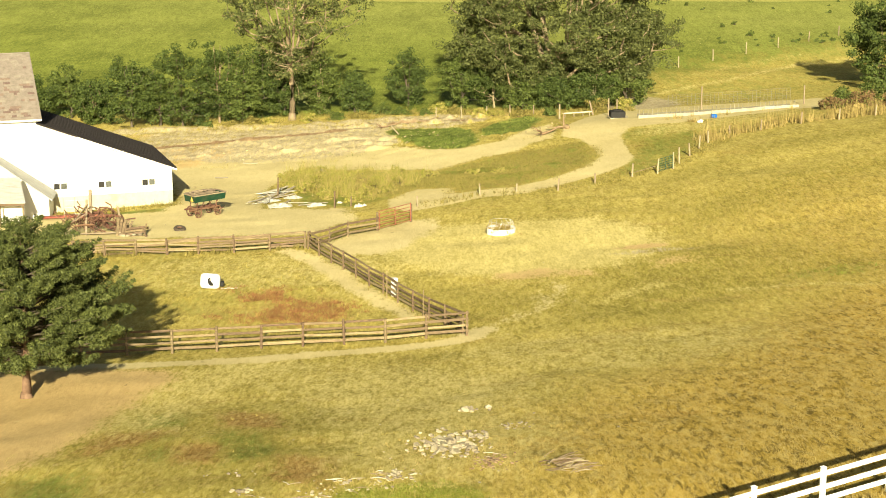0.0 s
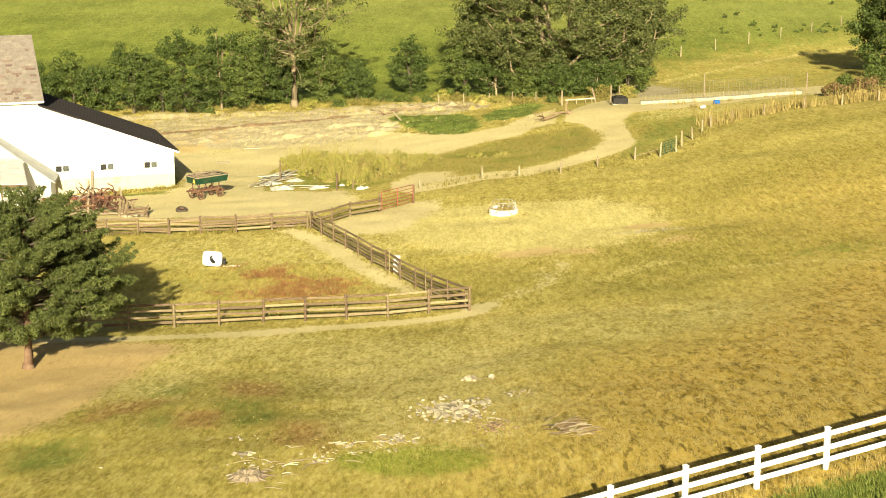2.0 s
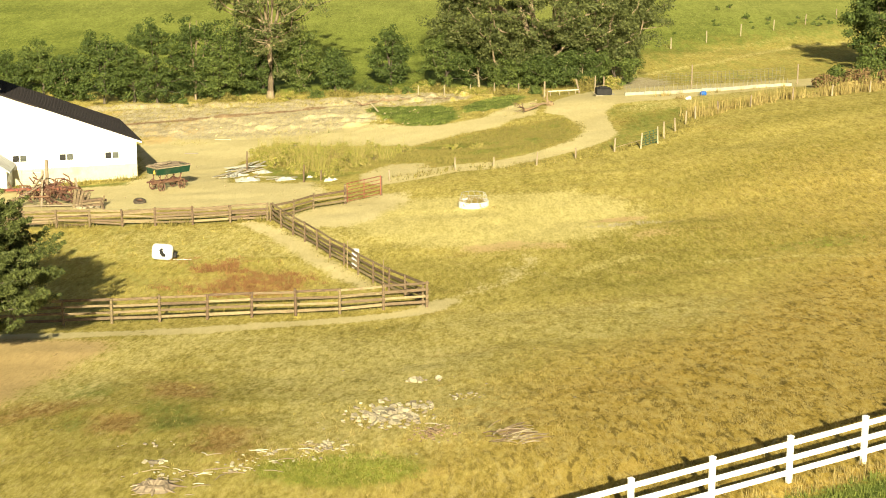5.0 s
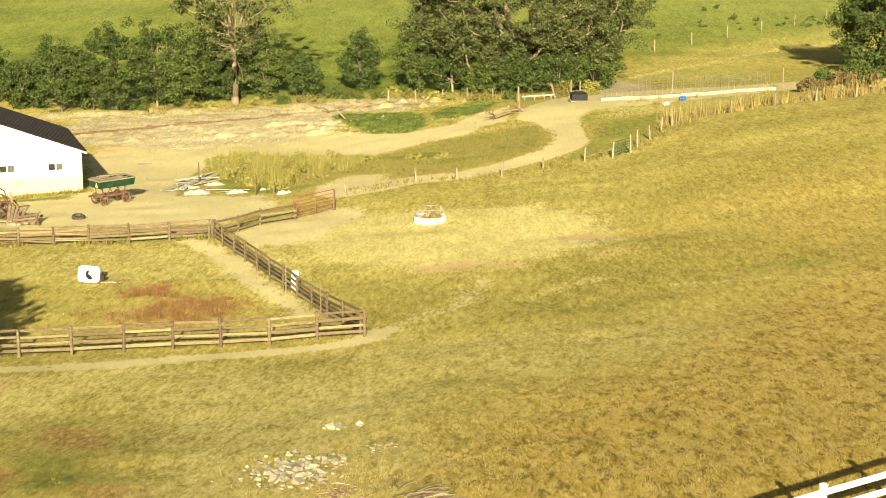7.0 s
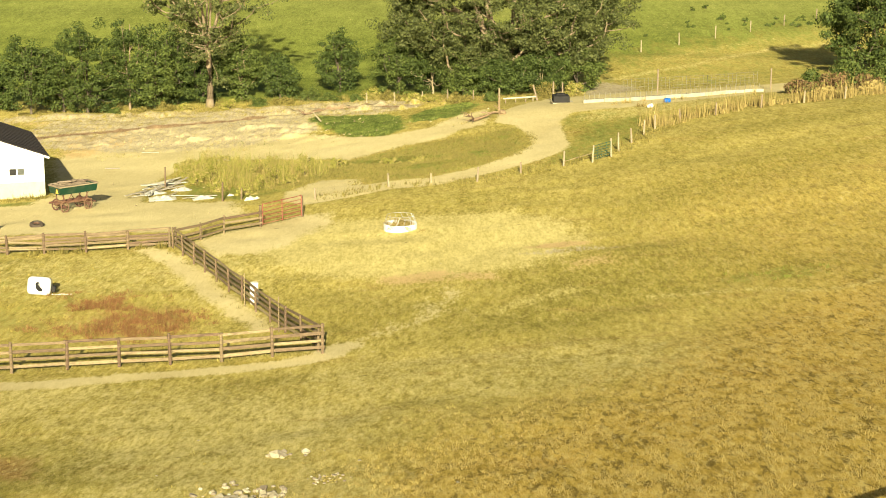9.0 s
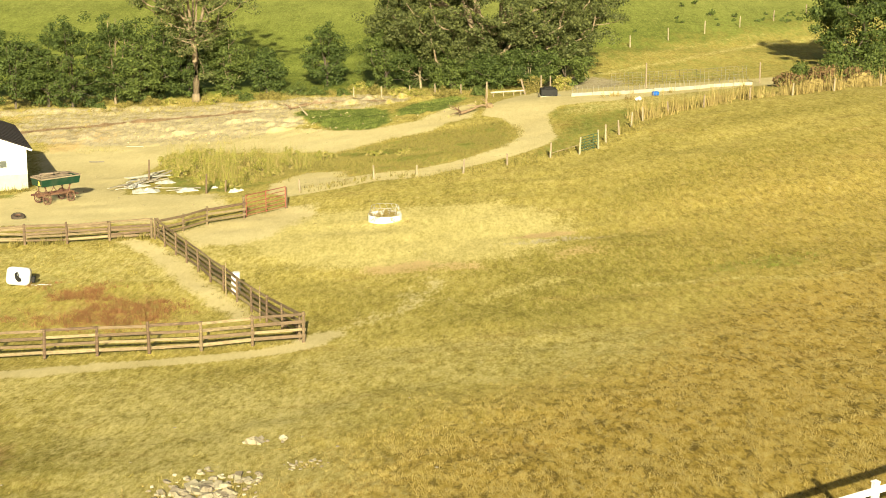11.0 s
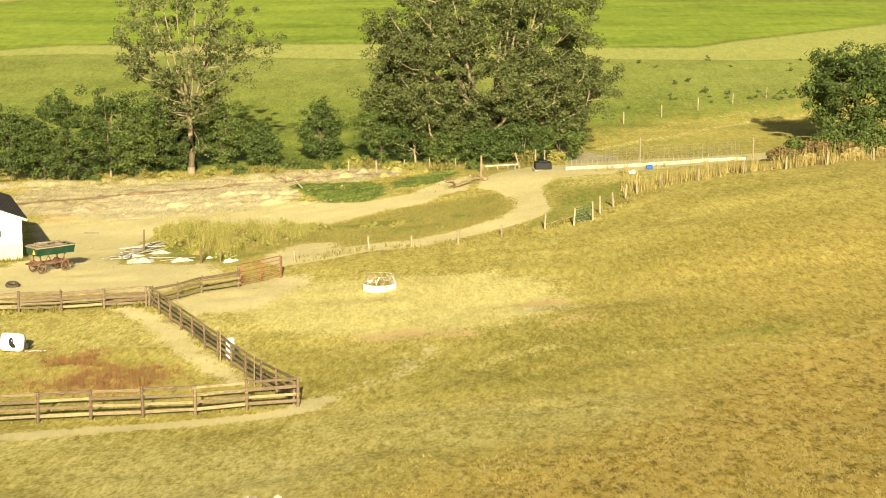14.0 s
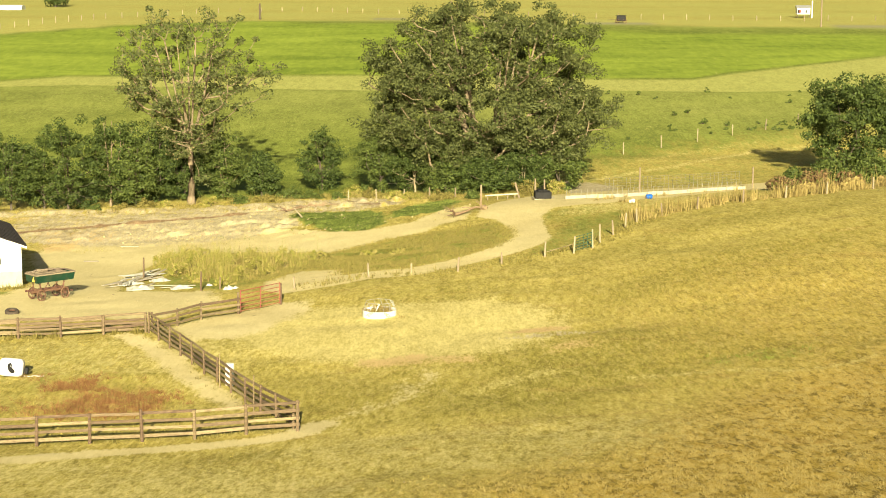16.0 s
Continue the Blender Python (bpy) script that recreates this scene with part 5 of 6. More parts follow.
for k in range(9):
    bm = bmesh.new()
    ring(bm, (dice.uniform(-0.9, 1.4), dice.uniform(-0.6, 1.6), dice.uniform(0.3, 0.8)), dice.uniform(0.3, 0.55), 0.03, Euler((dice.uniform(0.6, 1.6), dice.uniform(-0.5, 0.5), 0)).to_matrix(), 16, 5)
    part("hoop", bm, RUST, scrap)
for a, b in (((-1.8, 0.6, 0), (-0.2, -0.5, 1.6)), ((-0.3, -0.9, 0), (-0.4, 0.2, 1.7)), ((1.9, -0.5, 0), (1.3, 1.0, 1.2)), ((-2.0, -1.0, 0.12), (1.8, -0.9, 0.2)), ((-1.9, -1.2, 0.4), (-0.2, -1.0, 1.2))):
    bm = bmesh.new()
    beam(bm, a, b, 0.12, 0.06)
    part("plank", bm, GREY_WOOD, scrap)
pole = thing("timber_post", -30.6, 41.2, ground_z(-30.6, 41.2), "tall weathered timber post standing in the scrap", "post")
bm = bmesh.new()
beam(bm, (0, 0, -0.3), (0.05, 0, 3.5), 0.26, 0.22)
part("timber", bm, GREY_WOOD, pole)
red = thing("machine_frame", -33.4, 49.6, ground_z(-33.4, 49.6), "long red-painted machine part lying by the barn", "machine part", turn=8)
for k in range(3):
    bm = bmesh.new()
    box(bm, (-2.2 + 2.0 * k, 0.1 * k, 0.25), (2.2, 0.7, 0.16 + 0.05 * k), Matrix.Rotation(0.08 * k, 3, "Y"), 0.06)
    part("panel", bm, RED_PAINT, red)
rack = thing("steel_rack", -33.6, 49.2, ground_z(-33.6, 49.2), "grey tubular rack leaning beside the barn", "rack", turn=12)
for z in (0.5, 1.1, 1.7):
    bm = bmesh.new()
    tube(bm, [(-0.9, 0, z), (0.9, 0.05, z)], 0.03, 6)
    part("rung", bm, GALV, rack)
for x in (-0.9, 0.0, 0.9):
    bm = bmesh.new()
    tube(bm, [(x, 0.3, 0), (x, -0.05, 2.0)], 0.03, 6)
    part("leg", bm, GALV, rack)

# ---- boards and sheets dumped by the weeds ----
heap = random.Random(21)
boards = [(-17.9 + 0.05 * k + heap.uniform(-0.9, 0.9), 54.6 + 0.42 * k + heap.uniform(-0.8, 0.8), heap.uniform(2.2, 4.6), heap.uniform(0.12, 0.26), heap.gauss(66, 13), heap.uniform(0.02, 0.22), heap.gauss(0, 0.03)) for k in range(22)]
boards += [(-12.6, 52.0, 1.7, 0.2, 15, 0.05, 0.04), (-13.6, 51.6, 1.6, 0.18, 28, 0.05, 0), (-14.4, 52.6, 1.9, 0.14, 8, 0.06, 0.03), (-24.0, 74.2, 1.3, 0.3, 4, 0.03, 0), (-15.6, 53.6, 2.0, 0.14, 70, 0.06, 0), (-22.0, 83.0, 1.6, 0.3, 0, 0.04, 0)]
for x, y, L, wd, ang, z, tip in boards:
    t = thing("board", x, y, ground_z(x, y), "sun-bleached grey-white board in a dumped pile", "board", "dumped boards", turn=ang)
    bm = bmesh.new()
    n = 4
    for k in range(n):
        a0, a1 = -L / 2 + L * k / n, -L / 2 + L * (k + 1) / n
        box(bm, ((a0 + a1) / 2, 0.03 * math.sin(k * 2.1 + L), z + 0.06 + L * abs(tip) / 2 - tip * (a0 + a1) / 2), (L / n + 0.03, wd, 0.04), Matrix.Rotation(tip, 3, "Y"), 0.006)
    part("plank", bm, SHEET if heap.random() < 0.25 else PALE_BOARD, t)
def crumpled(bm, w, d, peak, seed):
    """A thin sheet dropped in folds: a rumpled top, a rim that reaches the ground, and an underside."""
    nx, ny = 11, 8
    top = []
    for j in range(ny):
        for i in range(nx):
            u, v = i / (nx - 1) * 2 - 1, j / (ny - 1) * 2 - 1
            k = max(0.0, 1 - max(abs(u) ** 1.6, abs(v) ** 1.6))
            fold = 0.5 + 0.9 * noise.noise(Vector((u * 1.9 + seed, v * 1.5, seed))) + 0.5 * noise.noise(Vector((u * 4.5, v * 4.0 + seed, 3.0)))
            top.append((u * w / 2 * (1 + 0.18 * noise.noise(Vector((v * 2.2, seed, 1.0)))), v * d / 2 * (1 + 0.2 * noise.noise(Vector((u * 2.2, seed, 7.0)))), 0.02 + peak * max(0.0, fold) * k ** 0.7))
    hi = [bm.verts.new(p) for p in top]
    lo = [bm.verts.new((p[0], p[1], -0.06)) for p in top]
    for j in range(ny - 1):
        for i in range(nx - 1):
            a = j * nx + i
            bm.faces.new((hi[a], hi[a + 1], hi[a + nx + 1], hi[a + nx]))
            bm.faces.new((lo[a], lo[a + nx], lo[a + nx + 1], lo[a + 1]))
    rim = [*range(nx), *range(2 * nx - 1, nx * ny, nx), *range(nx * ny - 2, nx * (ny - 1) - 1, -1), *range(nx * (ny - 2), 0, -nx)]
    for a, b in zip(rim, rim[1:] + rim[:1]):
        bm.faces.new((hi[b], hi[a], lo[a], lo[b]))
    return bm


for k, (x, y, w, d, ang, peak) in enumerate(((-15.9, 51.6, 2.1, 1.9, 12, 0.36), (-12.7, 51.3, 1.7, 0.9, 25, 0.26), (-17.2, 55.8, 1.7, 1.6, 60, 0.3), (-15.2, 57.4, 1.3, 1.5, 40, 0.35), (-14.0, 74.5, 1.2, 0.9, 10, 0.2))):
    t = thing("plastic_sheet", x, y, ground_z(x, y), "crumpled white plastic sheet on the ground", "sheet", "white sheets", turn=ang)
    part("sheet", crumpled(bmesh.new(), w, d, peak, 2.3 * k), SHEET, t)
for x, y, h in ((-16.8, 58.6, 1.9), (-11.0, 49.4, 1.5), (-9.6, 49.8, 0.9)):
    t = thing("old_post", x, y, ground_z(x, y), "lone weathered fence post among the weeds", "post", "lone posts")
    bm = bmesh.new()
    tube(bm, [(0, 0, -0.3), (0.02, 0, h * 0.5), (0.05, 0.02, h)], [0.08, 0.075, 0.06], 7)
    part("pole", bm, WOOD, t)
for x, y, k in ((-10.7, 52.2, 0.32), (-8.9, 49.4, 0.5), (-8.5, 49.7, 0.42)):
    t = thing("white_sack", x, y, ground_z(x, y), "crumpled white plastic sack in the weeds", "sack", "white litter")
    bm = bmesh.new()
    crumpled(bm, 1.5 * k, 1.1 * k, 0.6 * k, 9 * k)
    part("sack", bm, SHEET, t)

# ---- wire fence along the track ----
stakes = ((-3.7, 46.6, 0.9), (1.7, 49.6, 1.05), (4.9, 50.4, 0.8), (8.4, 49.0, 1.1), (11.8, 51.1, 0.9), (15.15, 52.2, 1.2), (17.4, 52.4, 1.35), (19.0, 53.8, 1.5), (19.75, 55.7, 1.5), (21.1, 58.6, 1.2), (22.45, 62.4, 1.25), (23.8, 65.8, 1.2), (26.3, 68.4, 1.1), (29.5, 69.9, 1.1), (33.7, 71.3, 1.2), (37.6, 72.2, 1.1), (41.5, 73.4, 1.1), (46, 74.8, 1.1), (51, 76.5, 1.1), (56, 78.5, 1.1))
x0, y0 = stakes[0][:2]
base = Vector((x0, y0, ground_z(x0, y0)))
wire_fence = thing("wire_fence", x0, y0, base.z, "old wire fence with pale leaning wooden posts", "fence")
feet = []
for x, y, h in stakes:
    p = Vector((x, y, ground_z(x, y))) - base
    bm = bmesh.new()
    lx, ly = dice.uniform(-0.08, 0.08), dice.uniform(-0.05, 0.05)
    tube(bm, [p + Vector((0, 0, -0.3)), p + Vector((lx, ly, h * 0.6)), p + Vector((lx * 1.5, ly, h))], [0.085, 0.08, 0.065], 7)
    part("post", bm, PALE_POST, wire_fence)
    feet.append((p, h))
for (p, h), (q, g) in zip(feet[:-1], feet[1:]):
    for t in (0.35, 0.65, 0.92):
        bm = bmesh.new()
        tube(bm, [p + Vector((0, 0, h * t)), (p + q) / 2 + Vector((0, 0, (h + g) * t / 2 - 0.03)), q + Vector((0, 0, g * t))], 0.003, 3)
        part("wire", bm, RUST, wire_fence)
bm = bmesh.new()
a, b = feet[5][0], feet[6][0]
beam(bm, a + Vector((0, 0, 0.35)), b + Vector((0, 0, 0.75)), 0.035, 0.05)
part("loose_rail", bm, WOOD, wire_fence)
green_gate = thing("green_gate", 17.5, 52.5, ground_z(17.5, 52.5), "green welded-bar gate panel in the wire fence", "gate")
ge = Vector((1.4, 1.25, 0.16))
for k in range(6):
    bm = bmesh.new()
    z = 0.22 + 1.05 * k / 5
    tube(bm, [Vector((0, 0, z)), ge + Vector((0, 0, z))], 0.028, 5)
    part("bar", bm, GATE_GREEN, green_gate)
for t in (0, 0.25, 0.5, 0.75, 1.0):
    bm = bmesh.new()
    tube(bm, [ge * t + Vector((0, 0, 0.2)), ge * t + Vector((0, 0, 1.3))], 0.026, 5)
    part("upright", bm, GATE_GREEN, green_gate)

# ---- trough, slab, barrel, rail by the far track ----
x, y = 17.3, 89.3
tr = thing("water_trough", x, y, ground_z(x, y), "square black water trough on a pale slab", "trough", turn=3)
bm = bmesh.new()
box(bm, (0.15, 0, 0.04), (2.1, 2.1, 0.2), None, 0.03)
part("slab", bm, CONCRETE, tr, "pale concrete slab")
bm = bmesh.new()
box(bm, (0, 0, 0.46), (1.6, 1.6, 0.66), None, 0.06)
part("basin", bm, BLACK_PLASTIC, tr)
bm = bmesh.new()
box(bm, (0, 0, 0.85), (0.95, 0.95, 0.14), None, 0.05)
part("lid", bm, BLACK_PLASTIC, tr)
x, y = 27.2, 85.2
drum = thing("barrel", x, y, ground_z(x, y), "blue plastic barrel lying on its side", "barrel", turn=15)
drum.scale = (0.75, 0.75, 0.75)
bm = bmesh.new()
tube(bm, [(-0.42, 0, 0.29), (-0.36, 0, 0.29), (0, 0, 0.29), (0.36, 0, 0.29), (0.42, 0, 0.29)], [0.22, 0.28, 0.30, 0.28, 0.22], 14)
part("drum", bm, BLUE_PLASTIC, drum, smooth=False)
x, y = 24.9, 79.4
can = thing("white_bucket", x, y, ground_z(x, y), "white plastic bucket tipped over on the verge", "bucket", turn=40)
bm = bmesh.new()
tube(bm, [(-0.24, 0, 0.18), (0.24, 0, 0.22)], [0.14, 0.2], 12)
part("pail", bm, WHITE_PLASTIC, can)

bunk = thing("feed_slab", 19.3, 86.3, ground_z(19.3, 86.3), "pale concrete feeding slab behind a low wall with short stakes", "feed slab")
base = Vector((19.3, 86.3, ground_z(19.3, 86.3)))
line = [(19.3 + 2.1 * k, 86.3 + 0.98 * k) for k in range(10)]
for (ax, ay), (bx, by) in zip(line[:-1], line[1:]):
    corners = [(ax, ay), (bx - 0.03, by), (bx + 1.0, by + 11.0), (ax + 1.0, ay + 11.0)]
    pts = [Vector((x, y, ground_z(x, y) + 0.02)) - base for x, y in corners]
    bm = bmesh.new()
    prism(bm, pts, (0, 0, -0.3), (0, 0, dice.uniform(-0.01, 0.01)))
    part("slab", bm, CONCRETE, bunk)
    a, b = pts[0] - Vector((0, 0, 0.02)), pts[1] - Vector((0, 0, 0.02))
    bm = bmesh.new()
    beam(bm, a + Vector((0, 0.2, 0.12)), b + Vector((-0.02, 0.2, 0.10 + dice.uniform(-0.05, 0.05))), 0.16, 0.40)
    part("wall_panel", bm, DUSTY_WALL, bunk, "low pale concrete wall panel")
    for t in (0.05, 0.28, 0.52, 0.76):
        q = a.lerp(b, t) + Vector((0, 0.2, 0))
        bm = bmesh.new()
        tube(bm, [q + Vector((0, 0, 0.3)), q + Vector((0.02, 0, 0.85))], 0.03, 5)
        part("rail_post", bm, PANEL_STEEL, bunk)
pen = thing("stock_panel_fence", 25.5, 110.6, ground_z(25.5, 110.6), "row of dull grey wire stock panels", "fence")
base = Vector((25.5, 110.6, ground_z(25.5, 110.6)))
for k in range(8):
    p = Vector((25.5 + 1.9 * k, 110.6 + 0.35 * k, 0))
    q = Vector((25.5 + 1.9 * (k + 1), 110.6 + 0.35 * (k + 1), 0))
    p.z, q.z = ground_z(p.x, p.y), ground_z(q.x, q.y)
    p, q = p - base, q - base
    for t in np.linspace(0, 1, 5):
        c = p.lerp(q, float(t))
        bm = bmesh.new()
        tube(bm, [c, c + Vector((0, 0, 1.4))], 0.02, 4)
        part("upright", bm, PANEL_STEEL, pen)
    for z in (0.2, 0.5, 0.8, 1.1, 1.4):
        bm = bmesh.new()
        tube(bm, [p + Vector((0, 0, z)), q + Vector((0, 0, z))], 0.014, 4)
        part("bar", bm, PANEL_STEEL, pen)
for k, (x, y, h) in enumerate(((28.4, 103.0, 2.6), (17.0, 96.5, 2.0), (17.9, 96.0, 1.9), (40.5, 104, 2.2))):
    t = thing("pen_post", x, y, ground_z(x, y), "tall pale wooden post by the pen", "post", "pen posts")
    bm = bmesh.new()
    tube(bm, [(0, 0, -0.3), (0, 0, h)], [0.09, 0.075], 7)
    part("pole", bm, PALE_POST, t)
rail = thing("guard_rail", 12.2, 98.0, ground_z(12.2, 98.0), "short white wooden rail on posts", "rail", turn=18)
for x in (0.0, 1.1, 2.2, 3.0):
    bm = bmesh.new()
    beam(bm, (x, 0, -0.2), (x, 0, 0.55), 0.09, 0.09)
    part("post", bm, PALE_POST, rail)
bm = bmesh.new()
beam(bm, (-0.3, -0.08, 0.50), (3.3, -0.08, 0.56), 0.05, 0.13)
part("plank", bm, PALE_BOARD, rail)
for x, y, h, ln in ((11.5, 96.6, 1.7, 0.0), (15.6, 99.5, 1.6, -0.5)):
    t = thing("pen_post", x, y, ground_z(x, y), "tall pale wooden post by the white rail", "post", "pen posts")
    bm = bmesh.new()
    tube(bm, [(0, 0, -0.3), (ln, 0, h)], [0.12, 0.09], 7)
    part("pole", bm, PALE_POST, t)

# ---- uprooted stumps ----
def stump(x, y, size, lab, turn):
    s = thing("uprooted_stump", x, y, ground_z(x, y), lab, "stump", "uprooted stumps", turn=turn)
    bm = bmesh.new()
    limb(bm, (0, 0, 0.25), (1.9 * size, 0.3, 0.55 * size), 0.14 * size, 0.04, 0.15, 7, 4)
    part("trunk", bm, STUMP_WOOD, s, smooth=True)
    for k in range(9):
        ang = dice.uniform(1.6, 4.7)
        bm = bmesh.new()
        limb(bm, (0.1, 0, 0.25), (math.cos(ang) * size * dice.uniform(0.5, 1.3), math.sin(ang) * size * dice.uniform(0.4, 1.0), dice.uniform(0.02, 1.0) * size), 0.05 * size, 0.015, 0.25, 5, 3)
        part("root", bm, STUMP_WOOD, s, smooth=True)


stump(8.6, 80.2, 1.3, "uprooted brown tree stump with spread roots", 22)
stump(-8.8, 101.5, 0.9, "small uprooted stump on the spoil", 10)
x, y = 11.2, 83.2
log = thing("snag", x, y, ground_z(x, y), "broken forked snag standing on a clod", "snag")
bm = bmesh.new()
limb(bm, (0, 0, -0.2), (-0.15, 0, 1.75), 0.15, 0.05, 0.06, 7)
limb(bm, (0, 0, 0.2), (-1.9, -0.5, 0.25), 0.10, 0.04, 0.12, 6)
limb(bm, (0, 0, 0.35), (-0.6, 0.1, 0.85), 0.06, 0.03, 0.1, 5)
lump(bm, (0.15, 0, 0.2), (0.9, 0.7, 0.6))
part("dead_wood", bm, STUMP_WOOD, log, smooth=False)
x, y = -6.6, 95.3
t = thing("pale_pole", x, y, ground_z(x, y), "pale stripped pole lying on green patch", "pole")
bm = bmesh.new()
tube(bm, [(0, 0, 0.1), (-0.9, 1.2, 0.9)], 0.08, 6)
part("pole", bm, PALE_POST, t)

# ---- rubble on the near slope ----
def rubble(cx, cy, n, rx, ry, lab, big=0.6, mat=None):
    z0 = ground_z(cx, cy)
    r = thing("rubble_heap", cx, cy, z0, lab, "rubble", "stone rubble")
    for k in range(n):
        a, d = dice.uniform(0, 6.28), dice.random() ** 0.7
        px, py = math.cos(a) * rx * d, math.sin(a) * ry * d
        s = big * (1.0 - 0.6 * d) * dice.uniform(0.35, 1.1)
        bm = bmesh.new()
        gz = ground_z(cx + px, cy + py) - z0
        if dice.random() < 0.3:
            box(bm, (px, py, gz + s * 0.08 + 0.03), (s, s * dice.uniform(0.5, 0.9), s * dice.uniform(0.18, 0.4)), Euler((dice.uniform(-0.4, 0.4), dice.uniform(-0.5, 0.5), dice.uniform(0, 3))).to_matrix(), 0.03 * s)
        else:
            lump(bm, (px, py, gz + s * 0.10 + 0.03), (s, s * 0.8, s * 0.55))
        part("stone", bm, mat or STONE, r)


rubble(-1.1, -28.4, 150, 2.0, 3.4, "heap of pale broken limestone in dry grass", 0.52)
rubble(-0.6, -30.0, 9, 0.7, 1.0, "big white broken blocks on the stone heap", 0.95)
rubble(0.8, -32.2, 60, 1.3, 1.7, "small heap of broken brown stone and sticks", 0.28, STUMP_WOOD)
rubble(-3.2, -34.2, 50, 1.0, 1.7, "scatter of pale flat stones in the grass", 0.32)
rubble(-5.3, -35.0, 40, 1.5, 1.3, "scatter of pale stones and broken wood in grass", 0.22)
rubble(-6.3, -36.6, 14, 0.8, 0.9, "few flat pale stones in the grass", 0.26)
rubble(-9.3, -35.8, 7, 0.5, 0.7, "pair of large pale stones with rubble", 0.55)
rubble(-8.8, -37.4, 22, 1.7, 0.7, "low heap of reddish and grey stones", 0.24)
rubble(-0.3, -21.2, 8, 0.5, 0.9, "few large pale stones", 0.66)
rubble(0.8, -20.9, 4, 0.7, 0.5, "white flat stones lying in grass", 0.52)
rubble(1.9, -25.4, 26, 0.9, 0.8, "small ring of pale stones", 0.27)
rubble(-10.2, -32.6, 10, 1.2, 0.8, "thin scatter of small pale stones", 0.26)
# broken sticks lying about the rubble
for k in range(46):
    x, y = dice.choice(((-5.4, -35.2), (-4.6, -34.6), (-8.6, -38.4), (0.6, -31.5), (-7.2, -36.8)))
    x, y = x + dice.gauss(0, 0.9), y + dice.gauss(0, 0.9)
    t = thing("broken_stick", x, y, ground_z(x, y), "bleached broken stick lying in dry grass", "stick", "broken sticks", turn=dice.gauss(0, 30))
    bm = bmesh.new()
    L = dice.uniform(0.3, 0.8)
    tube(bm, [(-L / 2, 0, 0.06), (0, dice.uniform(-0.05, 0.05), 0.10), (L / 2, 0, 0.07)], [0.014, 0.018, 0.012], 5)
    part("stick", bm, GREY_WOOD if k % 3 else PALE_BOARD, t)
for k in range(20):
    x, y = dice.uniform(-16, 8), dice.uniform(-40, -14)
    s = thing("field_stone", x, y, ground_z(x, y), "small pale stone in dry grass", "stone", "field stones")
    bm = bmesh.new()
    q = dice.uniform(0.08, 0.2)
    lump(bm, (0, 0, q * 0.15 + 0.04), (q, q * 0.7, q * 0.4))
    part("stone", bm, STONE, s)
x, y = -8.8, -38.9
old = thing("rotten_stump", x, y, ground_z(x, y), "rotten grey tree stump with splayed root ridges in grass", "stump")
bm = bmesh.new()
n = 22
rows = []
for r, h in ((1.0, -0.1), (0.72, 0.10), (0.55, 0.30), (0.40, 0.34), (0.22, 0.12), (0.02, 0.08)):
    rows.append([bm.verts.new((math.cos(6.28318 * k / n) * r * (1 + 0.28 * noise.noise((k * 0.9, r * 2, 3.0))), math.sin(6.28318 * k / n) * r * (1 + 0.28 * noise.noise((k * 0.9, r * 2, 3.0))), h + 0.13 * noise.noise((k * 1.3, r * 3, 8.0)))) for k in range(n)])
for r0, r1 in zip(rows[:-1], rows[1:]):
    for k in range(n):
        bm.faces.new((r0[k], r0[(k + 1) % n], r1[(k + 1) % n], r1[k]))
part("shell", bm, GREY_WOOD, old)
for k in range(9):
    ang = 6.28318 * k / 9 + dice.uniform(-0.2, 0.2)
    bm = bmesh.new()
    limb(bm, (math.cos(ang) * 0.5, math.sin(ang) * 0.5, 0.2), (math.cos(ang) * dice.uniform(0.9, 1.4), math.sin(ang) * dice.uniform(0.9, 1.4), 0.0), 0.10, 0.03, 0.12, 6, 3)
    part("root", bm, GREY_WOOD, old)
old.scale = (0.85, 0.85, 0.6)
sticks = thing("brushwood_pile", 3.6, -34.0, ground_z(3.6, -34.0), "low pile of thin grey brushwood in grass", "brushwood", turn=25)
for k in range(52):
    bm = bmesh.new()
    a = Vector((dice.uniform(-1.0, 0.5), dice.uniform(-0.8, 0.8), dice.uniform(0.06, 0.42)))
    b = a + Vector((dice.uniform(0.4, 1.1), dice.uniform(-0.35, 0.35), dice.uniform(-0.1, 0.15)))
    tube(bm, [a, a.lerp(b, 0.5) + Vector((0, 0, 0.05)), b], [0.02, 0.024, 0.014], 4)
    part("stick", bm, WOOD if k % 3 else PALE_POST, sticks)

# ---- far posts, road fence, hut, buggy ----
def post_line(name, pts, step, h, lab, r=0.09):
    x0, y0 = pts[0]
    base = Vector((x0, y0, ground_z(x0, y0)))
    f = thing(name, x0, y0, base.z, lab, "fence", "far fences")
    for x, y in spaced(pts, step):
        p = Vector((x, y, ground_z(x, y))) - base
        hh = h * dice.uniform(0.9, 1.1)
        bm = bmesh.new()
        tube(bm, [p + Vector((0, 0, -0.3)), p + Vector((0, 0, hh * 0.6)), p + Vector((dice.uniform(-0.05, 0.05), 0, hh))], [r, r * 0.95, r * 0.85], 6)
        part("post", bm, PALE_POST, f)


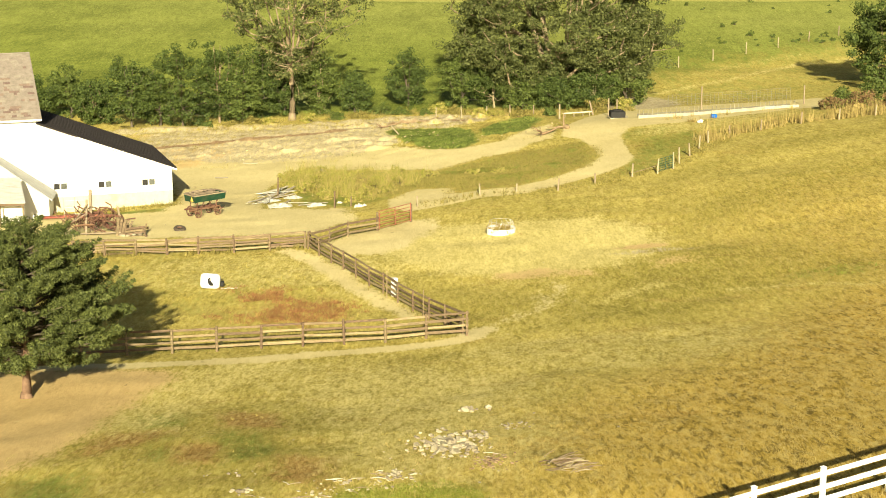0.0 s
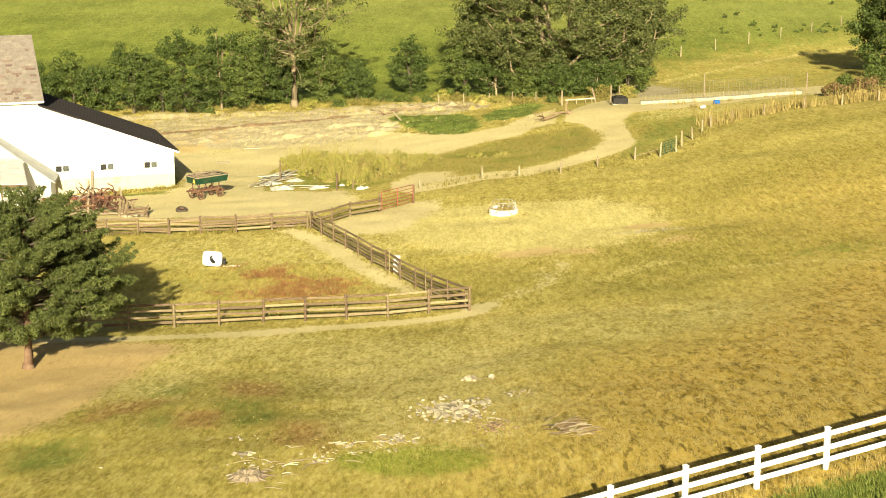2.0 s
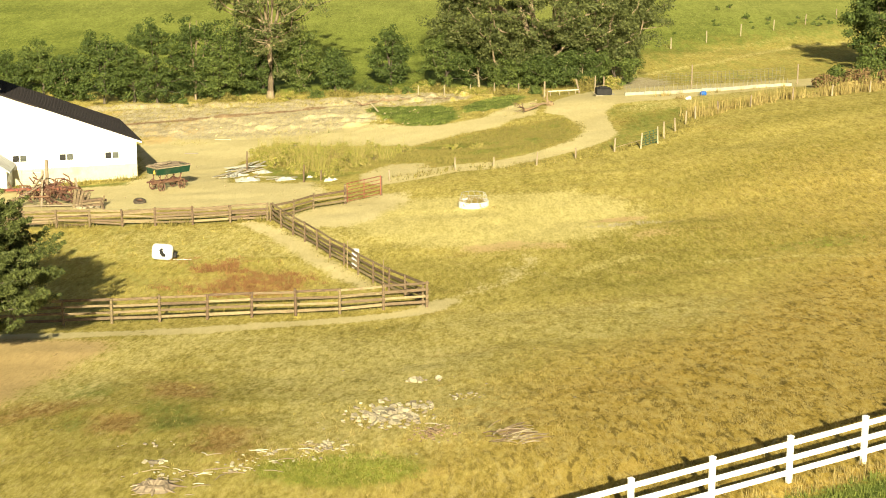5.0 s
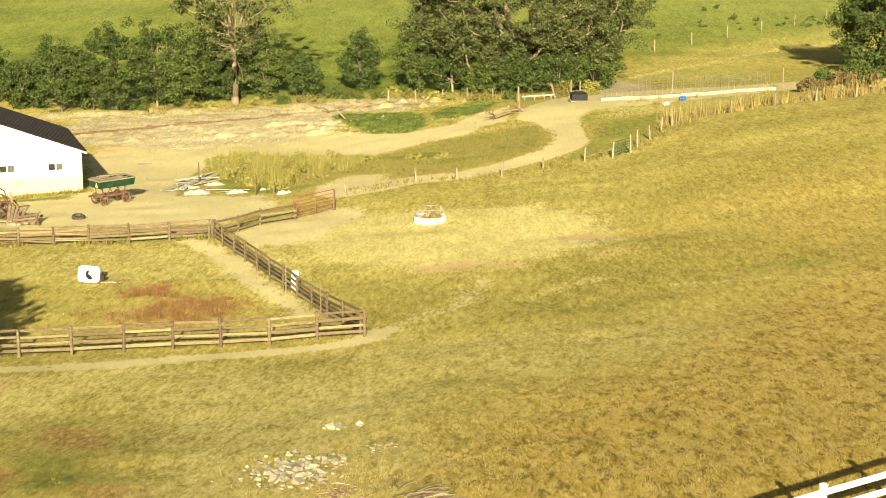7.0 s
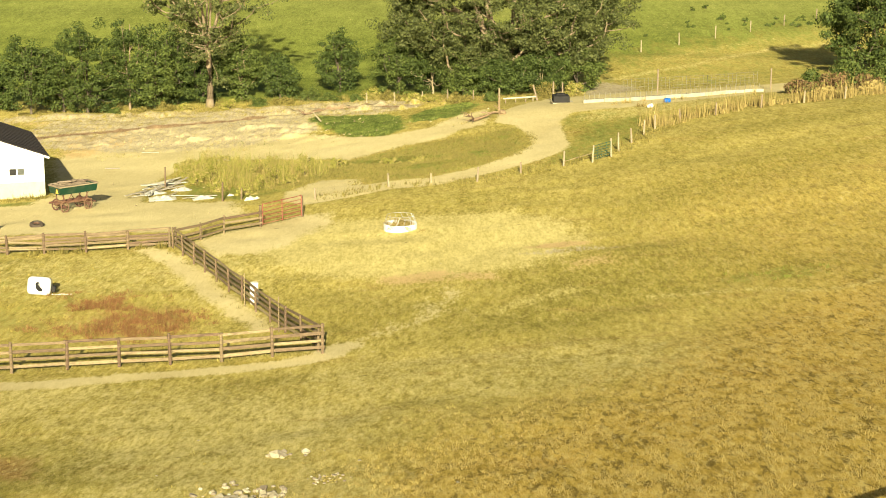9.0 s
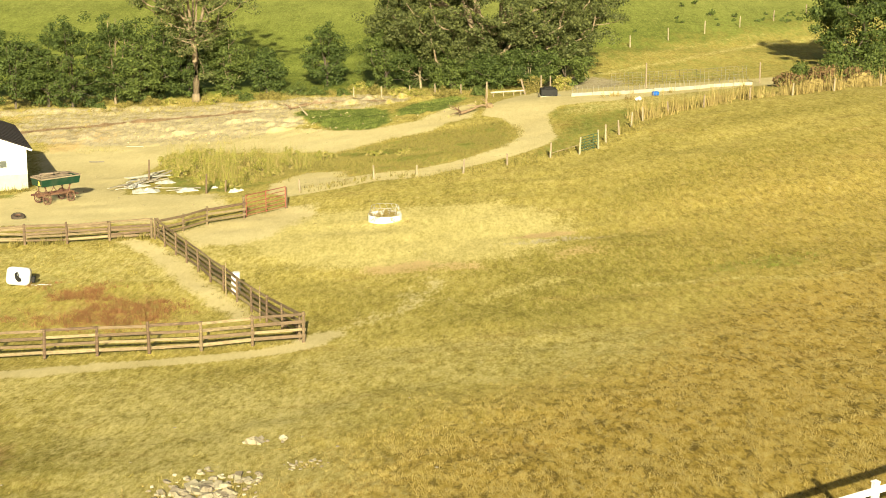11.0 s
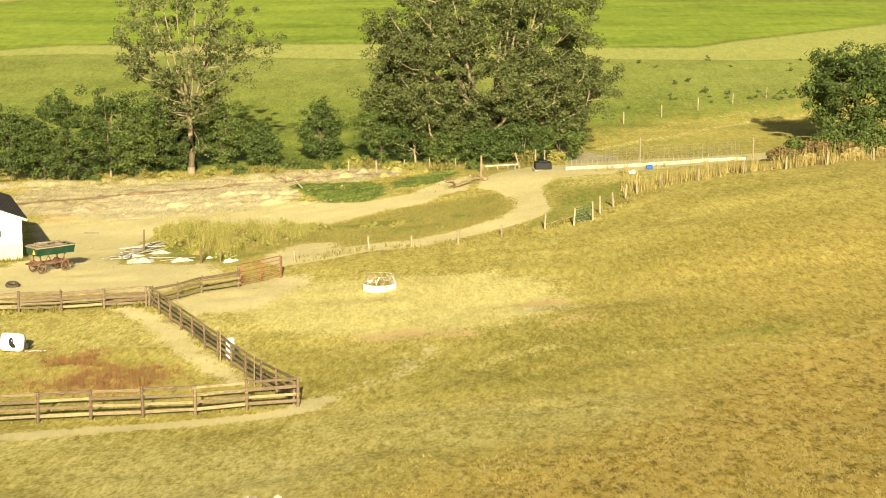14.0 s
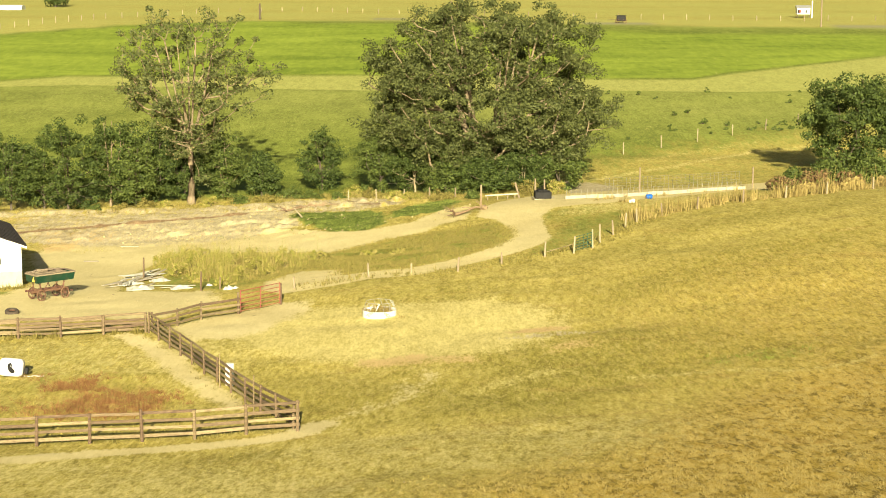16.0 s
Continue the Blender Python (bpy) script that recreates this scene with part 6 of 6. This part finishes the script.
post_line("field_fence", [(25.8, 146.0), (31.8, 150.6), (60, 176), (90, 200)], 7.6, 1.6, "line of pale posts across the valley pasture", 0.09)
post_line("road_fence", [(-118, 318), (-95.5, 341), (-79, 388), (-60, 425), (-31.5, 446), (-8.6, 427), (50.9, 400), (86, 389), (130, 389)], 6.6, 1.4, "long line of pale posts along the far road", 0.11)
post_line("tree_line_fence", [(-2.5, 107.5), (3.5, 107.0), (9.0, 105.5)], 2.6, 1.3, "few grey posts along the foot of the trees", 0.08)
x, y = -38.4, 386.0
t = thing("dark_pole", x, y, ground_z(x, y), "dark wooden pole beside the far road", "pole")
bm = bmesh.new()
tube(bm, [(0, 0, -0.5), (0, 0, 4.2)], [0.28, 0.24], 8)
part("pole", bm, DARK_BARK, t)
x, y = 102.2, 356.2
t = thing("utility_pole", x, y, ground_z(x, y), "pale wooden utility pole by the road", "pole")
bm = bmesh.new()
tube(bm, [(0, 0, -0.5), (0, 0, 10.5)], [0.2, 0.14], 8)
part("pole", bm, PALE_POST, t)
bm = bmesh.new()
beam(bm, (-1.2, 0, 9.8), (1.2, 0, 9.8), 0.12, 0.14)
part("crossarm", bm, PALE_POST, t)
x, y = 108.4, 408.2
hut = thing("roadside_stand", x, y, ground_z(x, y), "small white wooden stand on legs by the road", "stand")
hut.scale = (0.72, 0.72, 0.72)
bm = bmesh.new()
box(bm, (0, 0, 2.6), (5.0, 3.0, 2.4), None, 0.03)
part("cabin", bm, WHITE_WALL, hut)
bm = bmesh.new()
prism(bm, [(-2.8, -1.8, 3.8), (-2.8, 1.8, 3.8), (-2.8, 0, 4.8)], (0, 0, 0), (5.6, 0, 0))
part("roof", bm, GALV, hut)
for sx in (-2.3, 2.3):
    for sy in (-1.3, 1.3):
        bm = bmesh.new()
        beam(bm, (sx, sy, -0.3), (sx, sy, 1.4), 0.18, 0.18)
        part("leg", bm, DARK_BARK, hut)
for sx, mt in ((-2.0, DARK), (-1.3, RED_PAINT), (1.0, PANE_GREY)):
    bm = bmesh.new()
    box(bm, (sx, -1.53, 2.5), (0.7, 0.06, 1.3))
    part("shutter", bm, mt, hut)
bm = bmesh.new()
beam(bm, (3.2, -1.4, -0.3), (3.2, -1.4, 6.5), 0.35, 0.35)
part("mast", bm, WHITE_WALL, hut)
x, y = 54.6, 371.0
bug = thing("buggy", x, y, ground_z(x, y), "small black covered road buggy on thin wheels", "buggy", turn=178)
bm = bmesh.new()
box(bm, (0, 0, 1.2), (2.3, 1.3, 1.3), None, 0.12)
part("body", bm, BLACK_PLASTIC, bug)
bm = bmesh.new()
box(bm, (0.1, 0, 1.93), (2.7, 1.5, 0.12), None, 0.05)
part("roof", bm, BLACK_PLASTIC, bug)
for sx in (-0.9, 0.95):
    for sy in (-0.75, 0.75):
        bm = bmesh.new()
        ring(bm, (0, 0, 0), 0.52, 0.035, Matrix.Rotation(radians(90), 3, "X"), 18, 5)
        wh = part("wheel", bm, RUST, bug)
        wh.location = (sx, sy, 0.55)
        for k in range(3):
            bm = bmesh.new()
            c, s = math.cos(k * 1.047), math.sin(k * 1.047)
            beam(bm, (-c * 0.5, 0, -s * 0.5), (c * 0.5, 0, s * 0.5), 0.03, 0.03, 0)
            part("spoke", bm, RUST, wh)
for sy in (-0.4, 0.4):
    bm = bmesh.new()
    tube(bm, [(1.0, sy, 0.8), (3.4, sy, 1.0)], 0.03, 5)
    part("shaft", bm, DARK_BARK, bug)
x, y = -120.0, 452.0
roof = thing("greenhouse", x, y, ground_z(x, y), "long low greenhouse with a white cover", "greenhouse")
bm = bmesh.new()
prism(bm, [(-5, 3 * math.cos(a), 1.4 * math.sin(a)) for a in np.linspace(0, math.pi, 10)], (0, 0, 0), (10, 0, 0))
part("cover", bm, WHITE_PLASTIC, roof)


# ---- grass, weeds, brush ----
def blades(px, py, n, height, spread, width, lean=0.5):
    """Tufts of narrow three-cornered blades on the ground; arrays of corners and faces."""
    rng2 = np.random.default_rng(len(px) * 7 + n)
    pz = relief(px, py)
    m = len(px) * n
    bx, by, bz = np.repeat(px, n), np.repeat(py, n), np.repeat(pz, n)
    hh = np.repeat(height * (0.55 + 0.9 * rng2.random(len(px))), n) * (0.5 + 0.7 * rng2.random(m))
    a = rng2.random(m) * 6.283
    r = spread * rng2.random(m)
    bx, by = bx + np.cos(a) * r, by + np.sin(a) * r
    a2 = rng2.random(m) * 6.283
    wx, wy = np.cos(a2) * width, np.sin(a2) * width
    hh = hh * (1.25 - 0.7 * r / spread) * (0.35 + 1.2 * patchy(bx, by * 0.5, 0.34, 3))
    k = lean * hh * rng2.random(m)
    v = np.stack([np.stack([bx - wx, by - wy, bz - 0.06], 1), np.stack([bx + wx, by + wy, bz - 0.06], 1), np.stack([bx + np.cos(a) * k, by + np.sin(a) * k, bz + hh], 1)], 1).reshape(-1, 3)
    return v, np.arange(len(v)).reshape(-1, 3)


def sow(count, x0, x1, y0, y1, keep, seed):
    r = np.random.default_rng(seed)
    x, y = r.uniform(x0, x1, count), r.uniform(y0, y1, count)
    k = r.random(count) < keep(x, y)
    return x[k], y[k]


def bed(name, xy, n, height, spread, width, mat, lab, lean=0.5):
    v, f = blades(xy[0], xy[1], n, height, spread, width, lean)
    return tagged(arrays(name, v, f, mat), lab, "grass", kind="stuff")


def gold_zone(x, y):
    gaps = np.clip((0.6 * patchy(x, y * 0.5, 0.34, 3) + 0.4 * patchy(x, y * 0.6, 0.9, 4) - 0.38) / 0.10, 0, 1)
    return np.where(beyond_fence(x, y) < -0.4, golden(x, y) * gaps, 0)


def olive_zone(x, y):
    k = (beyond_fence(x, y) < -0.4) & (np.hypot((x - 4) / 10, (y - 27) / 10) > 1) & ((x + 28) ** 2 + (y + 17) ** 2 > 110)
    return np.where(k, 0.45 * (1 - golden(x, y)) * (1 - np.maximum(bare_yard(x, y), worn(x, y))), 0)


bed("dry_pasture_grass", sow(300000, -6, 48, -46, 46, gold_zone, 1), 7, 0.075, 0.16, 0.012, GRASS_TUFT, "short golden dry pasture grass in tufts", 2.2)
bed("pasture_grass", sow(52000, -36, 48, -46, 46, lambda x, y: olive_zone(x, y) * (patchy(x, y, 0.8, 5) > 0.35), 2), 6, 0.06, 0.15, 0.015, OLIVE_TUFT, "short grazed olive and tan pasture grass", 2.0)
bed("green_tuft", sow(2600, -7, 1, -40, -33, lambda x, y: np.maximum(np.clip(1.5 - np.hypot((x + 2.3) / 2.2, (y + 37.0) / 1.7), 0, 1), np.clip(1.0 - np.hypot((x + 4.5) / 1.2, (y + 36.6) / 1.4), 0, 1)), 21), 8, 0.09, 0.15, 0.016, FRESH_TUFT, "patch of fresh green grass by the rubble", 1.6)
bed("rubble_grass", sow(5200, -12, 4, -41, -22, lambda x, y: np.clip(1.2 - np.minimum(np.hypot((x + 1.2) / 3, (y + 29.5) / 4), np.hypot((x + 4) / 3, (y + 34.5) / 2.5)), 0, 1), 22), 6, 0.10, 0.2, 0.016, DRY_STALK, "dry grass growing among the stones", 2.6)
bed("pasture_weeds", sow(900, 18, 30, 6, 15, lambda x, y: np.clip(1.3 - np.hypot((x - 24.1) / 2.8, (y - 10.6) / 1.8), 0, 1) * (patchy(x, y, 0.7, 62) > 0.5), 63), 8, 0.16, 0.18, 0.03, FRESH_TUFT, "patch of leafy green weeds in the pasture", 1.2)
bed("verge_grass", sow(90000, -4, 48, -62, -16, lambda x, y: np.where((beyond_fence(x, y) > 0.8 + 0.5 * patchy(x, y, 1.2, 6)) & (beyond_fence(x, y) < 9), 1, 0), 3), 5, 0.20, 0.12, 0.022, GREEN_TUFT, "lush green grass beyond the white fence", 0.7)
bed("fence_line_grass", sow(60000, -14, 44, -56, -20, lambda x, y: np.where(np.abs(beyond_fence(x, y) - 0.55) < 0.7, patchy(x, y, 0.7, 8), 0), 4), 6, 0.32, 0.10, 0.016, DRY_STALK, "tall dry grass under the white fence", 0.5)
bed("paddock_weeds", sow(9000, -20, -4, 2, 20, lambda x, y: area(x, y, [(-15.7, 15.6), (-12.9, 16.1), (-8.9, 13.4), (-7.1, 8.0), (-7.8, 5.2), (-11.4, 5.4), (-15.7, 7.0), (-17.0, 10.9)], 2.5) * np.clip((0.6 * patchy(x, y * 0.6, 2.0, 44) + 0.4 * patchy(x, y, 0.8, 42)) * 6 - 2.7, 0, 1), 5), 12, 0.21, 0.26, 0.016, RED_WEED, "red-brown dry weeds in the paddock", 1.6)
bed("paddock_grass", sow(12000, -30, -2, -3, 28, lambda x, y: (1 - worn(x, y)) * np.where((y > -2) & (x < -3.4 - 0.40 * y), 0.3 + 0.6 * (np.sin(x * 0.8) * np.sin(y * 0.7 + x * 0.3) > 0), 0), 6), 4, 0.09, 0.16, 0.025, OLIVE_TUFT, "patchy yellow-green paddock grass", 1.0)
bed("fence_foot_weeds", sow(5200, -27, 0, -6, 30, lambda x, y: np.maximum(near_line(x, y, [(-27, -4.7), (-12.1, -1.6), (-0.2, 0.3)], 0.25, 0.5), near_line(x, y, [(-0.6, 0.7), (-12.0, 29.2)], 0.15, 0.4) * 0.7) * np.clip(patchy(x, y, 1.4, 51) * 2.4 - 0.7, 0, 1), 52), 8, 0.24, 0.16, 0.018, WEED_DULL, "uncut weeds and grass at the foot of the paddock fence", 0.9)
bed("bank_weeds", sow(4200, -18, 2, 51, 76, lambda x, y: area(x, y, [(-16.5, 76), (-8, 69), (-3, 62), (-6.5, 56.5), (-9.5, 53.5), (-13.5, 60), (-17, 66)], 2.0) * np.clip(patchy(x, y * 0.6, 1.5, 61) * 4 - 1.7, 0, 1), 7), 12, 0.95, 0.3, 0.016, WEED, "yellow-green weeds on the bank", 0.45)
bed("bank_stalks", sow(1100, -17, 0, 52, 72, lambda x, y: area(x, y, [(-16, 70), (-8, 66), (-4, 61), (-7, 55), (-10, 53), (-14, 60)], 1.5) * (np.sin(x * 1.9) * np.sin(y * 1.1) > 0), 8), 4, 1.45, 0.25, 0.016, DRY_STALK, "dry straw-coloured stalks among the weeds", 0.3)
bed("bank_grass", sow(26000, -10, 14, 52, 74, lambda x, y: area(x, y, BANK, 2.5) * np.clip(patchy(x, y, 2.2, 53) * 2.6 - 0.55, 0, 1), 9), 5, 0.16, 0.2, 0.025, WEED_DULL, "low rough grass beside the track", 0.9)
bed("stalk_row", sow(13000, 22, 60, 62, 90, lambda x, y: np.clip(patchy(x, y, 1.3, 9) * 1.8 - 0.3, 0, 1) * near_line(x, y, [(24.0, 68.0), (27, 70.5), (34, 73.5), (42, 75.5), (58, 81)], 0.9, 1.2), 10), 4, 1.2, 0.18, 0.028, DRY_STALK, "row of dry yellow stalks along the wire fence", 0.3)
bed("slab_grass", sow(2600, 17, 38, 76, 92, lambda x, y: near_line(x, y, [(22, 85.5), (28, 88.3), (36, 91.5)], 0.3, 1.0) * np.clip(patchy(x, y, 1.7, 54) * 3 - 1.4, 0, 1) + 0.5 * area(x, y, [(17, 79), (22, 83.4), (28, 86.6), (31, 85), (24, 78)], 1.5) * np.clip(patchy(x, y, 1.5, 55) * 3 - 1.5, 0, 1), 56), 6, 0.5, 0.25, 0.03, DRY_STALK, "pale tall grass along the low wall", 0.5)
bed("wire_fence_grass", sow(5000, -4, 26, 45, 70, lambda x, y: near_line(x, y, [(-3, 47), (2, 50), (8.4, 49.4), (15, 52.6), (20, 56), (24, 66)], 0.6, 1.0), 11), 5, 0.3, 0.12, 0.03, WEED_DULL, "rough grass along the wire fence", 0.6)
bed("tree_line_grass", sow(2200, -40, 14, 103, 116, lambda x, y: near_line(x, y, [(-40, 103.5), (-30, 105), (-20, 108.5), (-8, 111), (2, 110), (10, 106)], 1.0, 2.2) * (np.sin(x * 1.1) * np.sin(x * 0.37 + y) > -0.15), 12), 7, 0.38, 0.35, 0.03, DRY_STALK, "dry tall grass at the foot of the trees", 0.6)
bed("tree_line_weeds", sow(3500, -40, 22, 103, 120, lambda x, y: near_line(x, y, [(-30, 106), (-14, 112), (-2, 113), (10, 108), (18, 104)], 1.5, 2.5), 13), 9, 0.42, 0.4, 0.03, WEED_DULL, "yellow-green weeds under the trees", 0.8)
bed("spoil_weeds", sow(9000, -26, 12, 76, 106, lambda x, y: np.maximum(area(x, y, PATCH_A, 1.5), np.maximum(area(x, y, PATCH_B, 1.8), 0.12 * oval(x, y, -12, 88, 7, 5, 0.5) * (np.sin(x) * np.sin(y) > 0.2))), 14), 6, 0.16, 0.22, 0.04, GREEN_TUFT, "low green weeds on the spoil", 0.9)
bed("barn_weeds", sow(2600, -46, -24, 48, 58, lambda x, y: near_line(x, y, [(-44, 50.2), (-38, 52.0), (-26.5, 56.0)], 0.5, 0.9), 15), 6, 0.32, 0.2, 0.03, WEED_DULL, "weeds along the barn wall", 0.7)
bed("back_fence_weeds", sow(2500, -34, -10, 27, 33, lambda x, y: near_line(x, y, [(-34, 27.6), (-20, 28.9), (-12, 29.8)], 0.4, 0.5) * (np.sin(x * 0.9) > -0.1), 16), 6, 0.4, 0.15, 0.03, WEED_DULL, "rough weeds under the old fence", 0.5)


def shrub(name, x, y, w, d, h, mat, clumps, per, size, lab, cat="bush", group=""):
    t = thing(name, x, y, ground_z(x, y), lab, cat, group)
    c = []
    while len(c) < clumps:
        p = rng.normal(size=3)
        p /= np.linalg.norm(p)
        if p[2] > -0.1:
            r = 0.45 + 0.55 * rng.random()
            c.append((p[0] * w / 2 * r, p[1] * d / 2 * r, max(0.05, p[2] * h * r * 0.9)))
    c = np.array(c)
    for k in range(min(9, len(c))):
        bm = bmesh.new()
        limb(bm, (0, 0, -0.1), Vector(c[k]), 0.04, 0.012, 0.2, 4, 3)
        part("stem", bm, DARK_BARK, t)
    v, f = leaf_cloud(c, np.full(len(c), 0.28 * h), per, size)
    arrays("foliage", v, f, mat, t)


for k, (x, y, w, h) in enumerate(((-13.6, 63.5, 2.6, 1.9), (-10.4, 62.5, 2.6, 1.9), (-7.8, 60.2, 2.4, 1.7), (-15.6, 67.5, 2.6, 1.6), (-11.6, 58.6, 2.2, 1.5), (-8.6, 55.6, 2.0, 1.3), (-12.2, 67.5, 3.0, 1.9), (-9.2, 66.3, 2.8, 1.7), (-5.6, 60.8, 2.0, 1.3), (-14.4, 72.5, 2.6, 1.3), (-6.4, 67.4, 2.2, 1.2), (-3.0, 64.8, 2.0, 0.9), (1.4, 63.0, 1.8, 0.7), (3.8, 62.4, 1.6, 0.6), (-17.0, 71.8, 2.0, 1.2), (-9.6, 52.4, 1.5, 0.8), (-12.2, 55.6, 1.6, 1.0), (-14.6, 61.0, 1.8, 1.2), (-6.6, 56.8, 1.6, 0.9))):
    shrub("weed_bush", x, y, w * 1.1, w * 1.1, h * 0.85, WEED, 26, 64, 0.12, "yellow-green feathery bush on the bank", "bush", "bank bushes")
for k, (x, y, w, h) in enumerate(((40.5, 88.5, 4.0, 1.5), (44.0, 90.0, 4.2, 2.0), (47.0, 88.5, 3.2, 1.5))):
    shrub("brush_heap", x, y, w, 3, h, BRUSH, 40, 60, 0.24, "heap of reddish dry brush and vines", "brush", "brush heaps")
for k, (x, y, w, h) in enumerate(((46.5, 95.5, 5, 3.0), (51, 95.5, 5.5, 3.2), (56, 95, 5.5, 3.2), (43.5, 95, 3.0, 2.2), (61, 95, 6, 3.2))):
    shrub("vine_bush", x, y, w, 4, h, LEAF, 60, 70, 0.26, "dense green vines at the edge of the trees", "bush", "vine bushes")
for k, (x, y, w, h) in enumerate(((46, 83, 2.6, 1.0), (50, 84, 2.6, 1.2), (54, 85, 3, 1.2), (41.5, 82, 2, 0.9))):
    shrub("straw_heap", x, y, w, 2.4, h, DRY_STALK, 30, 60, 0.3, "heap of dry yellow plant waste", "heap", "straw heaps")
for k, (x, y, w, h) in enumerate(((7.5, 104, 3.2, 1.2), (10.8, 103.5, 1.3, 1.2), (4.5, 106, 3.0, 1.3), (0.0, 109.5, 3, 1.4), (-9.2, 113.5, 3.4, 1.6), (-2.3, 113.5, 2.6, 1.4), (16.5, 106, 3.5, 1.8), (-14.5, 111, 2.2, 1.2), (20.0, 108.0, 2.5, 1.6), (-24.5, 108, 2.4, 1.3), (-29.6, 106.5, 2.0, 1.1), (-17.5, 109.5, 2.6, 1.2), (-11.8, 111.2, 2.4, 1.1), (-6.5, 112.0, 2.6, 1.2), (-22.4, 108.6, 1.8, 1.0), (-27.0, 107.2, 2.0, 0.9), (-3.8, 110.6, 2.0, 1.0), (2.4, 108.4, 2.4, 1.1))):
    shrub("verge_bush", x, y, w, 2.2, h, (WEED_DULL, LEAF, WEED)[k % 3], 30, 80, 0.16, "low rough bush at the foot of the trees", "bush", "verge bushes")
thistles = random.Random(5)
for k in range(60):
    x, y = thistles.uniform(22, 88), thistles.uniform(158, 212)
    if k > 42:
        x, y = thistles.uniform(40, 62), thistles.uniform(168, 178)
    s = thistles.uniform(0.35, 1.1)
    shrub("thistle_clump", x, y, s * 1.3, s, s * 0.8, LEAF, 6, 22, 0.26, "small dark weed clump in the valley pasture", "weed", "pasture weeds")


# ---- clods on the spoil and yard edges ----
def clods(name, xy, lo, hi, mat, lab, seed):
    r = np.random.default_rng(seed)
    x, y = xy
    n = len(x)
    z = relief(x, y)
    s = lo + (hi - lo) * r.random(n) ** 2.5
    unit = np.array([[1, 0, 0], [0, 1, 0], [-1, 0, 0], [0, -1, 0], [0, 0, 0.8], [0, 0, -0.6]])
    v = unit[None] * s[:, None, None] * (0.6 + 0.7 * r.random((n, 6, 1)))
    a = r.random(n) * 6.28
    c, q = np.cos(a)[:, None], np.sin(a)[:, None]
    v = np.stack([v[..., 0] * c - v[..., 1] * q, v[..., 0] * q + v[..., 1] * c, v[..., 2]], -1) + np.stack([x, y, z + 0.08 + 0.3 * s], 1)[:, None]
    tri = np.array([[0, 1, 4], [1, 2, 4], [2, 3, 4], [3, 0, 4], [1, 0, 5], [2, 1, 5], [3, 2, 5], [0, 3, 5]])
    f = (tri[None] + 6 * np.arange(n)[:, None, None]).reshape(-1, 3)
    return tagged(arrays(name, v.reshape(-1, 3), f, mat), lab, "earth clods", kind="stuff")


CLOD = surface("earth_clods", (0.26, 0.205, 0.11), (0.50, 0.41, 0.235), 3, relief=0.3, island=True, vary=0.3)
clods("earth_clods", sow(4200, -34, 12, 78, 109, lambda x, y: np.maximum(np.maximum(oval(x, y, -14, 91, 9, 6, 0.6), oval(x, y, -3, 105, 7, 2.5, 0.7)), 0.4 * oval(x, y, -2, 86, 9, 3, 0.6)) * 0.8, 31), 0.03, 0.13, CLOD, "broken tan earth clods on the spoil heaps", 31)
clods("yard_litter", sow(300, -36, -6, 36, 72, lambda x, y: 0.5 + 0 * x, 32), 0.02, 0.09, CLOD, "small clods and litter on the bare yard", 32)
bed("spoil_stalks", sow(3600, -30, 10, 80, 106, lambda x, y: np.clip(patchy(x, y, 2.6, 15) * 2.6 - 1.5, 0, 1), 33), 6, 0.22, 0.35, 0.022, OLIVE_TUFT, "sparse dry weeds over the spoil", 0.9)
